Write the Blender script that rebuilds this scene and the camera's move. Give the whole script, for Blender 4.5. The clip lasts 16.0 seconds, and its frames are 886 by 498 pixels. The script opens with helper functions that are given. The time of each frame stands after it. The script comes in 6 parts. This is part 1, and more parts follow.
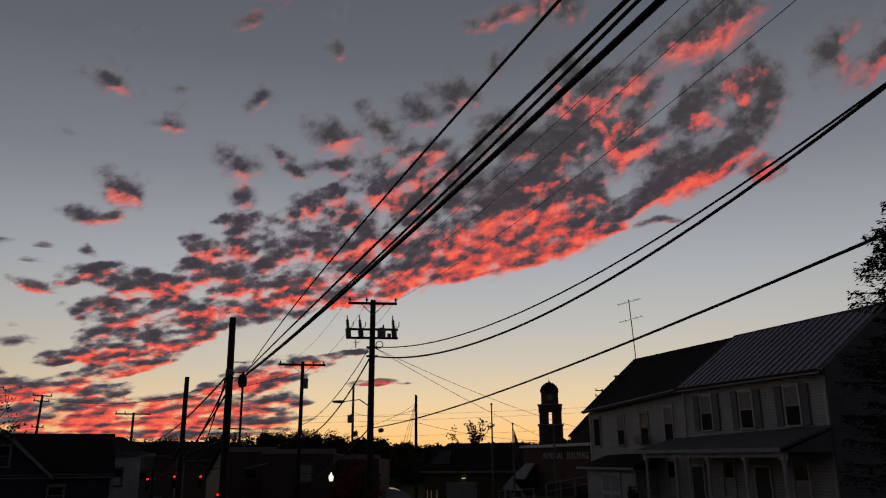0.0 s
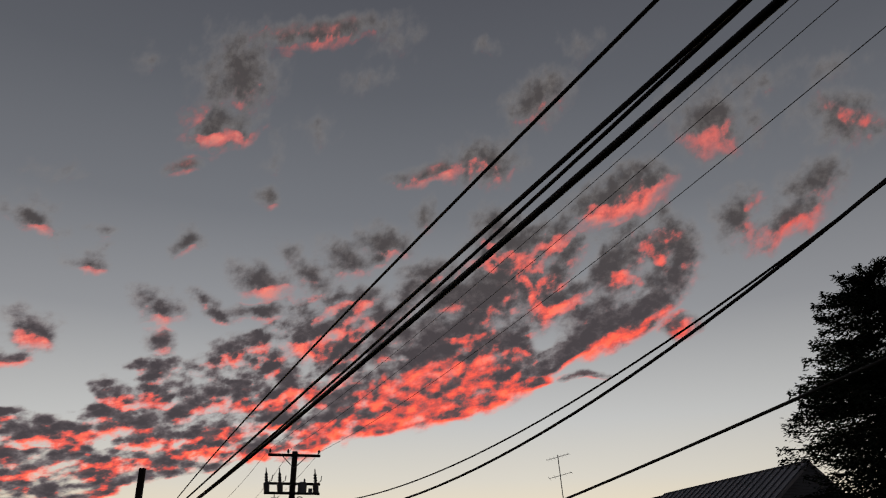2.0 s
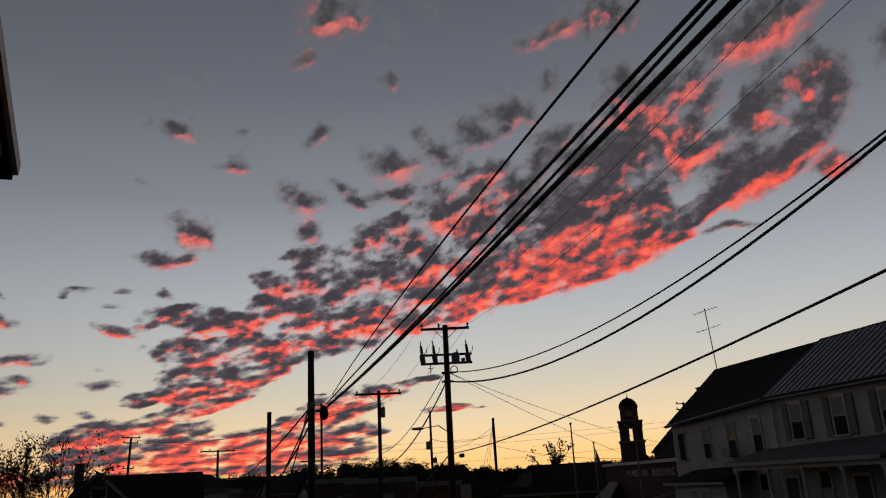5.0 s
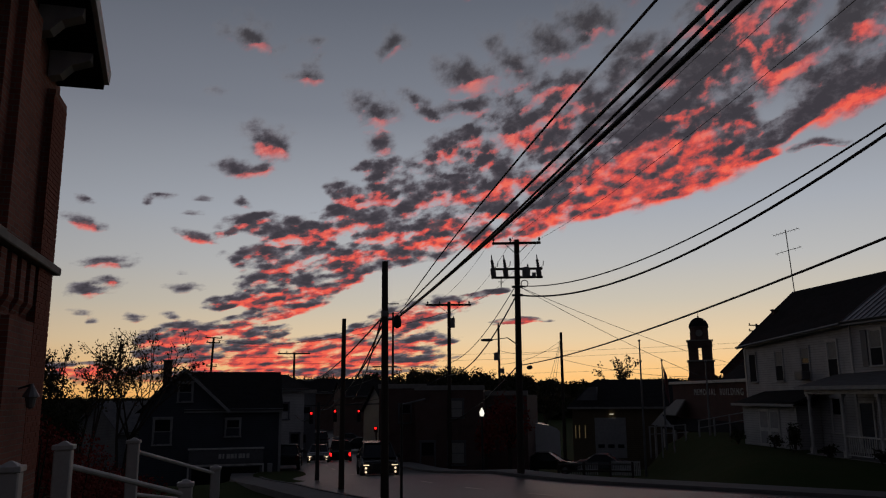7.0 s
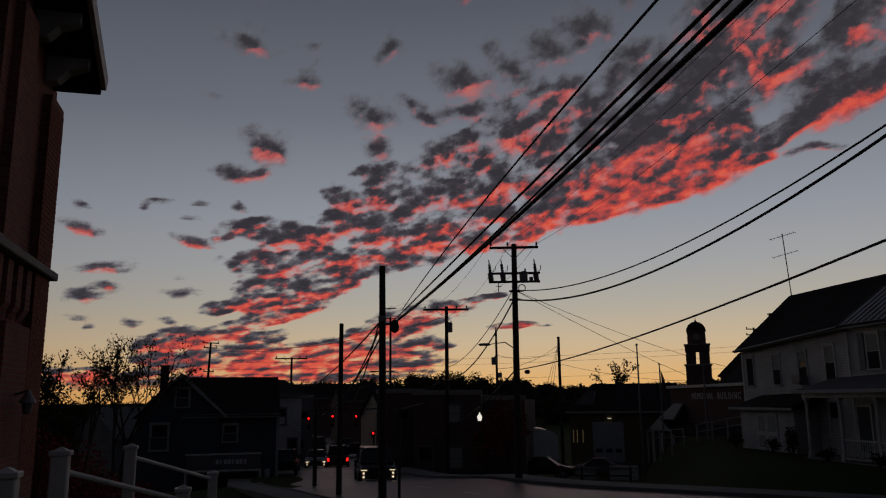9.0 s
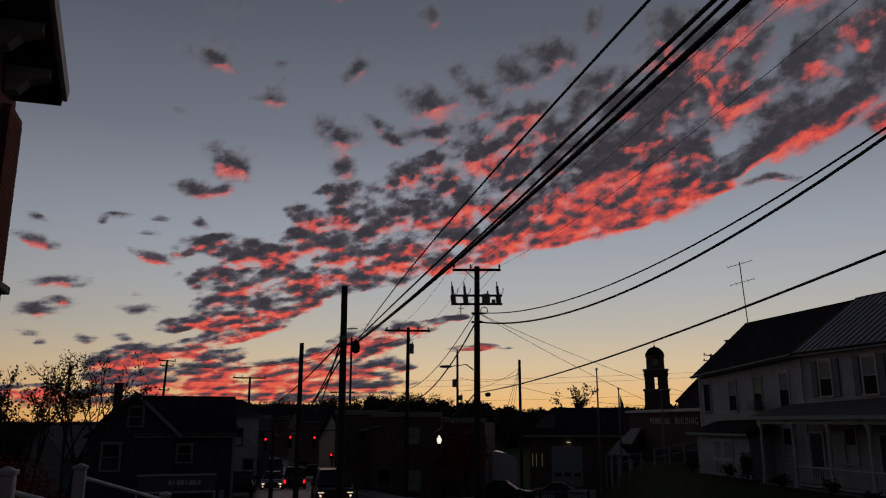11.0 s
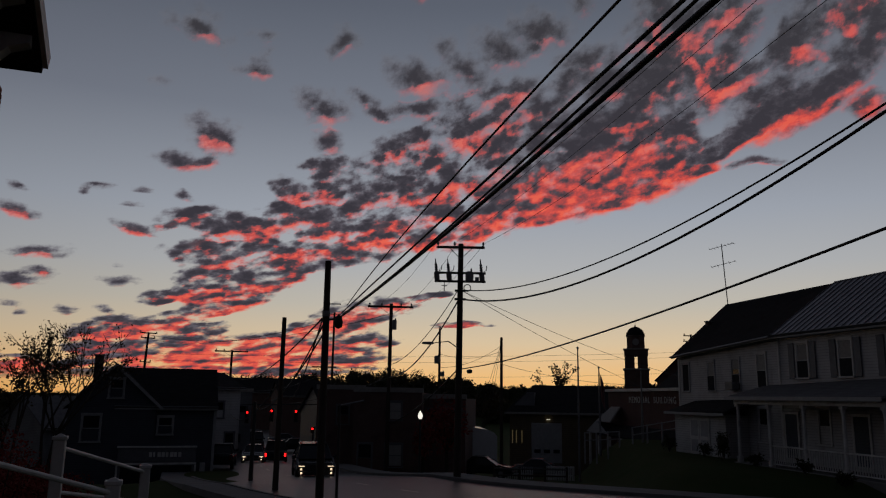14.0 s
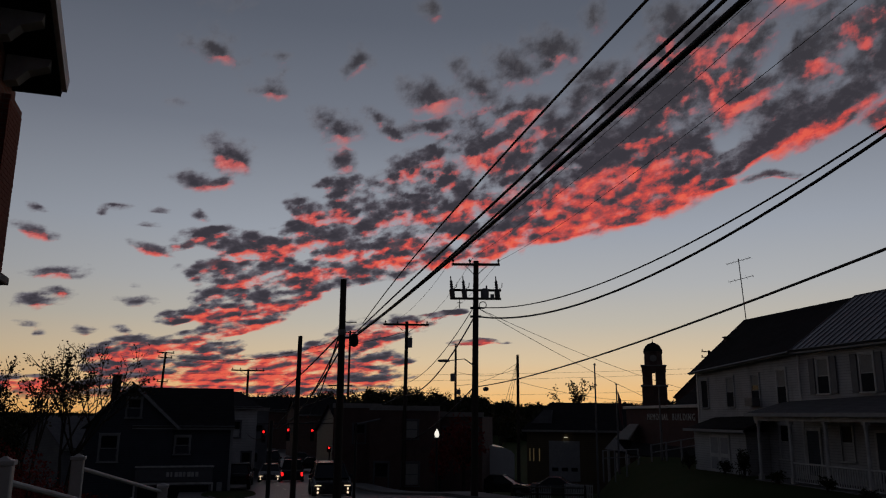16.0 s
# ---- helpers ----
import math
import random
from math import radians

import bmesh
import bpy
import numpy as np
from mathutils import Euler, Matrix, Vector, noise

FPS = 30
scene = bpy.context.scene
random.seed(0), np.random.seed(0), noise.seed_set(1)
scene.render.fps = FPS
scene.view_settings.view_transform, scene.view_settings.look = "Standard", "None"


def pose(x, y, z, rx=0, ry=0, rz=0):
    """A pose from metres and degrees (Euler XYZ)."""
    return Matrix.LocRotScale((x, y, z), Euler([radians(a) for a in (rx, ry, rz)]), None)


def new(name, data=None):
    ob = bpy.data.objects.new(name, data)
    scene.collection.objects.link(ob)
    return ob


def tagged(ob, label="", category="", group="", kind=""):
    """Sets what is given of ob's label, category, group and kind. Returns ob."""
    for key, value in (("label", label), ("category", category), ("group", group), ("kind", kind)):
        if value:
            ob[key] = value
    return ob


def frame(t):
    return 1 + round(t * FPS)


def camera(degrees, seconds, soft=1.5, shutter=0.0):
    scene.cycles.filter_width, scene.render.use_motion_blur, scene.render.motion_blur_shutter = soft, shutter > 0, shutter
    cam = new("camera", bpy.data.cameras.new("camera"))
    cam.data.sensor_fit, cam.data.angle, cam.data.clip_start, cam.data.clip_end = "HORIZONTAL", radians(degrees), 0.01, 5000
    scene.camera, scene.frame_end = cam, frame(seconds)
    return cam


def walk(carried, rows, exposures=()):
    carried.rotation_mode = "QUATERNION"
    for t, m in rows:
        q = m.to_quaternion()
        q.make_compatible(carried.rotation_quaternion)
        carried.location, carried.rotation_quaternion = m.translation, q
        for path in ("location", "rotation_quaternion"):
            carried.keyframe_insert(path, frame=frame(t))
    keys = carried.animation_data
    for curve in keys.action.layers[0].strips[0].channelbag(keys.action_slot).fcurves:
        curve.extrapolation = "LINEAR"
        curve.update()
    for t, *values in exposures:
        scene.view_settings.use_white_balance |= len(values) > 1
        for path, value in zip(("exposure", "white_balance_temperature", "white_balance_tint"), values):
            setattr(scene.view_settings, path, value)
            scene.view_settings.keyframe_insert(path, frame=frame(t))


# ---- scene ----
cam = camera(59.5, 16.0, soft=1.15)
EYE = 3.6
walk(cam, [
    (0.0, pose(0.18, 0.16, EYE, 105.05, 0.45, -0.80)),
    (0.5, pose(0.15, 0.27, EYE, 110.52, -0.52, -2.00)),
    (1.0, pose(0.11, 0.38, EYE, 112.92, -0.95, -1.11)),
    (1.5, pose(0.00, 0.46, EYE, 116.39, 0.65, -4.95)),
    (2.0, pose(0.02, 0.45, EYE, 116.05, 0.91, -6.36)),
    (2.5, pose(0.03, 0.43, EYE, 115.03, 0.07, -6.89)),
    (3.0, pose(0.03, 0.35, EYE, 114.51, 0.72, -4.72)),
    (3.5, pose(0.10, 0.26, EYE, 111.02, 0.34, 2.36)),
    (4.0, pose(0.09, 0.19, EYE, 110.06, 1.03, 5.43)),
    (4.5, pose(0.07, 0.13, EYE, 110.01, 2.40, 4.73)),
    (5.0, pose(0.06, 0.09, EYE, 106.90, 2.93, 4.88)),
    (5.2, pose(0.05, 0.08, EYE, 102.87, 3.06, 7.04)),
    (7.3, pose(0, 0, EYE, 100.60, -0.03, 10.19)),
    (7.5, pose(0, 0, EYE, 100.67, -0.09, 10.83)),
    (8.0, pose(0, 0, EYE, 101.57, -0.25, 10.45)),
    (8.5, pose(0, 0, EYE, 101.83, 0.01, 10.71)),
    (9.0, pose(0, 0, EYE, 100.98, 0.57, 9.48)),
    (9.5, pose(0, 0, EYE, 100.49, 0.62, 8.95)),
    (10.0, pose(0, 0, EYE, 102.78, -0.15, 8.15)),
    (10.2, pose(0, 0, EYE, 102.73, -0.11, 6.87)),
    (12.5, pose(0, 0, EYE, 102.13, -0.06, 6.48)),
    (13.0, pose(0, 0, EYE, 101.40, -0.19, 6.47)),
    (13.5, pose(0, 0, EYE, 101.09, -0.58, 5.89)),
    (14.0, pose(0, 0, EYE, 100.85, -0.87, 5.23)),
    (14.5, pose(0, 0, EYE, 101.19, -0.65, 4.93)),
    (15.0, pose(0, 0, EYE, 101.39, -0.61, 5.21)),
    (15.5, pose(0, 0, EYE, 102.10, -0.54, 6.06)),
    (16.0, pose(0, 0, EYE, 102.12, -0.56, 6.42)),
], exposures=[(0.0, 0.06, 6800, 9), (0.5, 0.15, 6900, 8), (1.0, 0.24, 7050, 8), (2.0, 0.45, 7350, 8), (3.0, 0.4, 7350, 8), (4.0, 0.21, 6900, 7), (5.0, 0.18, 6750, 8), (5.4, 0.04, 6650, 9),
               (7.3, 0.0, 6500, 10), (8.0, 0.1, 6450, 10), (8.5, -0.15, 6450, 10), (9.0, -0.45, 6400, 10), (10.0, -0.35, 6350, 10), (12.3, -0.2, 6300, 10), (16.0, -0.2, 6300, 10)])

# ---------------------------------------------------------------- sky
# clouds as (azimuth, elevation, half length, half height, lean), in degrees
HIGH = (
    (-11.1, 37.8, 3.2, 2.9, 8), (-12.1, 34.1, 2.5, 1.6, 8), (-4.5, 41.3, 6.8, 0.9, 11), (10.6, 32.5, 3.2, 1.7, -2), (5.9, 31.8, 3.6, 0.7, 10),
    (5.2, 28.6, 1.0, 1.1, 0), (-13.3, 25.3, 1.2, 0.7, 8), (-7.9, 29.3, 0.9, 0.6, -3), (-24.5, 25.2, 2.2, 0.7, -10), (-20.2, 22.8, 1.5, 0.5, -2),
    (-22.6, 18.3, 1.9, 1.2, -12), (-14.0, 30.8, 1.6, 0.5, 23), (15.8, 36.7, 2.9, 1.6, 19), (29.9, 32.6, 3.2, 2.2, -12), (39.0, 30.8, 2.9, 1.8, -16),
    (-25.1, 16.2, 1.5, 0.6, -3), (-23.4, 16.4, 1.0, 0.4, 15),
)
RAGGED = (
    (-14.6, 21.1, 2.1, 1.0, -5), (-11.5, 21.7, 1.4, 0.5, -19), (-10.1, 20.6, 1.2, 0.5, -18), (-14.2, 18.5, 1.1, 0.9, -17), (-7.9, 23.5, 2.1, 1.1, -13),
    (-4.0, 24.1, 2.6, 1.0, -38), (-7.1, 21.1, 2.7, 0.7, 4), (-1.3, 25.6, 2.2, 1.4, 6), (1.8, 26.6, 2.6, 1.4, -4), (5.7, 24.4, 2.5, 1.0, 4),
    (19.8, 18.7, 2.9, 0.6, 17), (17.2, 16.4, 1.8, 0.3, -1), (24.4, 19.2, 1.3, 0.8, 11), (11.4, 27.3, 2.4, 1.7, 1), (11.6, 24.6, 2.8, 0.9, -26),
    (29.9, 26.0, 2.0, 1.6, 48), (33.7, 25.3, 3.4, 1.1, 23), (35.8, 27.6, 2.6, 1.1, 16), (1.1, 25.6, 1.8, 0.7, 11),
)
BAND = (
    (-12.7, 16.4, 3.4, 1.0, -3), (-16.1, 14.9, 2.1, 1.0, 2), (-16.2, 12.8, 2.9, 1.4, 2), (-10.5, 14.4, 5.6, 2.0, 8), (-6.7, 18.0, 4.1, 1.7, 4),
    (-1.8, 20.6, 4.8, 2.4, 12), (-0.6, 17.5, 5.5, 2.8, 17), (-4.5, 14.0, 6.4, 2.5, 12), (-9.7, 11.9, 6.4, 1.7, 10), (-14.7, 10.4, 5.5, 1.2, 9),
    (4.5, 16.5, 6.1, 3.0, 16), (9.5, 17.4, 5.1, 2.7, 19), (7.3, 21.5, 6.0, 3.3, 18), (14.4, 24.2, 5.2, 2.9, 25), (18.3, 20.6, 4.6, 2.2, 21),
    (15.1, 18.0, 3.3, 1.0, 22), (21.2, 23.8, 3.7, 2.8, 24), (24.1, 24.0, 2.9, 3.1, 19), (22.3, 20.5, 3.6, 1.3, 21),
)
BANK = (
    (21.2, 29.3, 4.2, 1.8, 11), (13.6, 25.7, 4.5, 2.1, 5), (23.3, 24.9, 2.9, 2.2, 31), (16.4, 21.4, 5.2, 2.2, 14), (-22.9, 12.3, 2.8, 0.8, 3),
    (-20.3, 11.8, 2.4, 0.8, 11), (-19.6, 10.2, 2.9, 0.9, 7), (-22.7, 9.7, 2.8, 0.8, -3), (-21.9, 7.9, 2.8, 1.4, 7), (-18.3, 8.4, 3.7, 1.0, 20),
    (-21.8, 6.1, 3.5, 0.6, 14), (3.1, 13.7, 3.7, 0.9, 11), (8.1, 14.6, 3.6, 0.6, 12), (12.2, 16.1, 2.3, 0.6, 7),
)
LOW = (
    (-24.8, 5.2, 3.0, 0.5, 16), (-28.4, 4.3, 2.5, 0.8, 10), (-24.7, 4.1, 4.2, 0.6, 8), (-27.9, 3.0, 3.3, 0.6, 3), (-22.0, 2.9, 5.1, 0.9, 7),
    (-24.5, 1.9, 6.1, 0.5, 3), (-17.3, 3.2, 4.0, 1.0, 13), (-14.1, 5.0, 4.5, 1.0, 17), (-15.6, 2.2, 5.3, 0.8, 4), (-10.0, 6.2, 2.9, 0.6, 14),
    (-6.7, 7.3, 1.9, 0.2, 8), (-3.9, 5.4, 2.1, 0.2, 2), (-29.9, 1.7, 3.2, 0.5, 1), (-33.9, 1.6, 2.7, 0.6, -5), (-12.4, 3.6, 3.3, 0.7, 10),
    (-25.6, 6.6, 1.3, 0.4, 7),
)
SCATTERED = (
    (-35.1, 11.7, 1.4, 0.5, -18), (-33.3, 9.1, 1.9, 0.5, 10), (-33.0, 7.8, 1.2, 0.4, 1), (-34.3, 7.1, 1.4, 0.5, 4), (-34.7, 5.6, 0.8, 0.3, -6),
    (-34.1, 5.1, 0.5, 0.2, 3), (-30.1, 14.0, 1.1, 0.3, 6), (-31.1, 13.4, 0.4, 0.3, -5), (-27.1, 13.9, 0.8, 0.2, -3), (-24.8, 13.9, 0.7, 0.4, -11),
    (-35.0, 13.3, 0.7, 0.3, -20), (-28.1, 12.8, 0.9, 0.2, 5), (-28.3, 7.6, 1.5, 0.3, -3), (-27.6, 11.2, 1.4, 0.5, -8), (-25.4, 11.6, 1.1, 0.3, 18),
    (-29.1, 5.6, 0.9, 0.3, -13), (-31.5, 5.4, 0.7, 0.3, 3), (-28.5, 8.5, 0.6, 0.2, 3),
)
FAINT = (
    (2.4, 41.2, 3.2, 1.5, 1), (-0.1, 38.4, 3.0, 1.2, 18), (-3.8, 34.5, 1.9, 1.6, -21), (-7.4, 32.2, 1.3, 1.9, -30), (-18.5, 37.4, 1.8, 1.5, 12),
    (11.4, 40.5, 2.1, 0.8, 5), (-23.5, 28.7, 2.7, 1.0, 5), (4.5, 41.7, 2.1, 1.0, 1), (-19.4, 24.3, 1.0, 0.4, 20), (33.0, 34.8, 4.9, 1.9, -5),
    (26.1, 34.2, 2.7, 1.6, 7), (20.2, 39.8, 3.0, 1.2, -7), (39.1, 34.0, 3.0, 1.5, 2), (-13.4, 26.2, 1.3, 1.0, 3), (-20.5, 23.5, 1.7, 0.7, -2),
    (-24.3, 26.4, 2.5, 0.9, -12), (-19.8, 25.4, 1.2, 0.5, 5), (-27.1, 21.4, 1.2, 0.4, 7),
)
CLEAR = (
    (14.3, 19.8, 1.7, 1.0, 13), (17.3, 24.0, 1.5, 1.5, -10), (8.3, 18.5, 1.0, 0.4, 10), (3.5, 18.2, 0.6, 0.3, -3), (-18.2, 5.2, 3.2, 0.6, 19),
    (-10.4, 8.6, 3.8, 0.7, 10),
)
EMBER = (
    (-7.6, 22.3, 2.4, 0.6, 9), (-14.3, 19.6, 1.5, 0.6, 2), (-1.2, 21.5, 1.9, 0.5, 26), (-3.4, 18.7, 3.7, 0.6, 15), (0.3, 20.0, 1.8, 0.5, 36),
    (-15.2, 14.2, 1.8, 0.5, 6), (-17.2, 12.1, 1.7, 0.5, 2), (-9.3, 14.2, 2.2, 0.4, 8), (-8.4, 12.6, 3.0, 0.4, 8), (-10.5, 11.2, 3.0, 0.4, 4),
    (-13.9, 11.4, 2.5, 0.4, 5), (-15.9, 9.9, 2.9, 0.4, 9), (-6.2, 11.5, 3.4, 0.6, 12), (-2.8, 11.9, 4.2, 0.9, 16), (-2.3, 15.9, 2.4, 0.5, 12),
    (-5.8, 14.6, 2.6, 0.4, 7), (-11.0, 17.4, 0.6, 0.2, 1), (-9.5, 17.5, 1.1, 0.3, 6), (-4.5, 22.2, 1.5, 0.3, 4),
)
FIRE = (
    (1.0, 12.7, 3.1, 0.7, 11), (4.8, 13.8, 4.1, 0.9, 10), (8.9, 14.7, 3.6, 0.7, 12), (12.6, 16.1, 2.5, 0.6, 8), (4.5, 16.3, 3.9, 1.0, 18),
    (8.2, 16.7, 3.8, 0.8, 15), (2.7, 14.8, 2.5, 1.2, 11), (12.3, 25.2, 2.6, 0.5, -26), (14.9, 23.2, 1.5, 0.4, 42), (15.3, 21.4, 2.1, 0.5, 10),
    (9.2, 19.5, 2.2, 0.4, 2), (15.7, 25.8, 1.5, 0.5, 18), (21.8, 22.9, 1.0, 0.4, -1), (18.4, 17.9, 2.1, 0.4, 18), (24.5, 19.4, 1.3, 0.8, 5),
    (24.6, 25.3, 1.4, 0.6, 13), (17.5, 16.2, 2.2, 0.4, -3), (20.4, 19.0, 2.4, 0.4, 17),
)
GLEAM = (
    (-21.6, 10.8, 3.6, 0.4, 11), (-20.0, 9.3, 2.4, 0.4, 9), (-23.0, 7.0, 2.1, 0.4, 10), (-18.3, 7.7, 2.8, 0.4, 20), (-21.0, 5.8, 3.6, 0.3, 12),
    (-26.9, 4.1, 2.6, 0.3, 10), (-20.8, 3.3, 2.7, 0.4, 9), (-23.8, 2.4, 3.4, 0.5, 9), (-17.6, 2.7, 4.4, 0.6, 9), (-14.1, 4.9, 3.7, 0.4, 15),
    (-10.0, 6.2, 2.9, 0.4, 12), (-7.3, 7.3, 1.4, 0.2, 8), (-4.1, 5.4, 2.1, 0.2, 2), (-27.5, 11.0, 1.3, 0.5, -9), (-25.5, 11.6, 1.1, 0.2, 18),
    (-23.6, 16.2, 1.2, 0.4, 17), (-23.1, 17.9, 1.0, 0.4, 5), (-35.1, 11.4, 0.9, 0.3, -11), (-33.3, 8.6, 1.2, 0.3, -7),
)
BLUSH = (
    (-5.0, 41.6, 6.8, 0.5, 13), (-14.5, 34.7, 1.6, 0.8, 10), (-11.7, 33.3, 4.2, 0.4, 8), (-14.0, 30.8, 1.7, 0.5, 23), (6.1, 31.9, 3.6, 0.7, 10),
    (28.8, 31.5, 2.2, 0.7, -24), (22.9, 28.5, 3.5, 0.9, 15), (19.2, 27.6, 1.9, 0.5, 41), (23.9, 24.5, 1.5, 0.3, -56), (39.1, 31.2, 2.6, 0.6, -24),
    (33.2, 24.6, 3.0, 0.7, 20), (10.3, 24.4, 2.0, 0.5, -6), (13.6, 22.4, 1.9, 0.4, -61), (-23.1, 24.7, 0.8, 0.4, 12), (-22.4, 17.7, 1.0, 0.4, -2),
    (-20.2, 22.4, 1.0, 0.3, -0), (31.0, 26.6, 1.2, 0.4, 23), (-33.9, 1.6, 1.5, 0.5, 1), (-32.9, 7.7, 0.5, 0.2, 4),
)


class Tree:
    """Short hand for a node tree."""

    def __init__(self, tree):
        self.t = tree

    def node(self, kind, ins=(), **props):
        n = self.t.nodes.new(kind)
        if "operation" in props:
            n.operation = props["operation"]
        if "use_clamp" in props:
            n.use_clamp = props["use_clamp"]
        if "interpolation_type" in props:
            n.interpolation_type = props["interpolation_type"]
        if "data_type" in props:
            n.data_type = props["data_type"]
        if "blend_type" in props:
            n.blend_type = props["blend_type"]
        if "vector_type" in props:
            n.vector_type = props["vector_type"]
        if "feature" in props:
            n.feature = props["feature"]
        if "node_tree" in props:
            n.node_tree = props["node_tree"]
        for key, v in dict(ins).items():
            s = n.inputs[key]
            if isinstance(v, bpy.types.NodeSocket):
                self.t.links.new(v, s)
            else:
                s.default_value = v
        return n

    def math(self, op, a, b=0.0, c=0.0, clamp=False):
        return self.node("ShaderNodeMath", {0: a, 1: b, 2: c}, operation=op, use_clamp=clamp).outputs[0]

    def vec(self, op, a, b=(0, 0, 0)):
        n = self.node("ShaderNodeVectorMath", {0: a, 1: b}, operation=op)
        return n.outputs["Value"] if op in ("LENGTH", "DOT_PRODUCT") else n.outputs[0]

    def step(self, v, lo, hi, a=0.0, b=1.0):
        return self.node("ShaderNodeMapRange", {0: v, 1: lo, 2: hi, 3: a, 4: b}, interpolation_type="SMOOTHSTEP").outputs[0]

    def noise(self, v, scale, detail=4.0, rough=0.55, lac=2.0):
        return self.node("ShaderNodeTexNoise", {"Vector": v, "Scale": scale, "Detail": detail, "Roughness": rough, "Lacunarity": lac})

    def mix(self, fac, a, b, blend="MIX"):
        n = self.node("ShaderNodeMix", {0: fac}, data_type="RGBA", blend_type=blend)
        for s, v in ((n.inputs[6], a), (n.inputs[7], b)):
            if isinstance(v, bpy.types.NodeSocket):
                self.t.links.new(v, s)
            else:
                s.default_value = (*v, 1)
        return n.outputs[2]

    def ramp(self, fac, stops):
        n = self.node("ShaderNodeValToRGB", {0: fac})
        e = n.color_ramp.elements
        for i, (p, c) in enumerate(stops):
            el = e[i] if i < 2 else e.new(p)
            el.position, el.color = p, (*c, 1)
        return n.outputs[0]


def build_sky():
    world = bpy.data.worlds.new("sky")
    scene.world = world
    world.use_nodes = True
    world.node_tree.nodes.clear()
    T = Tree(world.node_tree)
    way = T.node("ShaderNodeTexCoord").outputs["Generated"]
    x, y, z = T.node("ShaderNodeSeparateXYZ", {0: T.vec("NORMALIZE", way)}).outputs
    az = T.math("MULTIPLY", T.math("ARCTAN2", x, y), 57.29578)
    el = T.math("MULTIPLY", T.math("ARCSINE", z), 57.29578)
    # afterglow low in the west, slate blue above, dusk grey behind
    up = T.math("DIVIDE", el, 60.0, clamp=True)
    west = T.ramp(up, ((0.0, (1.0, 0.50, 0.14)), (0.025, (0.98, 0.58, 0.23)), (0.065, (0.80, 0.61, 0.38)), (0.11, (0.60, 0.545, 0.45)), (0.155, (0.49, 0.49, 0.485)),
                       (0.22, (0.385, 0.41, 0.455)), (0.34, (0.21, 0.228, 0.272)), (0.47, (0.122, 0.136, 0.170)), (0.62, (0.078, 0.088, 0.114)), (0.8, (0.05, 0.055, 0.075)), (1.0, (0.03, 0.034, 0.05))))
    east = T.ramp(up, ((0.0, (0.052, 0.047, 0.052)), (0.2, (0.052, 0.052, 0.063)), (0.5, (0.046, 0.050, 0.066)), (1.0, (0.028, 0.032, 0.046))))
    away = T.math("ABSOLUTE", T.math("SUBTRACT", az, 4.0))
    sky = T.mix(T.step(away, 8.0, 110.0), west, east)
    sky = T.mix(T.step(el, 0.0, -12.0), sky, (0.03, 0.03, 0.03))
    back = T.node("ShaderNodeBackground", {0: sky, 1: 1.0})
    out = T.node("ShaderNodeOutputWorld")
    world.node_tree.links.new(back.outputs[0], out.inputs[0])


def value_noise(u, v, seed):
    """Smooth random heights of -1 to 1 over a unit lattice."""
    table = np.random.RandomState(seed).rand(256, 256) * 2 - 1
    i, j = np.floor(u).astype(int), np.floor(v).astype(int)
    fu, fv = u - i, v - j
    fu, fv = fu * fu * (3 - 2 * fu), fv * fv * (3 - 2 * fv)
    a, b = table[i % 256, j % 256], table[(i + 1) % 256, j % 256]
    c, d = table[i % 256, (j + 1) % 256], table[(i + 1) % 256, (j + 1) % 256]
    return (a * (1 - fu) + b * fu) * (1 - fv) + (c * (1 - fu) + d * fu) * fv


def heaped(clouds, az, el, swell=1.22):
    """How deep inside the nearest of the clouds each direction lies: 1 at its heart, 0 at its rim."""
    best = np.full(az.shape, -0.7)
    for caz, cel, a, b, lean in clouds:
        c, s = math.cos(radians(lean)), math.sin(radians(lean))
        du, dv = az - caz, el - cel
        best = np.maximum(best, 1 - np.hypot((du * c + dv * s) / (a * swell), (dv * c - du * s) / (b * swell)))
    return best


def drifted(az, el):
    """The directions shaken, so that no cloud keeps a smooth rim."""
    su, sv = az * 0.30, 5.5 * np.log(np.maximum(el, 0) + 4)
    wu = 0.35 * value_noise(su, sv, 1) + 0.50 * value_noise(su * 2.1, sv * 2.1, 2) + 0.35 * value_noise(su * 4.3, sv * 4.3, 3)
    wv = 0.35 * value_noise(su, sv, 4) + 0.50 * value_noise(su * 2.1, sv * 2.1, 5) + 0.35 * value_noise(su * 4.3, sv * 4.3, 6)
    size = 0.25 + 0.5 * np.clip(el / 25, 0, 1)
    return az + 1.0 * wu * size, el + 0.6 * wv * size


def thickness(az, el):
    paz, pel = drifted(az, el)
    lone = np.maximum(heaped(HIGH, paz, pel), np.maximum(heaped(RAGGED, paz, pel), heaped(SCATTERED, paz, pel, 1.0) * 0.8))
    lone = np.where(lone > 0, lone * 0.84, lone)
    lone = np.maximum(lone, heaped(FAINT, paz, pel) * 0.6 - 0.30)
    bank = np.maximum(np.maximum(heaped(BAND, paz, pel, 1.12), heaped(BANK, paz, pel, 1.15)), heaped(LOW, paz, pel, 1.24))
    bank = bank - 0.62 * np.clip(heaped(CLEAR, az + 2 * (paz - az), el + 2 * (pel - el), 1.5), 0, 0.6)
    return lone, bank


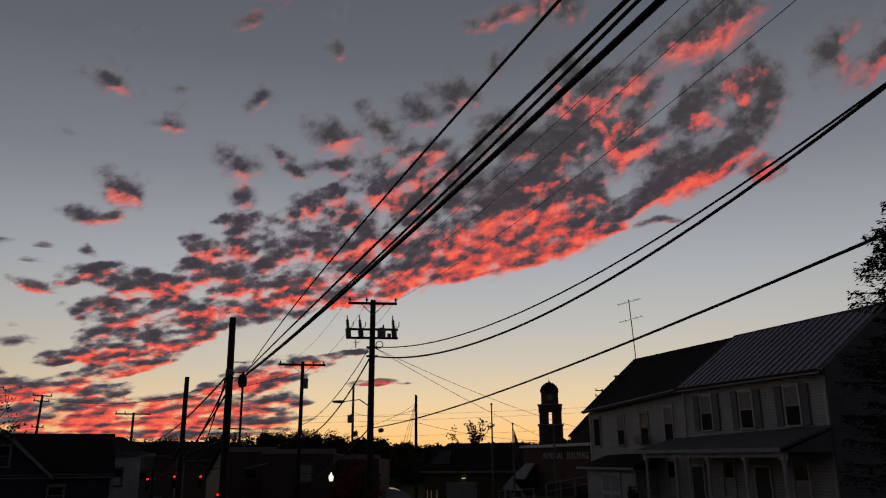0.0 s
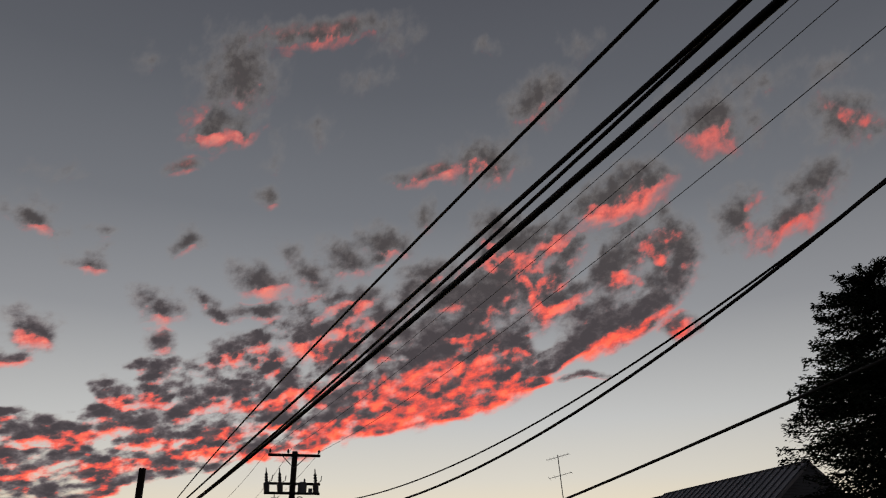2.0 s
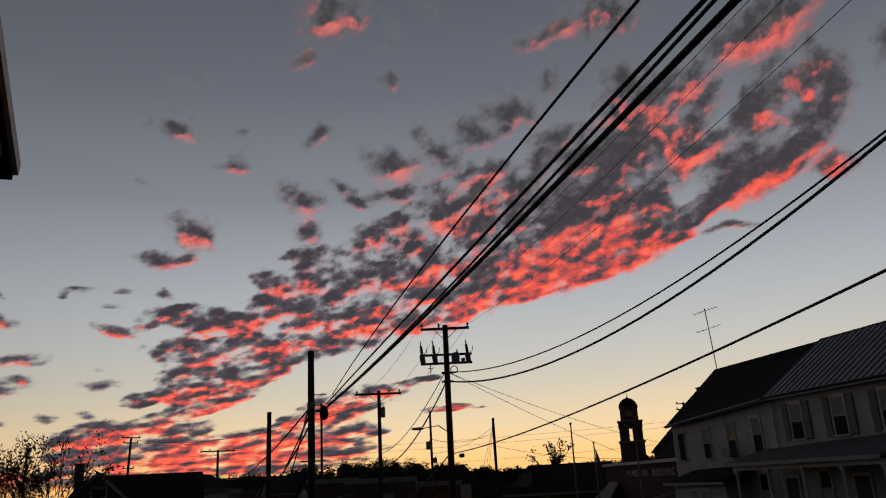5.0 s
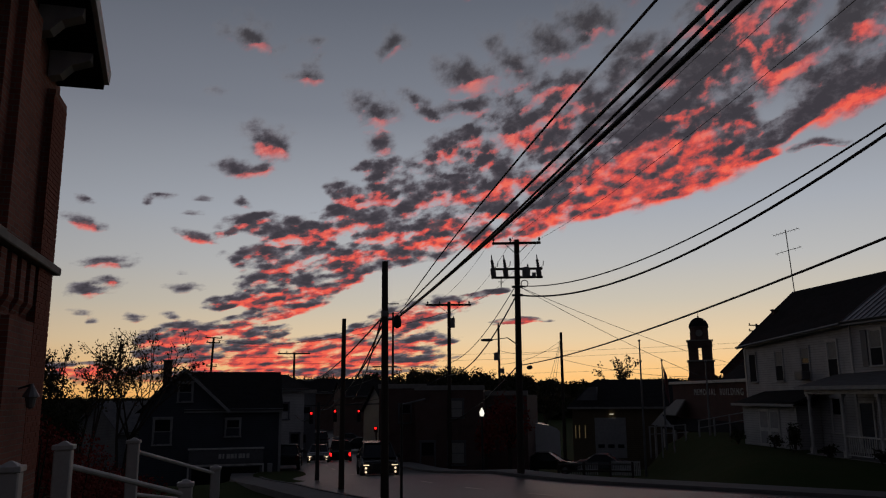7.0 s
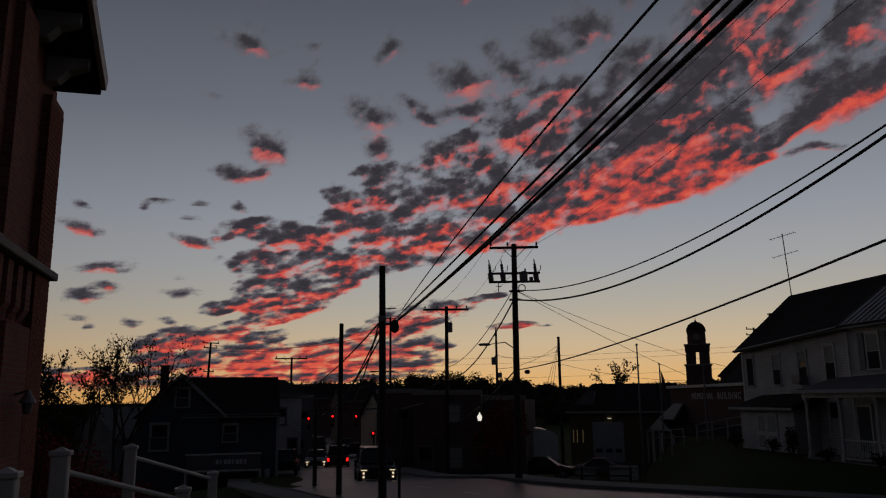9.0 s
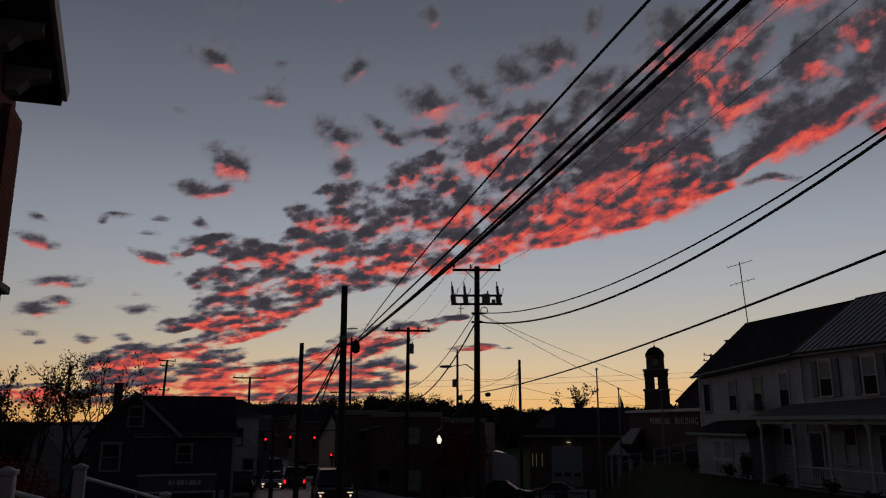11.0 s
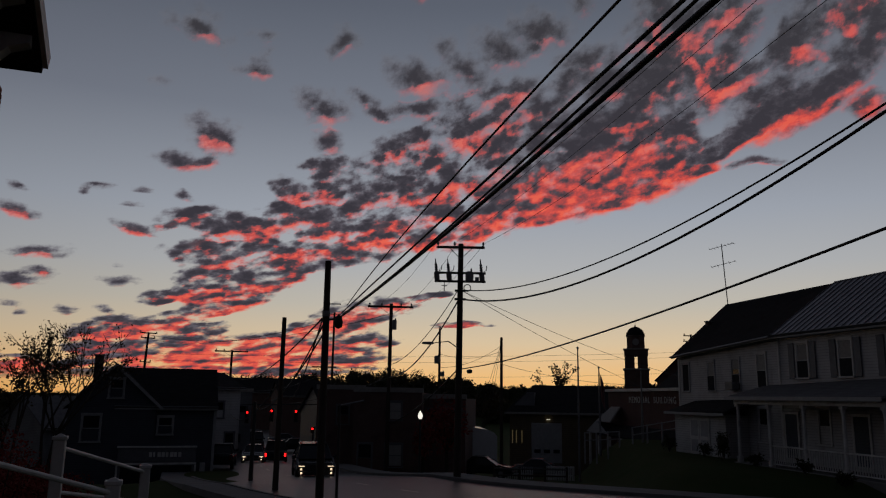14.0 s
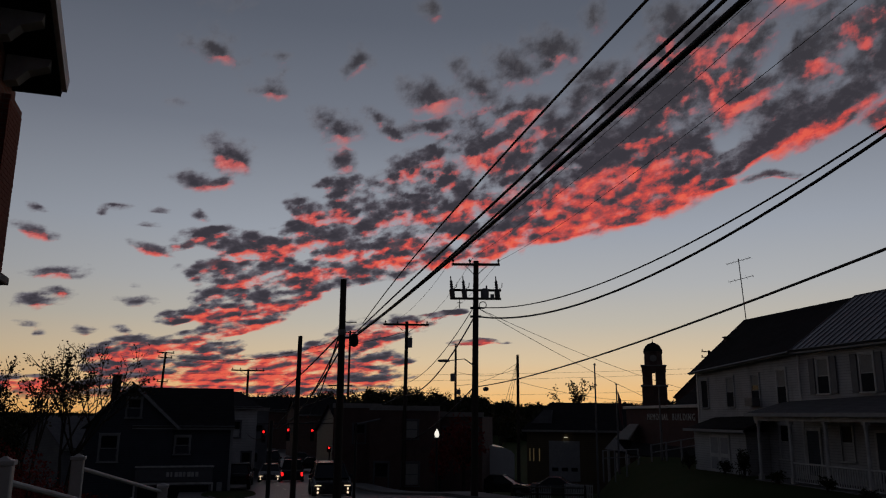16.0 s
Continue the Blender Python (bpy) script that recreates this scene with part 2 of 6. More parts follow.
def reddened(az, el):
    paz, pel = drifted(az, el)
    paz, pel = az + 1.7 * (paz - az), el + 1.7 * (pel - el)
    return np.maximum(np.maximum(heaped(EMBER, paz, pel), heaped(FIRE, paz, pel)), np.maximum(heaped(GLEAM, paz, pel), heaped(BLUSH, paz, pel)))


def cloud_material():
    m = bpy.data.materials.new("cloud_vapour")
    m.use_nodes = True
    m.node_tree.nodes.clear()
    m.cycles.emission_sampling = "NONE"
    T = Tree(m.node_tree)
    x, y, z = T.node("ShaderNodeSeparateXYZ", {0: T.vec("NORMALIZE", T.node("ShaderNodeTexCoord").outputs["Object"])}).outputs
    az = T.math("MULTIPLY", T.math("ARCTAN2", x, y), 57.29578)
    el = T.math("MULTIPLY", T.math("ARCSINE", z), 57.29578)
    # the deck is seen ever more from its edge towards the horizon
    deck = T.math("ADD", T.math("MULTIPLY", T.math("LOGARITHM", T.math("ADD", el, 5.0), 2.718), 9.0), T.math("MULTIPLY", el, 0.25))

    def depth(lift, side):
        at = T.node("ShaderNodeCombineXYZ", {0: T.math("ADD", T.math("MULTIPLY", az, 0.48), side), 1: T.math("ADD", T.math("SUBTRACT", deck, T.math("MULTIPLY", az, 0.13)), lift)}).outputs[0]
        swirl = T.vec("MULTIPLY", T.vec("SUBTRACT", T.noise(at, 1.6, 3.0, 0.6).outputs["Color"], (0.5, 0.5, 0.5)), (0.55, 0.4, 0.0))
        puff = T.node("ShaderNodeTexVoronoi", {"Vector": T.vec("ADD", T.vec("MULTIPLY", at, (0.8, 1.0, 1.0)), swirl), "Scale": 2.3, "Smoothness": 0.55}, feature="SMOOTH_F1")
        broad = T.step(az, -6.0, 13.0)
        roll = T.mix(broad, T.noise(at, 0.95, 4.0, 0.56).outputs[0], T.noise(at, 0.6, 5.0, 0.58).outputs[0])
        roll = T.math("MULTIPLY", T.math("SUBTRACT", roll, 0.47), 2.7)
        roll = T.math("ADD", roll, T.math("MULTIPLY", T.math("SUBTRACT", 0.40, puff.outputs["Distance"]), T.step(az, -10.0, 8.0, 0.8, 0.3)))
        fray = T.math("MULTIPLY", T.math("SUBTRACT", T.noise(at, 1.35, 5.0, 0.56).outputs[0], 0.48), T.step(el, 12.0, 32.0, 1.7, 1.3))
        return at, roll, fray

    def attr(name):
        n = T.node("ShaderNodeAttribute")
        n.attribute_name = name
        return n.outputs["Fac"]

    def total(lone, bank, lift, side):
        at, roll, fray = depth(lift, side)
        b = T.math("MINIMUM", T.math("MULTIPLY", T.math("ADD", bank, 0.03), 1.7), T.step(az, -8.0, 12.0, 0.45, 0.60))
        b = T.math("ADD", b, T.math("MULTIPLY", roll, T.step(b, -0.45, 0.2, 0.3, 1.0)))
        return T.math("MAXIMUM", b, T.math("ADD", lone, fray))

    here = total(attr("lone"), attr("bank"), 0.0, 0.0)
    above = total(attr("lone_above"), attr("bank_above"), 0.34, -0.1)
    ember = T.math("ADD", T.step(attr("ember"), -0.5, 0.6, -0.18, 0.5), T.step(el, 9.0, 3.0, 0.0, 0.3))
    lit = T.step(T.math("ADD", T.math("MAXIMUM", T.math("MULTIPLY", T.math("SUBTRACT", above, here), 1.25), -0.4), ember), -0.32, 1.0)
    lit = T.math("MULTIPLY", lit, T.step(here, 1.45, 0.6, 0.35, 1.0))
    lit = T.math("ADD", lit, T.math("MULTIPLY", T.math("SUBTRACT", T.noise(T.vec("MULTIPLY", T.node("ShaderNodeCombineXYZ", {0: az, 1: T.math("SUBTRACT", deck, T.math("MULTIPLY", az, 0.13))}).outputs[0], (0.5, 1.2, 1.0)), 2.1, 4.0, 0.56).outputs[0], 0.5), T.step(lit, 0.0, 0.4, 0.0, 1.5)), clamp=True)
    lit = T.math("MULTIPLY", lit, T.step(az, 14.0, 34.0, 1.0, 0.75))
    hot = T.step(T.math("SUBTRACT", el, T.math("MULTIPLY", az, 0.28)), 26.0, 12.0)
    at = T.node("ShaderNodeCombineXYZ", {0: T.math("MULTIPLY", az, 0.55), 1: T.math("MULTIPLY", deck, 1.3), 2: 3.0}).outputs[0]
    fold = T.noise(at, 1.7, 7.0, 0.68).outputs[0]
    dense = T.math("ADD", T.step(here, -0.05, 0.85), T.math("MULTIPLY", T.math("SUBTRACT", fold, 0.5), 1.7), clamp=True)
    grey = T.ramp(dense, ((0.0, (0.22, 0.21, 0.23)), (0.35, (0.138, 0.125, 0.146)), (0.7, (0.076, 0.067, 0.081)), (1.0, (0.047, 0.042, 0.052))))
    aloft = T.ramp(dense, ((0.0, (0.155, 0.152, 0.168)), (0.35, (0.118, 0.113, 0.124)), (0.7, (0.078, 0.074, 0.082)), (1.0, (0.052, 0.049, 0.056))))
    grey = T.mix(T.step(el, 16.0, 30.0), grey, aloft)
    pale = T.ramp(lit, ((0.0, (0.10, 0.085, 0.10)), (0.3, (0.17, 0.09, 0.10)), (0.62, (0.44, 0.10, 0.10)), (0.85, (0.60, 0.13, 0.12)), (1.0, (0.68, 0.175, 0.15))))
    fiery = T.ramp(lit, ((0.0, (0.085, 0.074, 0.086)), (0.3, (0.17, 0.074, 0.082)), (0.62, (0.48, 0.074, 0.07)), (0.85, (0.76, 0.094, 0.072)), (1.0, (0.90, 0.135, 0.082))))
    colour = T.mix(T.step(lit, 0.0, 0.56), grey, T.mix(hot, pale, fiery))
    cover = T.math("MULTIPLY", T.node("ShaderNodeMapRange", {0: here, 1: T.step(el, 10.0, 24.0, -0.12, -0.18), 2: T.step(el, 10.0, 26.0, 0.46, 0.80), 3: 0.0, 4: 1.0}, interpolation_type="SMOOTHSTEP").outputs[0], T.step(el, 0.4, 1.6))
    em = T.node("ShaderNodeEmission", {0: colour, 1: 1.0})
    mix = T.node("ShaderNodeMixShader", {0: cover, 1: T.node("ShaderNodeBsdfTransparent").outputs[0], 2: em.outputs[0]})
    out = T.node("ShaderNodeOutputMaterial", {0: mix.outputs[0]})
    return m


def build_clouds():
    """The clouds over the western half of the sky, so far off that they never shift."""
    step, far = 0.25, 4300.0
    A, E = np.meshgrid(np.arange(-62, 62.01, step), np.arange(0.25, 54.01, step), indexing="ij")
    az, el = A.ravel(), E.ravel()
    ra, re = np.radians(az), np.radians(el)
    co = np.stack((np.sin(ra) * np.cos(re), np.cos(ra) * np.cos(re), np.sin(re)), 1) * far
    na, ne = A.shape
    i, j = np.meshgrid(np.arange(na - 1), np.arange(ne - 1), indexing="ij")
    k = (i * ne + j).ravel()
    me = bpy.data.meshes.new("backdrop")
    me.from_pydata(co.tolist(), [], np.stack((k, k + 1, k + ne + 1, k + ne), 1).tolist())
    rise = 0.34 / (9.0 / (el + 5) + 0.25)
    lone, bank = thickness(az, el)
    lone2, bank2 = thickness(az - 0.22, el + rise)
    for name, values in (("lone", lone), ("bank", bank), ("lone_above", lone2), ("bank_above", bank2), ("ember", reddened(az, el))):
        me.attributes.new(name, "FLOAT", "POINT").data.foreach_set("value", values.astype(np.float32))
    me.materials.append(cloud_material())
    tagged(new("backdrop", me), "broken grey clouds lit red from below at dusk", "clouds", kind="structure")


build_sky()
build_clouds()


# ---------------------------------------------------------------- materials
def surface(name, a, b, scale=3.0, rough=0.8, metal=0.0, bump=0.15, fine=40.0, grain=(1, 1, 1), wave=None, ior=1.45, dirt=None, spec=0.35):
    """Two-scale paint or stone: colours a and b in patches of 1/scale metres, a fine grain in the relief, wave=(axis,
    pitch, depth) for laps, each with its shadow line in the colour.
    """
    m = bpy.data.materials.new(name)
    m.use_nodes = True
    T = Tree(m.node_tree)
    bs = m.node_tree.nodes["Principled BSDF"]
    at = T.node("ShaderNodeTexCoord").outputs["Object"]
    big = T.noise(T.vec("MULTIPLY", at, grain), scale, 5.0, 0.6).outputs[0]
    tiny = T.noise(T.vec("MULTIPLY", at, grain), fine, 3.0, 0.6).outputs[0]
    rnd = T.node("ShaderNodeObjectInfo").outputs["Random"]
    f = T.math("ADD", T.step(big, 0.3, 0.7, 0.0, 0.75), T.math("MULTIPLY", T.math("SUBTRACT", tiny, 0.35), 0.5), clamp=True)
    col = T.mix(f, a, b)
    if dirt:
        stain = T.noise(T.vec("MULTIPLY", at, (1.3, 1.3, 0.25)), 1.1, 6.0, 0.65).outputs[0]
        col = T.mix(T.step(stain, 0.52, 0.72, 0.0, 0.7), col, dirt)
    col = T.mix(T.math("MULTIPLY", rnd, 0.25), col, tuple(c * 0.6 for c in a))
    m.node_tree.links.new(col, bs.inputs["Base Color"])
    m.node_tree.links.new(T.math("ADD", rough - 0.08, T.math("MULTIPLY", tiny, 0.16), clamp=True), bs.inputs["Roughness"])
    bs.inputs["Metallic"].default_value = metal
    bs.inputs["IOR"].default_value = ior
    bs.inputs["Specular IOR Level"].default_value = spec
    height = T.math("MULTIPLY", tiny, 0.004)
    if wave:
        axis, pitch, depth = wave
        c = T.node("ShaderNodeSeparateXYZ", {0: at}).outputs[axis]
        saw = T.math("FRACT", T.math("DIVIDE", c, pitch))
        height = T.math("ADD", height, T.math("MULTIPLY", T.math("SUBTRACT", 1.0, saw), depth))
        # thin shadow line under each lap, darkened into the colour
        lap_shadow = T.mix(T.step(saw, 0.78, 0.92, 0.0, 0.6), col, tuple(c * 0.35 for c in b))
        m.node_tree.links.new(lap_shadow, bs.inputs["Base Color"])
    b_ = T.node("ShaderNodeBump", {"Height": height, "Strength": min(1.0, bump * 4), "Distance": 1.0})
    m.node_tree.links.new(b_.outputs[0], bs.inputs["Normal"])
    return m


def brickwork(name, one, two, mortar):
    m = bpy.data.materials.new(name)
    m.use_nodes = True
    T = Tree(m.node_tree)
    bs = m.node_tree.nodes["Principled BSDF"]
    at = T.node("ShaderNodeTexCoord").outputs["Object"]
    x, y, z = T.node("ShaderNodeSeparateXYZ", {0: at}).outputs
    flat = T.node("ShaderNodeCombineXYZ", {0: T.math("ADD", x, y), 1: z}).outputs[0]
    br = T.node("ShaderNodeTexBrick", {"Vector": flat, "Color1": (*one, 1), "Color2": (*two, 1), "Mortar": (*mortar, 1), "Scale": 1.0,
                                       "Mortar Size": 0.006, "Brick Width": 0.21, "Row Height": 0.075, "Bias": 0.0})
    soot = T.noise(at, 0.8, 6.0, 0.65).outputs[0]
    col = T.mix(T.step(soot, 0.45, 0.75, 0.0, 0.65), br.outputs[0], tuple(c * 0.35 for c in one))
    m.node_tree.links.new(col, bs.inputs["Base Color"])
    bs.inputs["Roughness"].default_value = 0.9
    h = T.math("ADD", T.math("MULTIPLY", br.outputs[1], -0.006), T.math("MULTIPLY", T.noise(at, 60.0).outputs[0], 0.004))
    b_ = T.node("ShaderNodeBump", {"Height": h, "Strength": 0.8, "Distance": 1.0})
    m.node_tree.links.new(b_.outputs[0], bs.inputs["Normal"])
    return m


def glass(name, tint, rough=0.16):
    """Window glass in front of an unlit room: dark, and mirror-like."""
    m = bpy.data.materials.new(name)
    m.use_nodes = True
    T = Tree(m.node_tree)
    bs = m.node_tree.nodes["Principled BSDF"]
    at = T.node("ShaderNodeTexCoord").outputs["Object"]
    bs.inputs["Base Color"].default_value = (*tint, 1)
    bs.inputs["Roughness"].default_value = rough
    bs.inputs["IOR"].default_value = 1.3
    b_ = T.node("ShaderNodeBump", {"Height": T.noise(at, 2.5, 2.0).outputs[0], "Strength": 0.12, "Distance": 0.02})
    m.node_tree.links.new(b_.outputs[0], bs.inputs["Normal"])
    return m


def glow(name, colour, power):
    m = bpy.data.materials.new(name)
    m.use_nodes = True
    bs = m.node_tree.nodes["Principled BSDF"]
    bs.inputs["Base Color"].default_value = (*colour, 1)
    bs.inputs["Emission Color"].default_value = (*colour, 1)
    bs.inputs["Emission Strength"].default_value = power
    return m


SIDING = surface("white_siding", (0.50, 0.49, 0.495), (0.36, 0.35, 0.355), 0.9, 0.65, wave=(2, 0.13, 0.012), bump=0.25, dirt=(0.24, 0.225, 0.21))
# grey houses' own colour, and the painted shade of the white house's gables
SIDE_GREY_SHADE = surface("grey_and_shaded_siding", (0.16, 0.16, 0.17), (0.11, 0.11, 0.12), 0.9, 0.65, wave=(2, 0.13, 0.012), bump=0.25)
WHITE = surface("white_paint", (0.62, 0.61, 0.60), (0.44, 0.43, 0.425), 4.0, 0.5, dirt=(0.30, 0.285, 0.27))
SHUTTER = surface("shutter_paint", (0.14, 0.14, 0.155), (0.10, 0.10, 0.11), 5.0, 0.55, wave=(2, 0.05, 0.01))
SHINGLE = surface("dark_shingle", (0.026, 0.025, 0.027), (0.016, 0.015, 0.017), 2.0, 0.95, wave=(2, 0.09, 0.02), fine=18.0, spec=0.08)
PORCH_ROOF = surface("weathered_shingle", (0.16, 0.155, 0.16), (0.10, 0.10, 0.105), 2.2, 0.85, wave=(2, 0.07, 0.02), fine=16.0, spec=0.15)
TIN = surface("standing_seam_tin", (0.29, 0.28, 0.30), (0.2, 0.195, 0.21), 1.1, 0.42, 0.55, bump=0.05, dirt=(0.2, 0.18, 0.17))
BRICK = brickwork("red_brick", (0.27, 0.085, 0.055), (0.19, 0.06, 0.042), (0.20, 0.17, 0.15))
# the memorial building's red brick, darkened to carry the shade on its wall
BRICK_SHADE = brickwork("shaded_red_brick", (0.10, 0.035, 0.027), (0.07, 0.026, 0.022), (0.07, 0.06, 0.055))
BRICK_DARK = brickwork("brown_brick", (0.12, 0.06, 0.05), (0.09, 0.045, 0.04), (0.12, 0.11, 0.10))
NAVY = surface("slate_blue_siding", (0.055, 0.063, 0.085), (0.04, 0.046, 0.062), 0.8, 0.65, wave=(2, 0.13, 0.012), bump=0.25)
TRIM = surface("grey_trim_paint", (0.34, 0.34, 0.35), (0.25, 0.25, 0.26), 4.0, 0.6)
STONE = surface("sill_stone", (0.30, 0.28, 0.26), (0.20, 0.19, 0.18), 4.0, 0.8)
POLE = surface("creosoted_wood", (0.055, 0.040, 0.032), (0.030, 0.023, 0.020), 3.0, 0.85, grain=(6, 6, 0.4))
CABLE = surface("cable_rubber", (0.018, 0.018, 0.020), (0.012, 0.012, 0.013), 8.0, 0.6)
WIRE = surface("weathered_wire", (0.05, 0.05, 0.05), (0.035, 0.035, 0.035), 8.0, 0.6)
STEEL = surface("dull_steel", (0.22, 0.22, 0.23), (0.15, 0.15, 0.16), 6.0, 0.5, 0.7)
IRON = surface("black_iron", (0.03, 0.03, 0.032), (0.02, 0.02, 0.022), 6.0, 0.55)
PORCELAIN = surface("grey_porcelain", (0.14, 0.13, 0.13), (0.10, 0.095, 0.095), 6.0, 0.35)
ASPHALT = surface("asphalt", (0.062, 0.060, 0.060), (0.042, 0.041, 0.042), 0.5, 0.40, fine=90.0, bump=0.2, spec=0.5)
CONCRETE = surface("concrete", (0.20, 0.19, 0.185), (0.13, 0.125, 0.12), 1.2, 0.85, fine=60.0)
GRASS = surface("lawn_grass", (0.035, 0.055, 0.018), (0.055, 0.060, 0.025), 0.6, 0.97, fine=30.0, bump=0.4, spec=0.03)
LINE = surface("road_paint", (0.55, 0.54, 0.50), (0.32, 0.31, 0.29), 6.0, 0.7)
BARK = surface("bark", (0.05, 0.038, 0.03), (0.03, 0.024, 0.02), 6.0, 0.95, grain=(4, 4, 0.7))
NEEDLE = surface("spruce_needles", (0.020, 0.032, 0.018), (0.012, 0.022, 0.012), 3.0, 0.8)
LEAF = surface("autumn_leaf", (0.075, 0.05, 0.022), (0.05, 0.045, 0.02), 3.0, 0.75)
LEAF_RED = surface("red_leaf", (0.24, 0.026, 0.02), (0.15, 0.02, 0.015), 2.0, 0.8)
LEAF_WOOD = surface("woodland_leaf", (0.028, 0.034, 0.016), (0.045, 0.032, 0.014), 0.15, 0.9)
PANE = glass("window_glass", (0.012, 0.013, 0.016))
SCREEN = surface("insect_screen", (0.035, 0.036, 0.04), (0.025, 0.026, 0.03), 5.0, 0.9, spec=0.1)
BLIND = surface("window_blind", (0.32, 0.31, 0.29), (0.24, 0.23, 0.22), 5.0, 0.7)


# ---------------------------------------------------------------- mesh helpers
def box(bm, x0, x1, y0, y1, z0, z1, bevel=0.0):
    v = [bm.verts.new(p) for p in ((x0, y0, z0), (x1, y0, z0), (x1, y1, z0), (x0, y1, z0), (x0, y0, z1), (x1, y0, z1), (x1, y1, z1), (x0, y1, z1))]
    fs = [bm.faces.new([v[i] for i in q]) for q in ((3, 2, 1, 0), (4, 5, 6, 7), (0, 1, 5, 4), (1, 2, 6, 5), (2, 3, 7, 6), (3, 0, 4, 7))]
    if bevel:
        edges = list({e for f in fs for e in f.edges})
        bmesh.ops.bevel(bm, geom=edges, offset=bevel, segments=1, affect="EDGES")
    return bm


def prism(bm, outline, axis, a, b):
    """Extrude a flat outline of (u, v) from a to b along axis: 0 gives (., u, v), 1 gives (u, ., v), 2 gives (u, v, .)."""
    def at(u, v, w):
        return ((w, u, v), (u, w, v), (u, v, w))[axis]
    lo = [bm.verts.new(at(u, v, a)) for u, v in outline]
    hi = [bm.verts.new(at(u, v, b)) for u, v in outline]
    n = len(outline)
    bm.faces.new(lo[::-1])
    bm.faces.new(hi)
    for i in range(n):
        bm.faces.new((lo[i], lo[(i + 1) % n], hi[(i + 1) % n], hi[i]))
    return bm


def lathe(bm, profile, sides=10, m=Matrix()):
    """Rings of (radius, height) round z, closed at both ends."""
    rings = []
    for r, z in profile:
        rings.append([bm.verts.new(m @ Vector((r * math.cos(2 * math.pi * k / sides), r * math.sin(2 * math.pi * k / sides), z))) for k in range(sides)])
    for a, b in zip(rings, rings[1:]):
        for k in range(sides):
            bm.faces.new((a[k], a[(k + 1) % sides], b[(k + 1) % sides], b[k]))
    bm.faces.new(rings[0][::-1])
    bm.faces.new(rings[-1])
    return bm


def rod(bm, a, b, r0, r1=None, sides=6):
    a, b = Vector(a), Vector(b)
    r1 = r0 if r1 is None else r1
    q = (b - a).to_track_quat("Z", "Y").to_matrix().to_4x4()
    return lathe(bm, ((r0, 0), (r1, (b - a).length)), sides, Matrix.Translation(a) @ q)


def quad(bm, *ps):
    return bm.faces.new([bm.verts.new(p) for p in ps])


def link_mesh(name, bm, material, smooth=False):
    bmesh.ops.recalc_face_normals(bm, faces=bm.faces[:])
    me = bpy.data.meshes.new(name)
    bm.to_mesh(me)
    bm.free()
    me.materials.append(material)
    if smooth:
        me.shade_smooth()
    return new(name, me)


def part(name, bm, material, parent=None, label="", smooth=False):
    ob = link_mesh(name, bm, material, smooth)
    if parent is not None:
        ob.parent = parent
    if label:
        tagged(ob, label)
    return ob


def thing(name, m=Matrix(), label="", category="", group="", kind=""):
    ob = new(name)
    ob.empty_display_size = 0.2
    ob.matrix_basis = m
    return tagged(ob, label, category, group, kind)


def polar(az, dist, z=0.0):
    a = radians(az)
    return Vector((dist * math.sin(a), dist * math.cos(a), z))


def ease(v, lo, hi):
    t = max(0.0, min(1.0, (v - lo) / (hi - lo)))
    return t * t * (3 - 2 * t)


def height(x, y):
    """The lie of the land: a bank by the camera, the street falling to the crossing, a raised lawn, wooded hills far off."""
    d = math.hypot(x, y)
    z = -0.085 * max(0.0, min(y, 88.0) - 34.0)
    lawn = ease(x, 4.5, 8.0) * ease(y + 0.42 * x, 35.3, 38.5) * (1 - ease(y, 62.0, 80.0))
    z = z * (1 - lawn) + 0.8 * lawn
    street = ease(-x, 12.0, 18.0) * (1 - ease(-x, 45.0, 70.0))
    z += street * (0.02 * max(0.0, min(y, 76.0) - 34.0) + 0.085 * max(0.0, min(y, 88.0) - 76.0))
    z -= 1.15 * ease(-x - 0.42 * (y - 46.0), 19.0, 23.5) * ease(y, 30.0, 43.0) * (1 - ease(y, 58.0, 75.0))
    if y < 24:
        z += 1.95 * (1 - ease(y + 0.28 * x, 7.0, 17.0))
    if d > 150:
        dip = 1 - 0.72 * ease(-math.degrees(math.atan2(x, y)), 24.0, 29.0) * ease(y, 0.0, 60.0)
        z += 13.0 * dip * ease(d, 160.0, 420.0) * (0.8 + 0.35 * noise.noise((x * 0.006, y * 0.006, 3)))
    return z


# ---------------------------------------------------------------- land and street
def build_ground():
    bm = bmesh.new()
    radii = [0.0, 3, 5, 7, 9, 11, 13, 15, 17, 19, 21, 23, 25, 27, 29, 31, 33, 35, 37, 39, 41, 43, 45, 48, 51, 54, 57, 60, 63, 66, 70, 74, 78, 82, 86, 90, 95, 105, 120, 140, 160, 190, 220, 260, 300, 350, 420, 600, 1000, 2000, 4200]
    n = 240
    rings = []
    for r in radii[1:]:
        ring = []
        for k in range(n):
            a = 2 * math.pi * k / n
            x, y = r * math.sin(a), r * math.cos(a)
            ring.append(bm.verts.new((x, y, height(x, y) - 0.12)))
        rings.append(ring)
    c = bm.verts.new((0, 0, height(0, 0) - 0.12))
    for k in range(n):
        bm.faces.new((c, rings[0][(k + 1) % n], rings[0][k]))
    for a, b in zip(rings, rings[1:]):
        for k in range(n):
            bm.faces.new((a[k], a[(k + 1) % n], b[(k + 1) % n], b[k]))
    tagged(part("ground", bm, GRASS, smooth=True), "dark grass and earth sheet falling towards the crossing", "ground", kind="structure")


STREET = ((60, 2), (40, 12), (26, 19), (13, 22.9), (4, 26.7), (-3.6, 30.2), (-9.2, 36.2), (-14, 46), (-19, 58), (-24.5, 76), (-32, 105), (-44, 150))


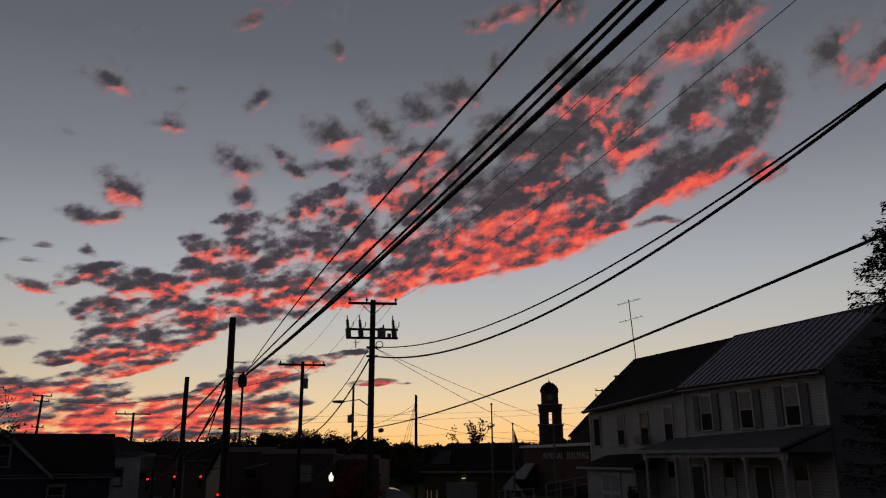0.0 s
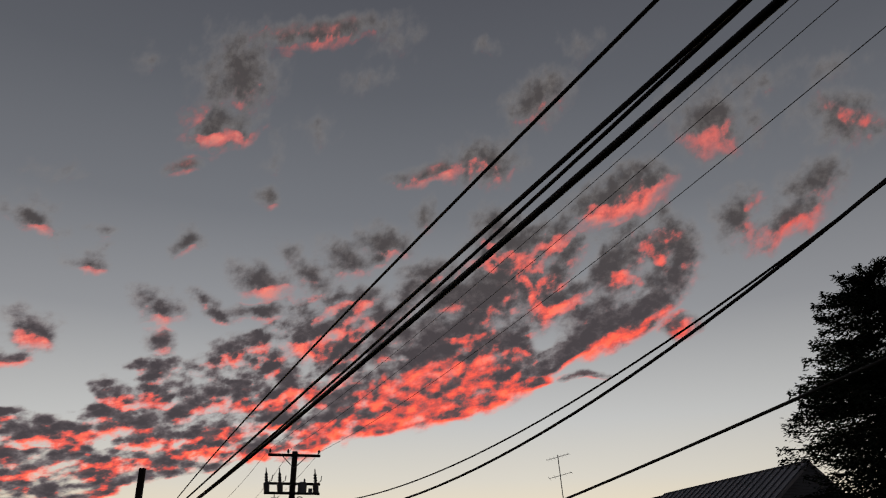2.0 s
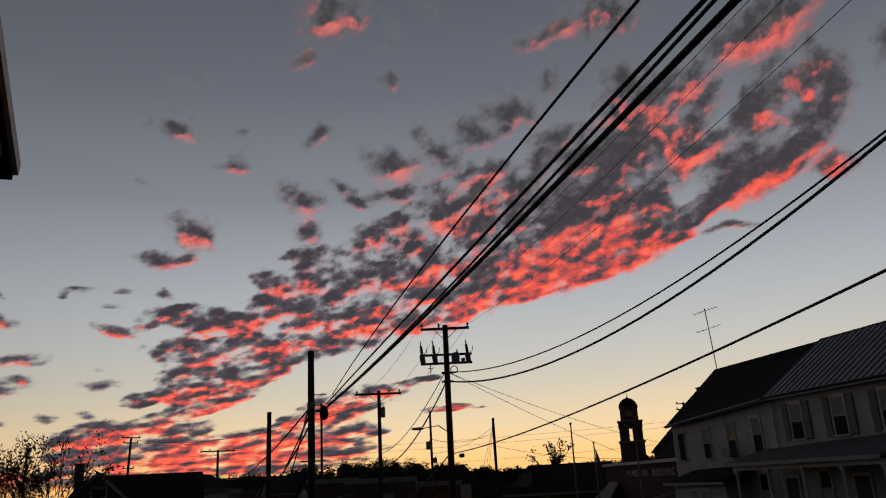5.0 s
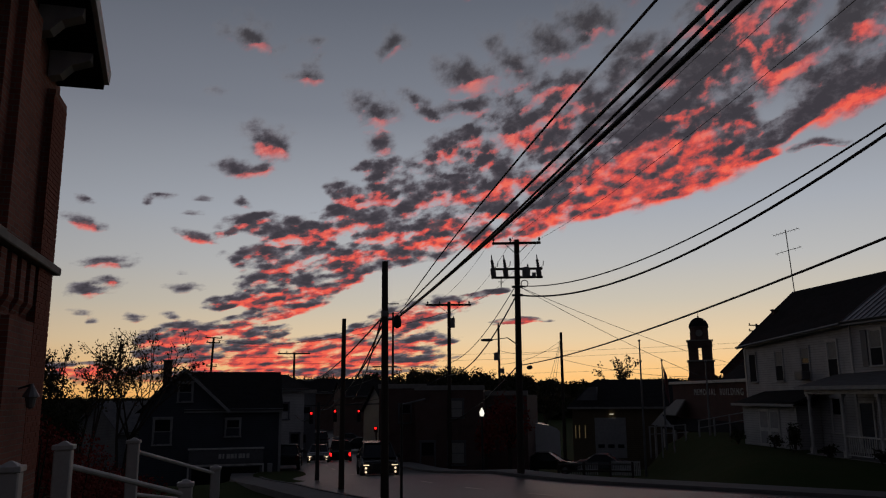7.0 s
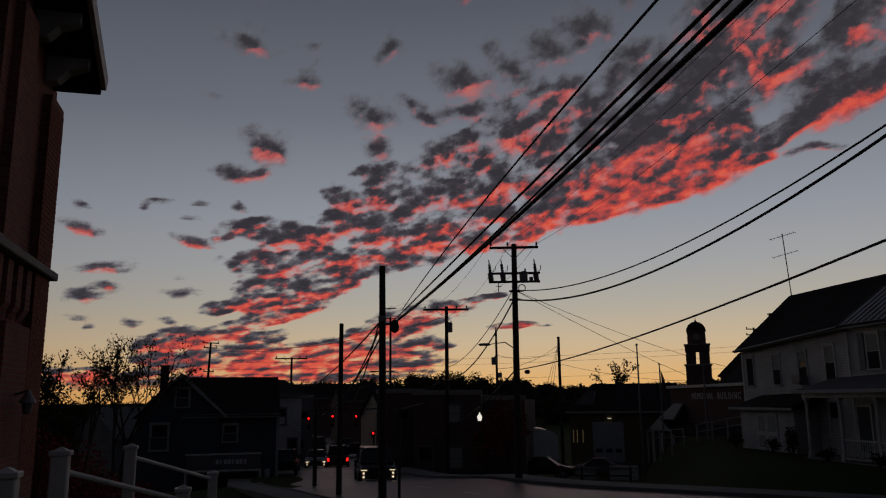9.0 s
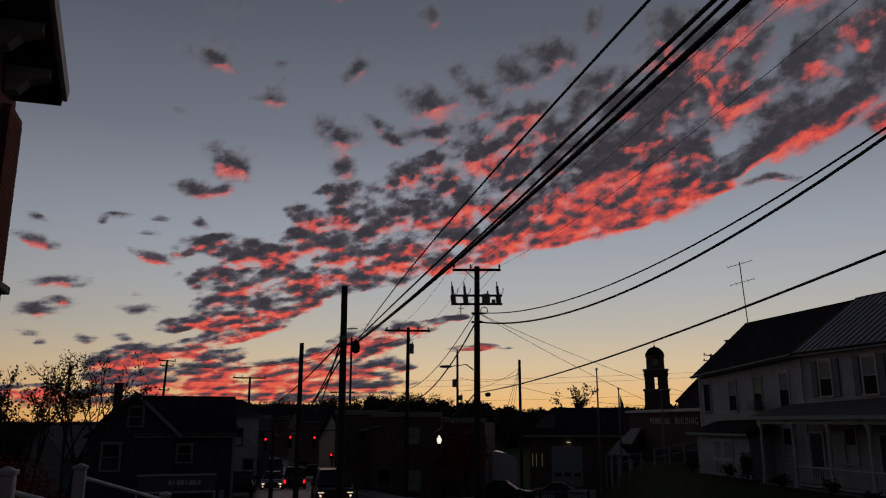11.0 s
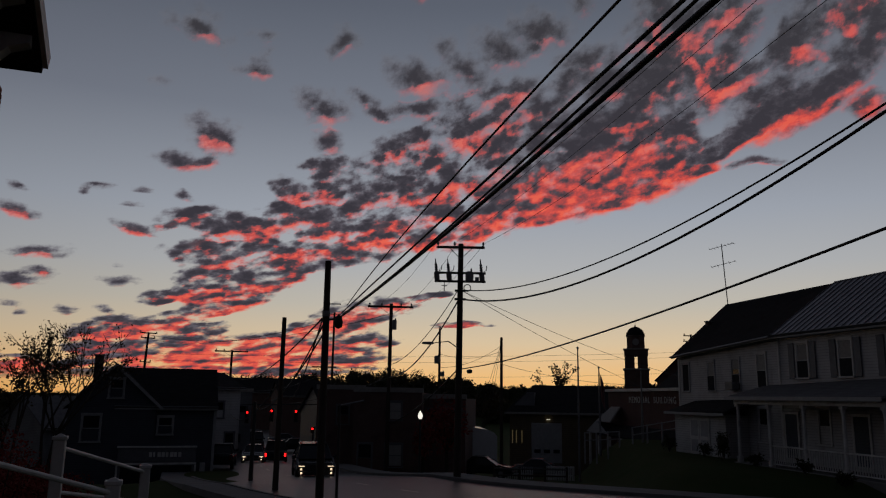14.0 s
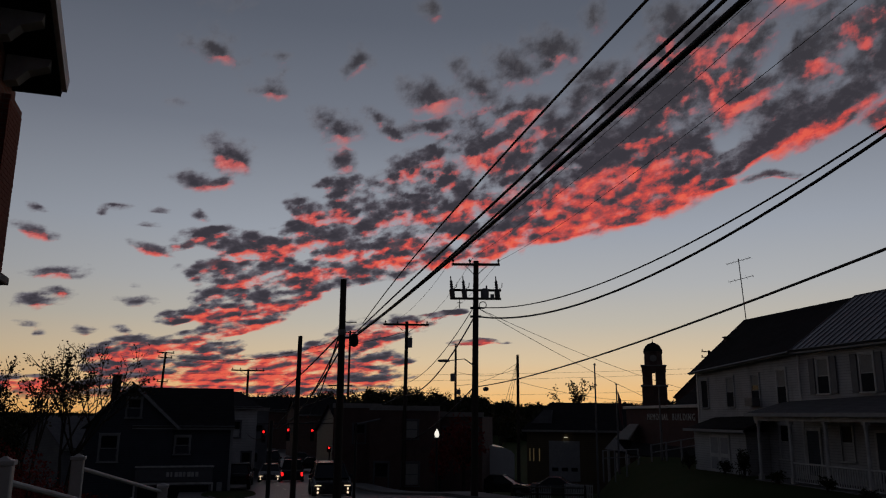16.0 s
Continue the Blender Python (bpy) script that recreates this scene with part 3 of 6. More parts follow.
def along(points, steps=8):
    """A smooth line through the points, with its leftward normal."""
    P = [Vector((*p, 0)) for p in points]
    out = []
    for i in range(len(P) - 1):
        a, b, c, d = P[max(i - 1, 0)], P[i], P[i + 1], P[min(i + 2, len(P) - 1)]
        for k in range(steps):
            t = k / steps
            out.append(0.5 * (2 * b + (c - a) * t + (2 * a - 5 * b + 4 * c - d) * t * t + (3 * b - a - 3 * c + d) * t ** 3))
    out.append(P[-1])
    res = []
    for i, p in enumerate(out):
        w = (out[min(i + 1, len(out) - 1)] - out[max(i - 1, 0)]).normalized()
        res.append((p, Vector((-w.y, w.x, 0))))
    return res


def ribbon(bm, line, profile):
    """Sweep (offset, lift) pairs along the line, over the land."""
    rows = []
    for p, nrm in line:
        base = height(p.x, p.y)
        rows.append([bm.verts.new((p.x + nrm.x * o, p.y + nrm.y * o, base + l)) for o, l in profile])
    for a, b in zip(rows, rows[1:]):
        for k in range(len(profile) - 1):
            bm.faces.new((a[k], a[k + 1], b[k + 1], b[k]))
    return bm


def build_street():
    line = along(STREET)
    tagged(part("road", ribbon(bmesh.new(), line, [(-4.7, 0.0), (-2, 0.05), (0, 0.08), (2, 0.05), (4.7, 0.0)]), ASPHALT, smooth=True),
           "damp dark asphalt street bending down to the crossing", "road", kind="structure")
    for side in (-1, 1):
        tagged(part("kerb", ribbon(bmesh.new(), line, [(side * 4.7, -0.1), (side * 4.7, 0.13), (side * 4.86, 0.14), (side * 4.86, -0.1)]), CONCRETE),
               "pale concrete kerb along the street", "kerb", kind="structure")
        tagged(part("pavement", ribbon(bmesh.new(), line, [(side * 4.87, 0.02), (side * 4.9, 0.11), (side * 6.3, 0.13), (side * 6.35, -0.1)]), CONCRETE),
               "worn concrete pavement beside the kerb", "pavement", kind="structure")


build_ground()
build_street()


# ---------------------------------------------------------------- poles and wires
def pole_at(az, dist, top, r0, label, lean=0.0, turn=None, name="utility_pole", material=None, base=None):
    p = polar(az, dist)
    z = (height(p.x, p.y) if base is None else base) - 0.08
    face = -az if turn is None else turn
    th = thing(name, Matrix.Translation((p.x, p.y, z)) @ pose(0, 0, 0, 0, lean, face), label, "utility pole" if name == "utility_pole" else "post", "wooden utility poles" if name == "utility_pole" else "")
    h = top - z
    bm = bmesh.new()
    lathe(bm, [(r0 * (1 - 0.28 * k / 8), h * k / 8) for k in range(9)], 12)
    part("shaft", bm, material or POLE, th, smooth=False)
    return th, h


def crossarm(th, z, x0, x1, y=-0.2, thick=0.11, name="crossarm"):
    part(name, box(bmesh.new(), x0, x1, y - thick / 2, y + thick / 2, z - thick / 2, z + thick / 2, 0.012), POLE, th)


def insulator(th, x, z, y=-0.2, s=1.0):
    bm = bmesh.new()
    lathe(bm, [(0.02 * s, 0), (0.025 * s, 0.05), (0.06 * s, 0.07), (0.04 * s, 0.1), (0.065 * s, 0.13), (0.03 * s, 0.17), (0.035 * s, 0.2), (0.01, 0.21)], 8, Matrix.Translation((x, y, z)))
    part("insulator", bm, PORCELAIN, th)


def brace(th, a, b):
    part("brace", rod(bmesh.new(), a, b, 0.018), STEEL, th)


def cutout(th, x, z):
    """A fuse switch: a ribbed porcelain body with a fuse tube, clamped to the arms."""
    bm = bmesh.new()
    lathe(bm, [(0.05, -0.42), (0.12, -0.38), (0.13, 0.0), (0.08, 0.06), (0.05, 0.1), (0.09, 0.14), (0.05, 0.2), (0.085, 0.26), (0.045, 0.32), (0.075, 0.38), (0.03, 0.46), (0.02, 0.66)], 10, Matrix.Translation((x, -0.22, z)) @ pose(0, 0, 0, 0, -6, 0))
    body = part("switch", bm, PORCELAIN, th, "ribbed dark porcelain fuse switch")
    bm = rod(bmesh.new(), (x + 0.10, -0.3, z + 0.05), (x + 0.22, -0.3, z + 0.12), 0.014)
    rod(bm, (x + 0.22, -0.3, z + 0.12), (x + 0.24, -0.3, z + 0.34), 0.02)
    part("fuse_tube", bm, IRON, body)


def drum(th, x, z, y, r, h):
    """A pole transformer."""
    bm = lathe(bmesh.new(), [(r * 0.9, 0), (r, 0.03), (r, h * 0.85), (r * 1.06, h * 0.87), (r * 1.06, h * 0.92), (r * 0.5, h)], 12, Matrix.Translation((x, y, z)))
    tank = part("transformer", bm, STEEL, th, "grey steel transformer can")
    part("bushing", lathe(bmesh.new(), [(0.03, 0), (0.05, 0.04), (0.03, 0.08), (0.05, 0.12), (0.02, 0.18)], 8, Matrix.Translation((x + r * 0.4, y, z + h * 0.92))), PORCELAIN, tank)


# the bare pole by the kerb, which takes the thick cables
th, h = pole_at(-13.82, 23.0, 7.54, 0.125, "bare dark wooden pole carrying thick cables", -0.3)
for k, dz in enumerate((1.72, 1.58, 1.28)):
    part("cable_clamp", box(bmesh.new(), 0.07, 0.42, -0.05, 0.0, h - dz - 0.012, h - dz + 0.012, 0.004), IRON, th)
part("guard_band", lathe(bmesh.new(), [(0.112, h - 1.66), (0.118, h - 1.65), (0.118, h - 1.5), (0.112, h - 1.49)], 12), STEEL, th)
bm = lathe(bmesh.new(), [(0.02, 0), (0.11, 0.05), (0.13, 0.18), (0.10, 0.34), (0.03, 0.4)], 10, Matrix.Translation((0.36, -0.2, h - 2.02)))
part("splice_case", bm, CABLE, th, "black hanging cable splice case")

# the tall pole with switchgear
P2, h = pole_at(-4.15, 36.0, 10.75, 0.17, "tall wooden pole with two crossarms and fuse switches", 0.35)
crossarm(P2, h - 0.2, -1.15, 1.12)
for x in (-1.08, -0.3, 1.05):
    insulator(P2, x, h - 0.14)
brace(P2, (-0.55, -0.2, h - 0.22), (0, -0.16, h - 0.75))
brace(P2, (0.55, -0.2, h - 0.22), (0, -0.16, h - 0.75))
for z in (h - 1.42, h - 1.82):
    crossarm(P2, z, -1.2, 1.18, thick=0.10)
for x in (-1.12, -0.55, 0.98):
    cutout(P2, x, h - 1.42)
drum(P2, 0.42, h - 1.84, -0.22, 0.19, 0.5)
part("meter_box", box(bmesh.new(), 0.68, 0.86, -0.34, -0.18, h - 1.84, h - 1.62, 0.01), STEEL, P2)
bm = bmesh.new()
for k in range(20):
    a, b = 2 * math.pi * k / 20, 2 * math.pi * (k + 1) / 20
    rod(bm, (0.33 + 0.16 * math.cos(a), -0.2, h - 2.12 + 0.16 * math.sin(a)), (0.33 + 0.16 * math.cos(b), -0.2, h - 2.12 + 0.16 * math.sin(b)), 0.022, sides=5)
part("cable_coil", bm, CABLE, P2, "black coil of spare cable")
bm = rod(bmesh.new(), (-0.75, -0.2, h - 1.86), (-0.75, -0.2, h - 2.28), 0.02)
rod(bm, (-0.88, -0.2, h - 2.02), (-0.62, -0.2, h - 2.02), 0.015)
part("earth_switch", bm, IRON, P2)
part("cable_clamp", box(bmesh.new(), -0.26, 0.26, -0.2, -0.1, h - 2.3, h - 2.2, 0.01), IRON, P2)
part("cable_clamp", box(bmesh.new(), -0.26, 0.26, -0.2, -0.1, h - 2.7, h - 2.6, 0.01), IRON, P2)
bm = rod(bmesh.new(), (0, -0.1, h - 4.95), (-0.5, -0.35, h - 4.62), 0.025)
rod(bm, (-0.5, -0.35, h - 4.62), (-1.15, -0.6, h - 4.72), 0.022)
lamp = part("lamp_arm", bm, STEEL, P2, "bent steel street lamp arm")
part("lamp_head", lathe(bmesh.new(), [(0.03, -0.3), (0.06, -0.2), (0.07, 0.1), (0.03, 0.25)], 10, Matrix.Translation((-1.4, -0.66, h - 4.74)) @ pose(0, 0, 0, 0, 90, 0)), STEEL, lamp)

# poles further down the street
P3, h = pole_at(-9.2, 58.0, 10.45, 0.17, "wooden pole with a wide crossarm and transformer", 0.2)
crossarm(P3, h - 0.25, -1.75, 1.65, thick=0.15)
for x in (-1.6, -0.7, 0.75, 1.5):
    insulator(P3, x, h - 0.18, s=1.3)
brace(P3, (-0.9, -0.2, h - 0.25), (0, -0.15, h - 0.9))
brace(P3, (0.9, -0.2, h - 0.25), (0, -0.15, h - 0.9))
drum(P3, 0.26, h - 1.95, -0.15, 0.18, 0.75)
pole_at(-16.9, 31.6, 6.65, 0.115, "slim bare wooden pole beside the kerb", 0.1)
P5, h = pole_at(-1.0, 84.0, 10.05, 0.19, "bare wooden pole with guy wires")
for x, y in ((-3.2, 3.0), (-2.2, 4.0), (-4.2, 2.0)):
    part("guy_wire", rod(bmesh.new(), (0, 0, h - 0.6), (x, y, 0.3), 0.02, sides=4), WIRE, P5)
P6, h = pole_at(-20.4, 95.0, 8.7, 0.17, "far wooden pole with double crossarm")
for y in (-0.25, 0.25):
    crossarm(P6, h - 0.15, -1.95, 1.85, y=y, thick=0.13)
brace(P6, (-0.9, -0.25, h - 0.2), (0, -0.15, h - 0.8))
brace(P6, (0.9, -0.25, h - 0.2), (0, -0.15, h - 0.8))
for x in (-1.8, -0.9, 0.9, 1.7):
    insulator(P6, x, h - 0.08, s=1.3)
P7, h = pole_at(-26.3, 110.0, 11.5, 0.19, "leaning wooden pole with short crossarms", 2.0)
for z, w in ((h - 0.1, 1.1), (h - 0.75, 0.9), (h - 3.9, 0.7)):
    crossarm(P7, z, -w, w, thick=0.14)
    insulator(P7, -w + 0.1, z + 0.06, s=1.6)
    insulator(P7, w - 0.1, z + 0.06, s=1.6)
P8, h = pole_at(-5.53, 80.0, 10.6, 0.15, "wooden pole with a transformer behind wires")
drum(P8, -0.25, h - 3.6, -0.1, 0.28, 0.8)
drum(P8, 0.3, h - 4.9, -0.1, 0.22, 0.5)
insulator(P8, 0.0, h, y=0, s=2)
PF, h = pole_at(11.9, 104.0, 12.0, 0.16, "far pole top over the house roofs", 3.0)
for z in (h - 0.2, h - 0.9):
    crossarm(PF, z, -0.9, 0.9, thick=0.13)
    insulator(PF, -0.8, z + 0.06, s=1.6)
    insulator(PF, 0.8, z + 0.06, s=1.6)
P9, h = pole_at(-13.3, 62.0, 10.1, 0.11, "thin far pole behind the cables")
crossarm(P9, h - 4.3, -1.6, 0.3, thick=0.1)
crossarm(P9, h - 0.6, -0.4, 0.3, thick=0.1)
pole_at(-18.6, 36.2, 3.3, 0.10, "short dark steel pole at the kerb", material=IRON, name="signal_post")
LP, h = pole_at(-12.65, 25.0, 3.35, 0.05, "thin dark street post with an angled arm", material=IRON, name="street_post")
part("arm", rod(bmesh.new(), (0, 0, h - 0.05), (0.75, 0.1, h + 0.12), 0.03), STEEL, LP)


def cable(a, b, sag, radius, label, name="cable", end=1.0, material=None, steps=40):
    """A hanging line from a to b, its middle sagging by that much."""
    a, b = Vector(a), Vector(b)
    cu = bpy.data.curves.new(name, "CURVE")
    cu.dimensions, cu.bevel_depth, cu.bevel_resolution = "3D", radius, 2
    sp = cu.splines.new("POLY")
    sp.points.add(steps)
    for k in range(steps + 1):
        s = end * k / steps
        p = a.lerp(b, s) if s <= 1 else a + (b - a) * s
        sp.points[k].co = (p.x, p.y, p.z - 4 * sag * s * (1 - s), 1)
    cu.materials.append(material or CABLE)
    tmp = bpy.data.objects.new("tmp", cu)
    me = bpy.data.meshes.new_from_object(tmp)
    bpy.data.objects.remove(tmp)
    bpy.data.curves.remove(cu)
    return tagged(new(name, me), label, "cable", "overhead lines")


cable((-4.94, 22.46, 6.24), (2.46, 0.65, 6.47), -0.26, 0.0125, "black twisted service cable over the street", end=1.35)
cable((-5.10, 22.43, 6.00), (2.94, 0.02, 6.36), -0.02, 0.017, "thick black telephone cable over the street", end=1.35)
cable((-5.07, 22.43, 5.97), (3.07, 0.04, 6.60), 0.21, 0.014, "black telephone cable over the street", end=1.35)
cable((-5.10, 22.43, 5.90), (3.24, 0.07, 6.57), 0.15, 0.027, "thickest black telephone cable of the bundle", end=1.35)
cable((-3.71, 35.81, 10.81), (6.74, 3.04, 10.80), 0.40, 0.006, "thin bare power wire", "power_wire", 1.3, WIRE)
cable((-2.75, 35.70, 10.80), (7.16, 3.01, 10.79), 0.41, 0.006, "thin bare power wire", "power_wire", 1.3, WIRE)
cable((-1.49, 35.97, 10.74), (8.27, 2.98, 11.06), 0.65, 0.007, "thin bare power wire", "power_wire", 1.3, WIRE)
cable((-2.50, 35.75, 8.54), (8.40, 8.47, 9.88), 1.51, 0.022, "black cable sagging from the tall pole", end=1.5)
cable((-2.50, 35.75, 8.11), (8.66, 9.18, 10.17), 1.72, 0.034, "thick black cable sagging from the tall pole", end=1.5)
cable((-2.50, 35.75, 4.89), (6.11, 3.26, 6.18), 0.40, 0.021, "black cable hung low before the houses", end=1.3)
bm = lathe(bmesh.new(), [(0.03, -0.2), (0.09, -0.15), (0.09, 0.12), (0.03, 0.18)], 10, Matrix.Translation((-1.95, 33.65, 4.72)) @ pose(0, 0, 0, 90, 0, 20))
tagged(part("splice_case", bm, CABLE), "black splice case hanging on the low cable", "splice case")
# from the tall pole on down the street
p3 = polar(-9.2, 58.0)
for a, b, sag, r in (((-2.6, 35.75, 8.6), (p3.x, p3.y, 5.9), 0.7, 0.02), ((-2.6, 35.75, 8.1), (p3.x, p3.y, 5.0), 0.9, 0.035), ((-2.6, 35.75, 4.9), (p3.x - 0.1, p3.y, 1.6), 0.4, 0.03),
                     ((-3.7, 35.8, 10.8), (p3.x - 1.5, p3.y, 10.3), 0.6, 0.008), ((-2.7, 35.7, 10.8), (p3.x + 0.7, p3.y, 10.3), 0.6, 0.008), ((-1.5, 35.97, 10.7), (p3.x + 1.5, p3.y, 10.3), 0.6, 0.008)):
    cable(a, b, sag, r, "line running down the street between poles", "power_wire" if r < 0.01 else "cable", 1.0, WIRE if r < 0.01 else CABLE)
# from the bare pole down to the crossing
for z0, az, d, z1, sag in ((6.0, -16.2, 66.0, 3.3, 0.6), (5.7, -17.6, 66.0, 3.2, 0.7), (5.4, -18.6, 62.0, 2.6, 0.8), (5.9, -20.2, 95.0, 6.0, 1.2)):
    q = polar(az, d)
    cable((-5.6, 22.4, z0), (q.x, q.y, z1), sag, 0.026, "black cable falling towards the crossing")
for az0, d0, z0, az1, d1, z1, sag in ((-9.2, 58, 5.3, -15.0, 95, 2.2, 0.6), (-9.2, 58, 5.0, -20.4, 95, 2.6, 1.0), (-16.9, 31.7, 4.2, -20.2, 66, 2.0, 0.9), (-13.3, 62, 5.6, -20.4, 95, 4.5, 1.0)):
    a, b = polar(az0, d0, z0), polar(az1, d1, z1)
    cable(a, b, sag, 0.026, "far cable strung between poles", steps=24)
# far level lines against the afterglow
for az0, d0, z0, az1, d1, z1, sag in ((-30, 150, 10.6, 18, 150, 13.0, 1.2), (-30, 150, 9.4, 18, 150, 12.2, 1.2), (-12, 150, 7.4, 18, 150, 9.6, 0.8), (-8, 120, 5.6, 12, 120, 6.3, 0.7),
                                      (-26.3, 110, 11.3, -9.2, 60, 9.9, 1.5), (-26.3, 110, 10.7, -13.3, 62, 9.6, 1.2), (-5.5, 80, 8.0, -1.0, 84, 8.6, 0.6), (-5.5, 80, 6.6, -1.0, 84, 9.2, 0.6), (-1.0, 84, 7.2, 12.0, 90, 5.5, 0.9)):
    cable(polar(az0, d0, z0), polar(az1, d1, z1), sag, 0.018, "thin far wire before the afterglow", "power_wire", 1.0, WIRE, 24)
for a, z1 in (((-2.45, 35.8, 8.5), 2.9), ((-2.45, 35.8, 8.5), 5.2)):
    q = polar(13.0, 66.0)
    cable(a, (q.x, q.y, z1), 0.5, 0.012, "thin service wire to the houses", "power_wire", 1.0, WIRE, 24)


# ---------------------------------------------------------------- houses
def sash_window(parent, x, z0, z1, w, y=0.0, blind=0.0, frame_m=None, label="", screen=0.0):
    """A double-hung window in a wall that faces -y: casing, sill, two sashes, panes and perhaps a blind."""
    frame_m = frame_m or WHITE
    t = 0.09
    bm = bmesh.new()
    box(bm, x - w / 2 - t, x - w / 2, y - 0.05, y + 0.06, z0, z1)
    box(bm, x + w / 2, x + w / 2 + t, y - 0.05, y + 0.06, z0, z1)
    box(bm, x - w / 2 - t - 0.02, x + w / 2 + t + 0.02, y - 0.07, y + 0.06, z1, z1 + 0.12)
    win = part("window", bm, frame_m, parent, label)
    part("sill", box(bmesh.new(), x - w / 2 - t - 0.04, x + w / 2 + t + 0.04, y - 0.12, y + 0.06, z0 - 0.07, z0, 0.01), frame_m, win)
    zm = (z0 + z1) / 2
    for a, b, o in ((z0, zm + 0.02, 0.03), (zm - 0.02, z1, 0.0)):
        bm = bmesh.new()
        box(bm, x - w / 2, x - w / 2 + 0.05, y + o - 0.02, y + o + 0.02, a, b)
        box(bm, x + w / 2 - 0.05, x + w / 2, y + o - 0.02, y + o + 0.02, a, b)
        box(bm, x - w / 2 + 0.05, x + w / 2 - 0.05, y + o - 0.02, y + o + 0.02, a, a + 0.05)
        box(bm, x - w / 2 + 0.05, x + w / 2 - 0.05, y + o - 0.02, y + o + 0.02, b - 0.05, b)
        part("sash", bm, frame_m, win)
        part("pane", box(bmesh.new(), x - w / 2 + 0.05, x + w / 2 - 0.05, y + o - 0.006, y + o + 0.006, a + 0.05, b - 0.05), PANE, win)
    if blind:
        part("blind", box(bmesh.new(), x - w / 2 + 0.055, x + w / 2 - 0.055, y - 0.016, y - 0.009, z1 - 0.06 - (z1 - z0) * blind, z1 - 0.06), BLIND, win, "half-drawn pale blind")
    if screen:
        part("screen", box(bmesh.new(), x - w / 2 + 0.02, x + w / 2 - 0.02, y - 0.036, y - 0.028, z0 + 0.02, z0 + (z1 - z0) * screen), SCREEN, win, "dark insect screen")
    return win


def slab(bm, a, b, c, d, t):
    """A roof plane of thickness t under the corners a, b, c, d."""
    a, b, c, d = (Vector(p) for p in (a, b, c, d))
    n = (b - a).cross(d - a).normalized()
    if n.z < 0:
        n = -n
    top = [bm.verts.new(p) for p in (a, b, c, d)]
    low = [bm.verts.new(p - n * t) for p in (a, b, c, d)]
    bm.faces.new(top)
    bm.faces.new(low[::-1])
    for i in range(4):
        j = (i + 1) % 4
        bm.faces.new((top[i], low[i], low[j], top[j]))
    return bm


def gable_block(parent, x0, x1, y0, y1, eave, ridge_y, ridge_z, wall_m, roof_m, over=0.35, end=0.25, base=-1.2):
    """Walls with gables at both x ends, and two roof planes."""
    part("wall", prism(bmesh.new(), [(y0, base), (y1, base), (y1, eave), (ridge_y, ridge_z - 0.12), (y0, eave)], 0, x0, x1), wall_m, parent)
    s0 = (ridge_z - eave) / (ridge_y - y0)
    s1 = (ridge_z - eave) / (y1 - ridge_y)
    front = part("roof", slab(bmesh.new(), (x0 - end, y0 - over, eave - s0 * over), (x1 + end, y0 - over, eave - s0 * over), (x1 + end, ridge_y, ridge_z), (x0 - end, ridge_y, ridge_z), 0.12), roof_m, parent)
    part("roof", slab(bmesh.new(), (x0 - end, ridge_y, ridge_z), (x1 + end, ridge_y, ridge_z), (x1 + end, y1 + over, eave - s1 * over), (x0 - end, y1 + over, eave - s1 * over), 0.12), roof_m, parent)
    part("fascia", box(bmesh.new(), x0 - end, x1 + end, y0 - over - 0.05, y0 - over - 0.01, eave - s0 * over - 0.2, eave - s0 * over + 0.01), TRIM, parent)
    part("gutter", prism(bmesh.new(), [(y0 - over - 0.17, eave - s0 * over - 0.02), (y0 - over - 0.06, eave - s0 * over - 0.12), (y0 - over - 0.06, eave - s0 * over - 0.02)], 0, x0 - end, x1 + end), STEEL, parent)
    return front


HOUSE = Matrix(((0.2982, 0.9545, 0, 10.27), (-0.9545, 0.2982, 0, 50.71), (0, 0, 1, 0.6), (0, 0, 0, 1)))


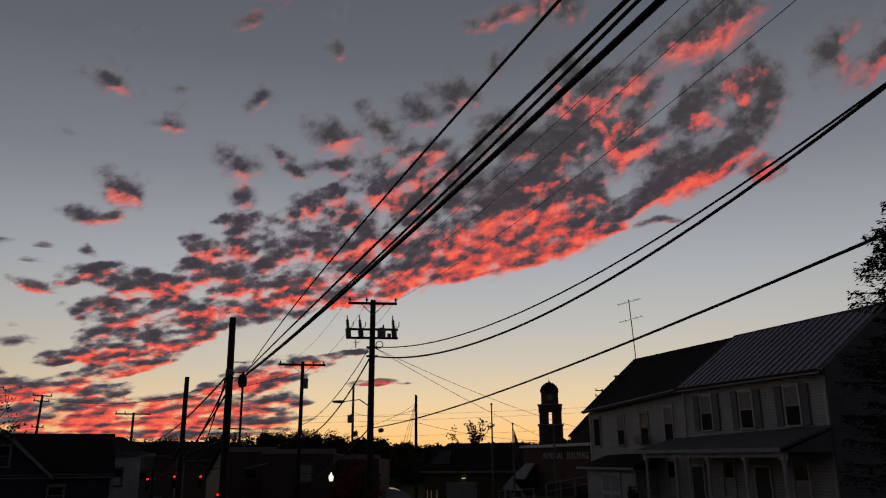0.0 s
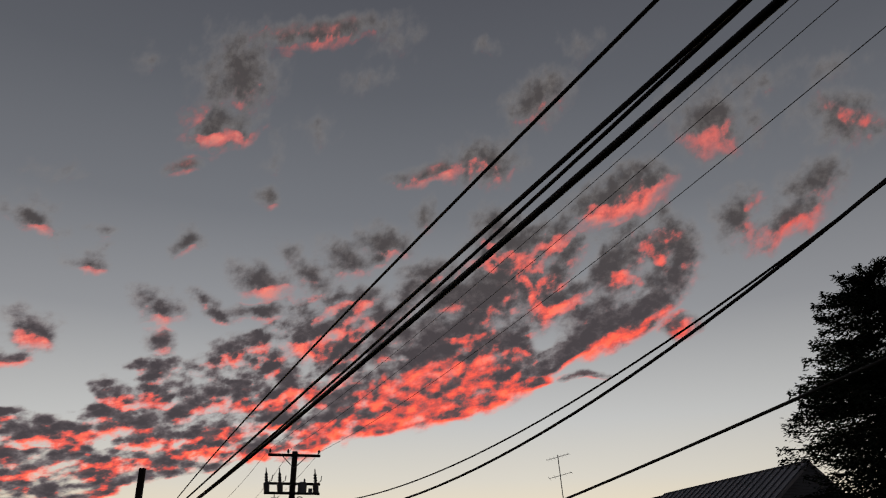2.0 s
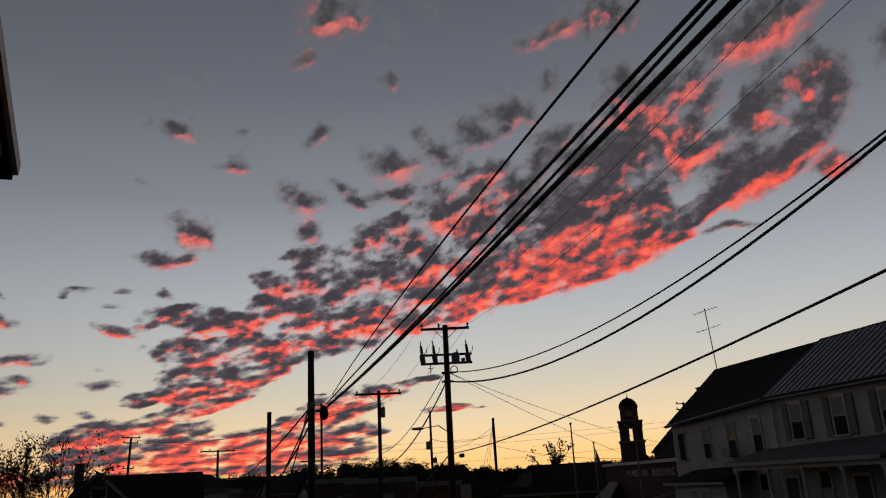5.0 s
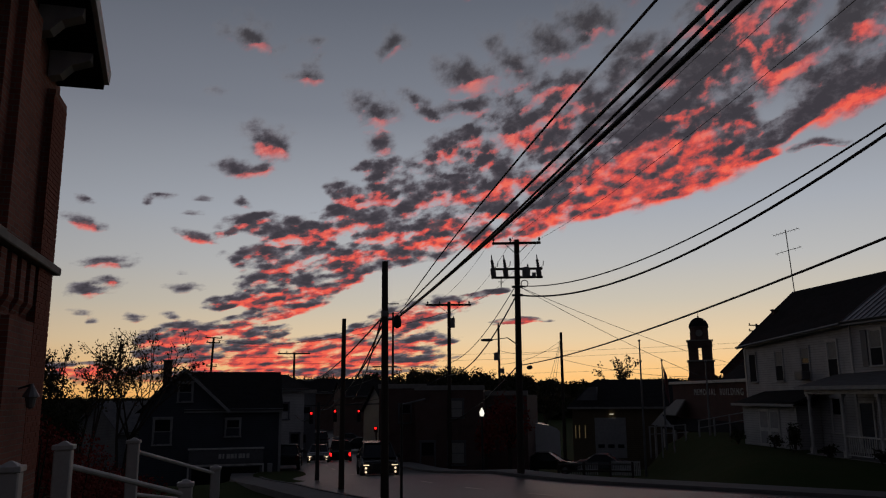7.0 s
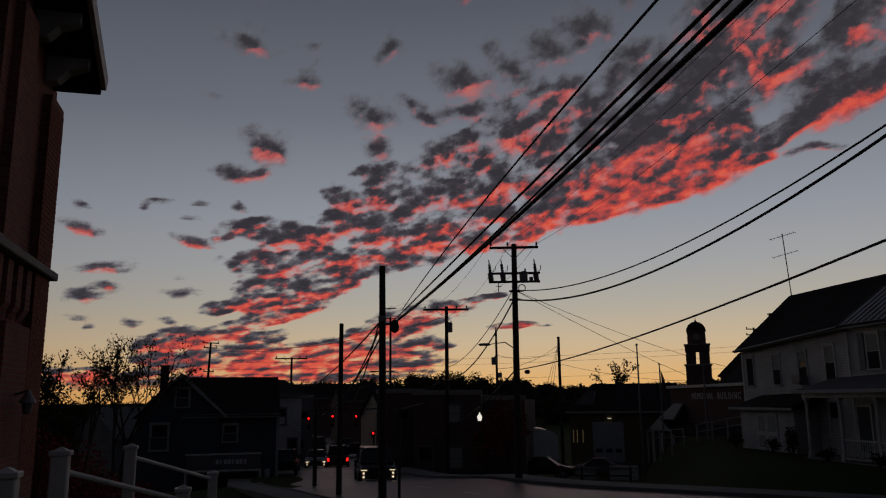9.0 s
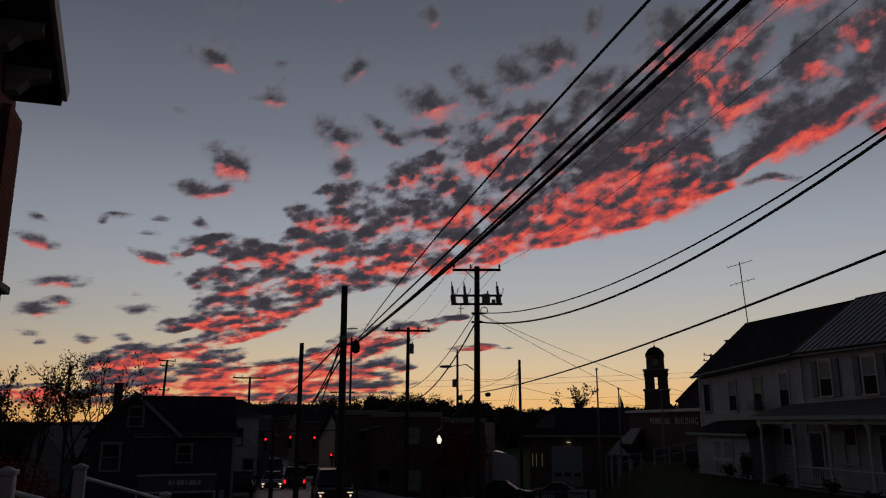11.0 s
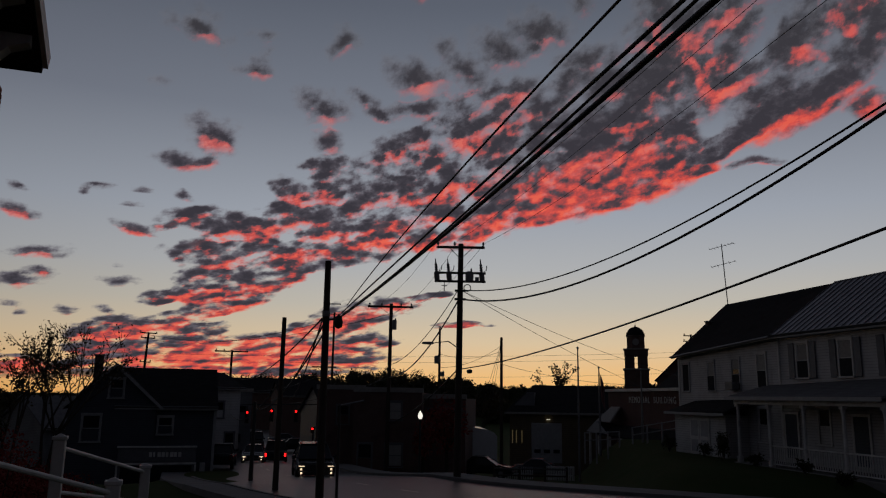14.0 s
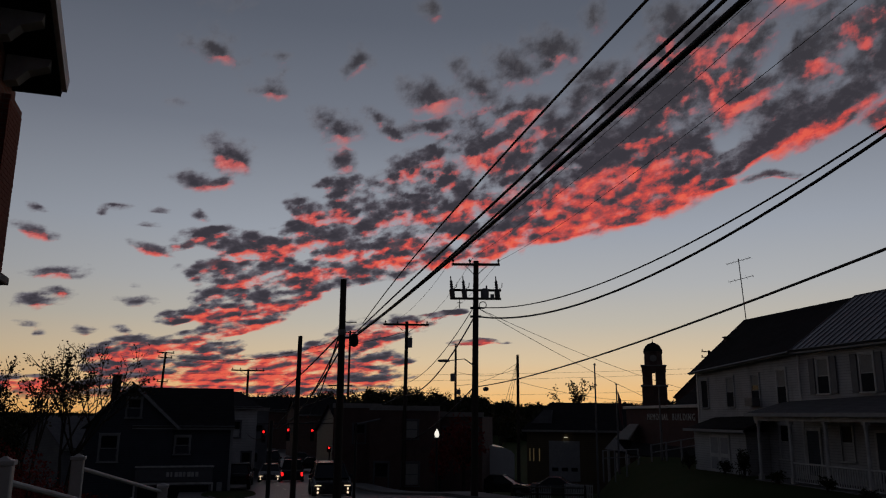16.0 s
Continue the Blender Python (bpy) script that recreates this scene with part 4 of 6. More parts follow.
def white_house():
    th = thing("house", HOUSE, "long white two-storey wooden house with shuttered windows", "house")
    # the far half, its eave sagging towards the far end
    bm = bmesh.new()
    ends = [[bm.verts.new((x, y, z)) for y, z in ((0, -1.2), (7.3, -1.2), (7.3, e), (3.66, 8.9), (0, e))] for x, e in ((0, 5.85), (10.15, 6.3))]
    bm.faces.new(ends[0])
    bm.faces.new(ends[1][::-1])
    for k in range(5):
        bm.faces.new((ends[0][k], ends[0][(k + 1) % 5], ends[1][(k + 1) % 5], ends[1][k]))
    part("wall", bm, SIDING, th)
    part("roof", slab(bmesh.new(), (-0.15, -0.36, 5.8), (10.12, -0.36, 6.36), (10.12, 3.66, 9.25), (-0.15, 3.66, 9.25), 0.1), SHINGLE, th)
    part("roof", slab(bmesh.new(), (-0.15, 3.66, 9.25), (10.12, 3.66, 9.25), (10.12, 7.66, 6.36), (-0.15, 7.66, 5.8), 0.1), SHINGLE, th)
    part("fascia", slab(bmesh.new(), (-0.15, -0.41, 5.8), (10.12, -0.41, 6.36), (10.12, -0.37, 6.36), (-0.15, -0.37, 5.8), 0.18), TRIM, th)
    part("gutter", rod(bmesh.new(), (-0.15, -0.47, 5.72), (10.12, -0.47, 6.28), 0.055, sides=6), STEEL, th)
    gable_block(th, 10.19, 19.85, 0, 7.3, 6.63, 3.66, 9.27, SIDING, TIN, end=0.12)
    # a dark barge board where the two roofs meet, and raised seams on the tin
    s = (9.27 - 6.63) / 3.66
    me = None
    for k in range(22):
        x = 10.1 + k * 0.466
        if me is None:
            ob = part("roof_seam", slab(bmesh.new(), (x, -0.36, 6.63 - s * 0.36 + 0.05), (x + 0.025, -0.36, 6.63 - s * 0.36 + 0.05), (x + 0.025, 3.66, 9.32), (x, 3.66, 9.32), 0.055), STEEL, th)
            me = ob.data
        else:
            ob = new("roof_seam", me)
            ob.parent, ob.location = th, (k * 0.466, 0, 0)
    part("ridge_cap", rod(bmesh.new(), (10.1, 3.66, 9.28), (20.0, 3.66, 9.28), 0.05, sides=6), TIN, th)
    # dark grey sheet over the white gable: its shade, put in the colour
    part("gable_wall", prism(bmesh.new(), [(-0.02, -1.2), (7.32, -1.2), (7.32, 6.55), (3.66, 9.1), (-0.02, 6.55)], 0, 19.86, 19.91), SIDE_GREY_SHADE, th, "gable wall in a grey that holds its shade")
    part("frieze_board", slab(bmesh.new(), (0.02, -0.03, 5.86), (10.14, -0.03, 6.4), (10.14, -0.004, 6.4), (0.02, -0.004, 5.86), 0.22), WHITE, th)
    part("frieze_board", box(bmesh.new(), 10.2, 19.84, -0.03, -0.004, 6.1, 6.4), WHITE, th)
    for x, w, z0, z1, bl, sc in ((0.95, 0.72, 3.62, 5.28, 0, 0.97), (3.8, 0.72, 3.64, 5.30, 0.45, 0.5), (6.33, 0.7, 3.66, 5.34, 0.3, 0.5), (8.7, 0.74, 3.76, 5.5, 0.46, 0.5)):
        sash_window(th, x, z0, z1, w, blind=bl, frame_m=SIDING if x < 8 else WHITE, screen=sc)
    for x, bl in ((12.0, 0.5), (14.95, 0.5), (17.88, 0.48)):
        win = sash_window(th, x, 4.2, 5.84, 0.8, blind=bl, screen=0.49)
        for sx in (-1, 1):
            bm = bmesh.new()
            c = x + sx * 0.78
            box(bm, c - 0.21, c + 0.21, -0.07, -0.03, 4.17, 5.9, 0.008)
            for zz in (4.2, 5.0, 5.84):
                box(bm, c - 0.2, c + 0.2, -0.085, -0.07, zz, zz + 0.04)
            part("shutter", bm, SHUTTER, win, "dark grey louvred shutter")
    # ground floor
    for x, z0, z1, w in ((8.6, 1.0, 2.7, 0.7), (13.25, 1.15, 2.75, 0.75), (17.9, 1.1, 2.75, 0.85)):
        sash_window(th, x, z0, z1, w)
    for x in (15.6, 10.9):
        door = part("door", box(bmesh.new(), x - 0.45, x + 0.45, -0.05, 0.02, 0.35, 2.45, 0.01), NAVY, th, "dark panelled front door")
        bm = bmesh.new()
        box(bm, x - 0.57, x - 0.45, -0.07, 0.03, 0.35, 2.57)
        box(bm, x + 0.45, x + 0.57, -0.07, 0.03, 0.35, 2.57)
        box(bm, x - 0.45, x + 0.45, -0.07, 0.03, 2.45, 2.57)
        part("casing", bm, WHITE, door)
        part("door_handle", rod(bmesh.new(), (x + 0.38, -0.12, 1.35), (x + 0.38, -0.05, 1.35), 0.03), STEEL, door)
    # porch on the tin-roofed half
    part("porch_floor", box(bmesh.new(), 9.7, 19.9, -2.55, -0.04, -1.1, 0.12, 0.02), CONCRETE, th)
    part("porch_roof", slab(bmesh.new(), (9.5, -2.75, 3.24), (20.0, -2.75, 3.28), (19.95, 0.0, 4.14), (8.8, 0.0, 3.86), 0.1), PORCH_ROOF, th)
    part("porch_fascia", box(bmesh.new(), 9.5, 20.0, -2.79, -2.76, 3.1, 3.27), TRIM, th)
    part("porch_beam", box(bmesh.new(), 9.8, 19.8, -2.45, -2.25, 2.9, 3.12), WHITE, th)
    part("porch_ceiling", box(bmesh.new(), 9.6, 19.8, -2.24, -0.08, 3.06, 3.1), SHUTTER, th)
    # porch end in the same grey, standing in for its shade
    part("porch_gable", prism(bmesh.new(), [(-2.5, 3.1), (-0.02, 3.1), (-0.02, 3.95)], 0, 19.84, 19.88), SIDE_GREY_SHADE, th)
    for x in (10.0, 12.5, 14.95, 17.4, 19.65):
        bm = box(bmesh.new(), x - 0.11, x + 0.11, -2.46, -2.24, 0.1, 0.4, 0.01)
        lathe(bm, [(0.09, 0.4), (0.085, 1.0), (0.105, 1.05), (0.08, 1.12), (0.075, 2.6), (0.10, 2.66), (0.10, 2.78)], 10, Matrix.Translation((x, -2.35, 0)))
        box(bm, x - 0.12, x + 0.12, -2.47, -2.23, 2.78, 2.92, 0.01)
        part("porch_post", bm, WHITE, th)
    bal = None
    for a, b in ((12.61, 14.84), (15.06, 17.29), (17.51, 19.54)):
        rail = part("porch_rail", box(bmesh.new(), a, b, -2.4, -2.3, 1.02, 1.09), WHITE, th)
        part("bottom_rail", box(bmesh.new(), a, b, -2.38, -2.32, 0.22, 0.27), WHITE, rail)
        n = int((b - a) / 0.14)
        for k in range(1, n):
            x = a + (b - a) * k / n
            if bal is None:
                ob = part("baluster", box(bmesh.new(), -0.02, 0.02, -2.37, -2.33, 0.27, 1.02), WHITE, rail)
                bal = ob.data
            else:
                ob = new("baluster", bal)
                ob.parent = rail
            ob.location.x = x
    # little enclosed entry on the far half
    part("entry_wall", box(bmesh.new(), 1.9, 7.3, -1.4, -0.04, -1.0, 2.3), SIDING, th)
    part("entry_roof", slab(bmesh.new(), (1.5, -1.85, 2.38), (7.9, -1.85, 2.5), (8.3, 0.0, 3.2), (1.9, 0.0, 3.05), 0.1), SHINGLE, th)
    part("entry_fascia", box(bmesh.new(), 1.5, 7.9, -1.91, -1.86, 2.26, 2.4), TRIM, th)
    for x in (4.2, 5.25):
        d = part("entry_door", box(bmesh.new(), x - 0.5, x + 0.5, -1.46, -1.4, 0.1, 2.1, 0.01), WHITE, th, "pale double entry door")
        part("door_panel", box(bmesh.new(), x - 0.36, x + 0.36, -1.475, -1.46, 1.1, 1.95, 0.005), TRIM, d)
        part("door_panel", box(bmesh.new(), x - 0.36, x + 0.36, -1.475, -1.46, 0.25, 0.9, 0.005), TRIM, d)
    for x in (0.08, 10.17, 19.74):
        part("corner_board", box(bmesh.new(), x - 0.08, x + 0.08, -0.035, -0.005, -1.0, 5.6), WHITE, th)
    part("downpipe", rod(bmesh.new(), (10.32, -0.1, 4.1), (10.32, -0.1, 6.2), 0.045), WHITE, th)
    ac = part("air_conditioner", box(bmesh.new(), 5.95, 6.7, -0.5, -0.08, 3.66, 4.1, 0.02), STEEL, th, "window air conditioner box")
    for k in range(6):
        part("grille_slat", box(bmesh.new(), 6.0, 6.65, -0.52, -0.503, 3.7 + k * 0.06, 3.73 + k * 0.06), SHUTTER, ac)
    ch = part("chimney", box(bmesh.new(), 0.2, 0.5, 1.9, 2.2, 7.2, 8.0, 0.02), BRICK_DARK, th)
    part("chimney_cap", box(bmesh.new(), 0.15, 0.55, 1.85, 2.25, 8.0, 8.07, 0.01), CONCRETE, ch)


white_house()


def antenna(at, tall):
    th = thing("tv_antenna", Matrix.Translation(at) @ pose(0, 0, 0, 0, -3.0, 0), "thin old rooftop television antenna with bent elements", "antenna")
    part("mast", rod(bmesh.new(), (0, 0, -0.3), (0, 0, tall), 0.032, sides=6), STEEL, th)
    for z, n, l in ((tall - 0.15, 7, 0.75), (tall - 1.35, 5, 0.65)):
        boom = part("boom", rod(bmesh.new(), (-0.75, 0.2, z - 0.14), (0.75, -0.2, z + 0.14), 0.018, sides=5), STEEL, th)
        for k in range(n):
            f = -0.7 + 1.4 * k / (n - 1)
            ll = l * (0.6 + 0.4 * abs(f))
            part("element", rod(bmesh.new(), (f - 0.08, f * -0.27 - ll, z + f * 0.19 - 0.18), (f + 0.08, f * -0.27 + ll, z + f * 0.19 + 0.18), 0.011, sides=4), STEEL, boom)


p = HOUSE @ Vector((0.1, 3.66, 9.25))
antenna(p, 4.0)


def dark_house():
    """Slate-blue house with a cross gable by the crossing."""
    m = Matrix.Translation((-21.4, 45.2, -1.9)) @ pose(0, 0, 0, 0, 0, 24)
    th = thing("house", m, "slate-blue gabled house with a shop front", "house")
    gable_block(th, -2.0, 3.6, 0.3, 8.5, 4.9, 4.4, 7.1, NAVY, SHINGLE, over=0.3, end=0.12)
    part("gable_front", prism(bmesh.new(), [(-4.6, -1.5), (0.15, -1.5), (0.15, 4.9), (-2.2, 7.0), (-4.6, 4.9)], 1, 0.0, 4.3), NAVY, th)
    for x0, z0, x1, z1 in ((-5.0, 4.62, -2.2, 7.2), (-2.2, 7.2, 0.6, 4.62)):
        part("gable_roof", slab(bmesh.new(), (x0, -0.35, z0), (x1, -0.35, z1), (x1, 4.4, z1), (x0, 4.4, z0), 0.13), SHINGLE, th)
        bm = bmesh.new()
        slab(bm, (x0, -0.4, z0), (x1, -0.4, z1), (x1, -0.36, z1), (x0, -0.36, z0), 0.16)
        part("rake_board", bm, TRIM, th)
    for x, z0, z1, w in ((-2.1, 5.2, 6.3, 0.75), (-3.3, 2.7, 4.2, 0.95), (0.75, 3.1, 4.1, 0.8)):
        sash_window(th, x, z0, z1, w, y=-0.01 if x < 0.0 else 0.29, frame_m=TRIM)
    part("corner_board", box(bmesh.new(), 3.5, 3.66, 0.2, 0.4, -1.2, 4.8), TRIM, th)
    part("trim_board", box(bmesh.new(), 0.2, 3.7, 0.1, 0.2, 4.5, 4.72), TRIM, th)
    # shop front with an unreadable board
    front = part("shop_front", box(bmesh.new(), -1.7, 2.6, -0.5, 0.28, -0.6, 2.45, 0.02), SHUTTER, th)
    part("shop_pane", box(bmesh.new(), -1.5, 2.4, -0.53, -0.505, 0.2, 1.35), PANE, front)
    sign = part("sign_board", box(bmesh.new(), -1.5, 2.4, -0.56, -0.5, 1.6, 2.3, 0.01), SHUTTER, front, "dark shop sign with pale worn lettering")
    for k, w in enumerate((0.16, 0.1, 0.2, 0.18, 0.14, 0.2, 0.15, 0.17)):
        part("letter_bar", box(bmesh.new(), 0.0 + k * 0.23, 0.0 + k * 0.23 + w, -0.57, -0.562, 1.85, 2.12), WHITE, sign)
    part("fascia_strip", box(bmesh.new(), -1.75, 2.65, -0.6, -0.56, 2.38, 2.48), WHITE, front)
    part("fascia_strip", box(bmesh.new(), -1.75, 2.65, -0.6, -0.56, 1.42, 1.53), WHITE, front)
    part("fascia_strip", box(bmesh.new(), -1.75, 2.65, -0.6, -0.56, -0.32, -0.22), WHITE, front)
    for x in (-1.75, 2.55):
        part("front_post", box(bmesh.new(), x, x + 0.1, -0.59, -0.56, -0.2, 1.4), WHITE, front)
    part("pale_post", box(bmesh.new(), 2.85, 3.15, -0.7, -0.4, -0.8, 1.5, 0.02), TRIM, th, "pale square post at the shop corner")
    ch = part("chimney", box(bmesh.new(), -3.75, -3.25, 3.4, 3.9, 5.0, 7.75, 0.02), BRICK_DARK, th)
    part("chimney_cap", box(bmesh.new(), -3.82, -3.18, 3.33, 3.97, 7.75, 7.85, 0.01), CONCRETE, ch)


dark_house()


def far_house(az, dist, w, d, eave, ridge, wall_m, roof_m, label, turn=0.0, wins=(), name="house", base=None, gable_front=False):
    p = polar(az, dist)
    z = height(p.x, p.y) if base is None else base
    th = thing(name, Matrix.Translation((p.x, p.y, z)) @ pose(0, 0, 0, 0, 0, -az + turn), label, name)
    if gable_front:
        part("wall", prism(bmesh.new(), [(-w / 2, -1), (w / 2, -1), (w / 2, eave), (0, ridge - 0.12), (-w / 2, eave)], 1, 0, d), wall_m, th)
        s = (ridge - eave) / (w / 2)
        for sx in (-1, 1):
            part("roof", slab(bmesh.new(), (sx * (w / 2 + 0.3), -0.3, eave - 0.3 * s), (0, -0.3, ridge), (0, d + 0.3, ridge), (sx * (w / 2 + 0.3), d + 0.3, eave - 0.3 * s), 0.14), roof_m, th)
    elif ridge > eave:
        gable_block(th, -w / 2, w / 2, 0, d, eave, d / 2, ridge, wall_m, roof_m)
    else:
        part("wall", box(bmesh.new(), -w / 2, w / 2, 0, d, -1.0, eave), wall_m, th)
        part("roof", box(bmesh.new(), -w / 2 + 0.2, w / 2 - 0.2, 0.2, d - 0.2, eave, eave + 0.05), roof_m, th)
        part("parapet", box(bmesh.new(), -w / 2 - 0.08, w / 2 + 0.08, -0.08, 0.18, eave, eave + 0.35), STONE, th)
    for x, z0, z1, ww, bl in wins:
        sash_window(th, x, z0, z1, ww, y=-0.01, blind=bl, frame_m=SHUTTER)
    return th


# the two-storey brick block beyond the street, with a wing
far_house(-9.2, 58.0, 5.0, 12.0, 5.9, 5.9, BRICK_DARK, SHINGLE, "dark two-storey brick block with a few windows", -6,
          ((0.5, 3.9, 5.2, 1.0, 0.9), (0.5, 0.6, 2.2, 1.2, 0.9), (-1.6, 0.2, 2.2, 1.0, 0)), "building")
far_house(-12.6, 61.0, 3.6, 10.0, 6.2, 6.2, BRICK_DARK, SHINGLE, "plain brown brick wing of the block", -6, ((0.2, 3.6, 5.0, 0.9, 0),), "building")
far_house(-5.2, 60.0, 3.4, 12.0, 5.7, 5.7, BRICK_DARK, SHINGLE, "low dark brick shop beside the block", -6, ((-0.8, 3.6, 4.9, 0.9, 0), (0.9, 3.6, 4.9, 0.9, 0)), "building")
far_house(-11.3, 82.0, 7.0, 9.0, 6.0, 8.6, SHUTTER, SHINGLE, "dark gabled house showing over the block", 20, base=-3.9)
# pale house and shops down the street
far_house(-20.6, 68.0, 2.6, 8.0, 6.2, 7.4, SIDING, SHINGLE, "pale narrow house down the street", 25, ((-0.5, 3.6, 4.9, 0.7, 0), (0.5, 0.8, 2.4, 0.8, 0)))
far_house(-19.8, 84.0, 3.2, 9.0, 6.6, 6.6, SIDE_GREY_SHADE, SHINGLE, "grey flat-roofed shop house down the street", 25, ((-0.8, 3.8, 5.2, 0.8, 0), (0.6, 3.8, 5.2, 0.8, 0), (0.0, 0.6, 2.4, 1.2, 0)), "building")
far_house(-17.5, 150.0, 16.0, 10.0, 7.0, 9.5, BRICK_DARK, SHINGLE, "dark houses closing the far street", 0)
far_house(-15.0, 120.0, 8.0, 10.0, 6.4, 8.6, BRICK_DARK, SHINGLE, "dark far house past the crossing", 10)
far_house(-30.0, 75.0, 5.5, 8.0, 3.6, 6.0, SIDE_GREY_SHADE, PORCH_ROOF, "low grey house with a pale roof behind the bare tree", 30)


far_house(14.2, 95.0, 14.0, 10.0, 9.2, 16.2, BRICK_DARK, SHINGLE, "dark gabled hall rising behind the memorial building", 0, (), "building", -3.0, True)


# garage and memorial building across the street
def fire_garage():
    p = polar(3.1, 85.0)
    th = thing("garage_building", Matrix.Translation((p.x, p.y, -3.6)) @ pose(0, 0, 0, 0, 0, -4), "low tan garage building with a dark hip roof", "building")
    part("wall", box(bmesh.new(), -5.2, 6.4, 0, 12, -1, 5.9), surface("tan_block", (0.15, 0.115, 0.07), (0.11, 0.085, 0.055), 1.0, 0.85, wave=(2, 0.2, 0.008)), th)
    bm = bmesh.new()
    v = [bm.verts.new(q) for q in ((-5.7, -0.5, 5.8), (6.9, -0.5, 5.8), (6.9, 12.5, 5.8), (-5.7, 12.5, 5.8), (-3.0, 6, 8.75), (6.0, 6, 8.75))]
    for f in ((0, 1, 5, 4), (1, 2, 5), (2, 3, 4, 5), (3, 0, 4), (3, 2, 1, 0)):
        bm.faces.new([v[i] for i in f])
    part("roof", bm, SHINGLE, th)
    part("fascia", box(bmesh.new(), -5.7, 6.9, -0.55, -0.5, 5.6, 5.82), STONE, th)
    d = part("garage_door", box(bmesh.new(), -2.9, 0.3, -0.04, 0.0, 0.6, 4.7), TRIM, th, "pale sectional garage door with a window row")
    for k in range(5):
        part("door_section", box(bmesh.new(), -2.86, 0.26, -0.07, -0.042, 0.64 + k * 0.81, 1.41 + k * 0.81, 0.01), TRIM, d)
    for k in range(3):
        part("door_window", box(bmesh.new(), -2.6 + k * 1.0, -1.95 + k * 1.0, -0.085, -0.071, 1.62, 1.98), PANE, d)
    part("wall_lamp", box(bmesh.new(), -1.3, -0.9, -0.3, -0.02, 5.03, 5.11, 0.02), glow("lamp_white", (1.0, 0.9, 0.65), 0.5), th, "small lit lamp over the door")
    for x in (-4.9, -4.5, -3.9):
        part("lit_slit", box(bmesh.new(), x - 0.04, x + 0.04, -0.03, -0.005, 2.6, 3.9), glow("slit_yellow", (1.0, 0.72, 0.3), 0.05), th, "narrow lit window slit")
    part("dormer", prism(bmesh.new(), [(-5.4, 5.9), (-2.6, 5.9), (-2.6, 7.9), (-3.4, 7.9)], 1, 1.0, 5.5), SIDE_GREY_SHADE, th)


fire_garage()


def memorial():
    a, b = polar(6.6, 80.0), polar(12.5, 62.5)
    w = (b - a).length
    turn = math.degrees(math.atan2(b.y - a.y, b.x - a.x))
    th = thing("memorial_building", Matrix.Translation((a.x, a.y, -2.6)) @ pose(0, 0, 0, 0, 0, turn), "flat-fronted red brick memorial building with raised letters", "building")
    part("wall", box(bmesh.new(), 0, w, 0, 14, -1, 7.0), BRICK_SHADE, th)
    part("coping", box(bmesh.new(), -0.3, w + 0.1, -0.25, 0.4, 7.0, 7.25, 0.02), WHITE, th)
    part("roof", prism(bmesh.new(), [(2.0, 7.1), (14, 7.1), (8.0, 11.5)], 0, 6.0, w + 12), SHINGLE, th)
    for k in range(5):
        sash_window(th, 3.0 + k * 3.6, 1.2, 3.0, 1.1, y=-0.01, frame_m=STONE)
    cu = bpy.data.curves.new("letters", "FONT")
    cu.body, cu.size, cu.extrude, cu.space_character = "MEMORIAL  BUILDING", 0.78, 0.02, 1.35
    tmp = bpy.data.objects.new("tmp", cu)
    me = bpy.data.meshes.new_from_object(tmp)
    bpy.data.objects.remove(tmp)
    bpy.data.curves.remove(cu)
    me.materials.append(WHITE)
    ob = new("letters", me)
    ob.parent = th
    ob.matrix_basis = pose(5.6, -0.05, 6.0, 90, 0, 0)
    tagged(ob, "raised white capital letters")
    # entrance canopy with a pale gable
    bm = slab(bmesh.new(), (1.0, -1.6, 3.0), (17.0, -1.6, 3.0), (17.0, -0.1, 3.9), (1.0, -0.1, 3.9), 0.12)
    part("canopy_roof", bm, SHINGLE, th)
    part("canopy_gable", prism(bmesh.new(), [(-2.2, 3.1), (3.6, 3.1), (0.7, 4.2)], 1, -1.6, -1.42), TRIM, th, "pale gable end of the canopy")
    part("canopy_ridge_roof", prism(bmesh.new(), [(-2.4, 3.05), (3.8, 3.05), (0.7, 4.32)], 1, -1.415, -0.15), SHINGLE, th)
    for x in (-1.9, 3.3):
        part("canopy_post", box(bmesh.new(), x - 0.1, x + 0.1, -1.4, -1.2, -0.4, 3.05), WHITE, th)
    part("canopy_hood", slab(bmesh.new(), (0.4, -1.5, 4.2), (4.4, -1.5, 4.2), (3.9, -0.3, 5.6), (1.6, -0.3, 5.6), 0.12), STONE, th, "pale sloping hood roof")
    for k in range(6):
        part("canopy_post", box(bmesh.new(), 0.9 + k * 3.0, 1.1 + k * 3.0, -1.5, -1.3, -0.4, 3.05), WHITE, th)


memorial()


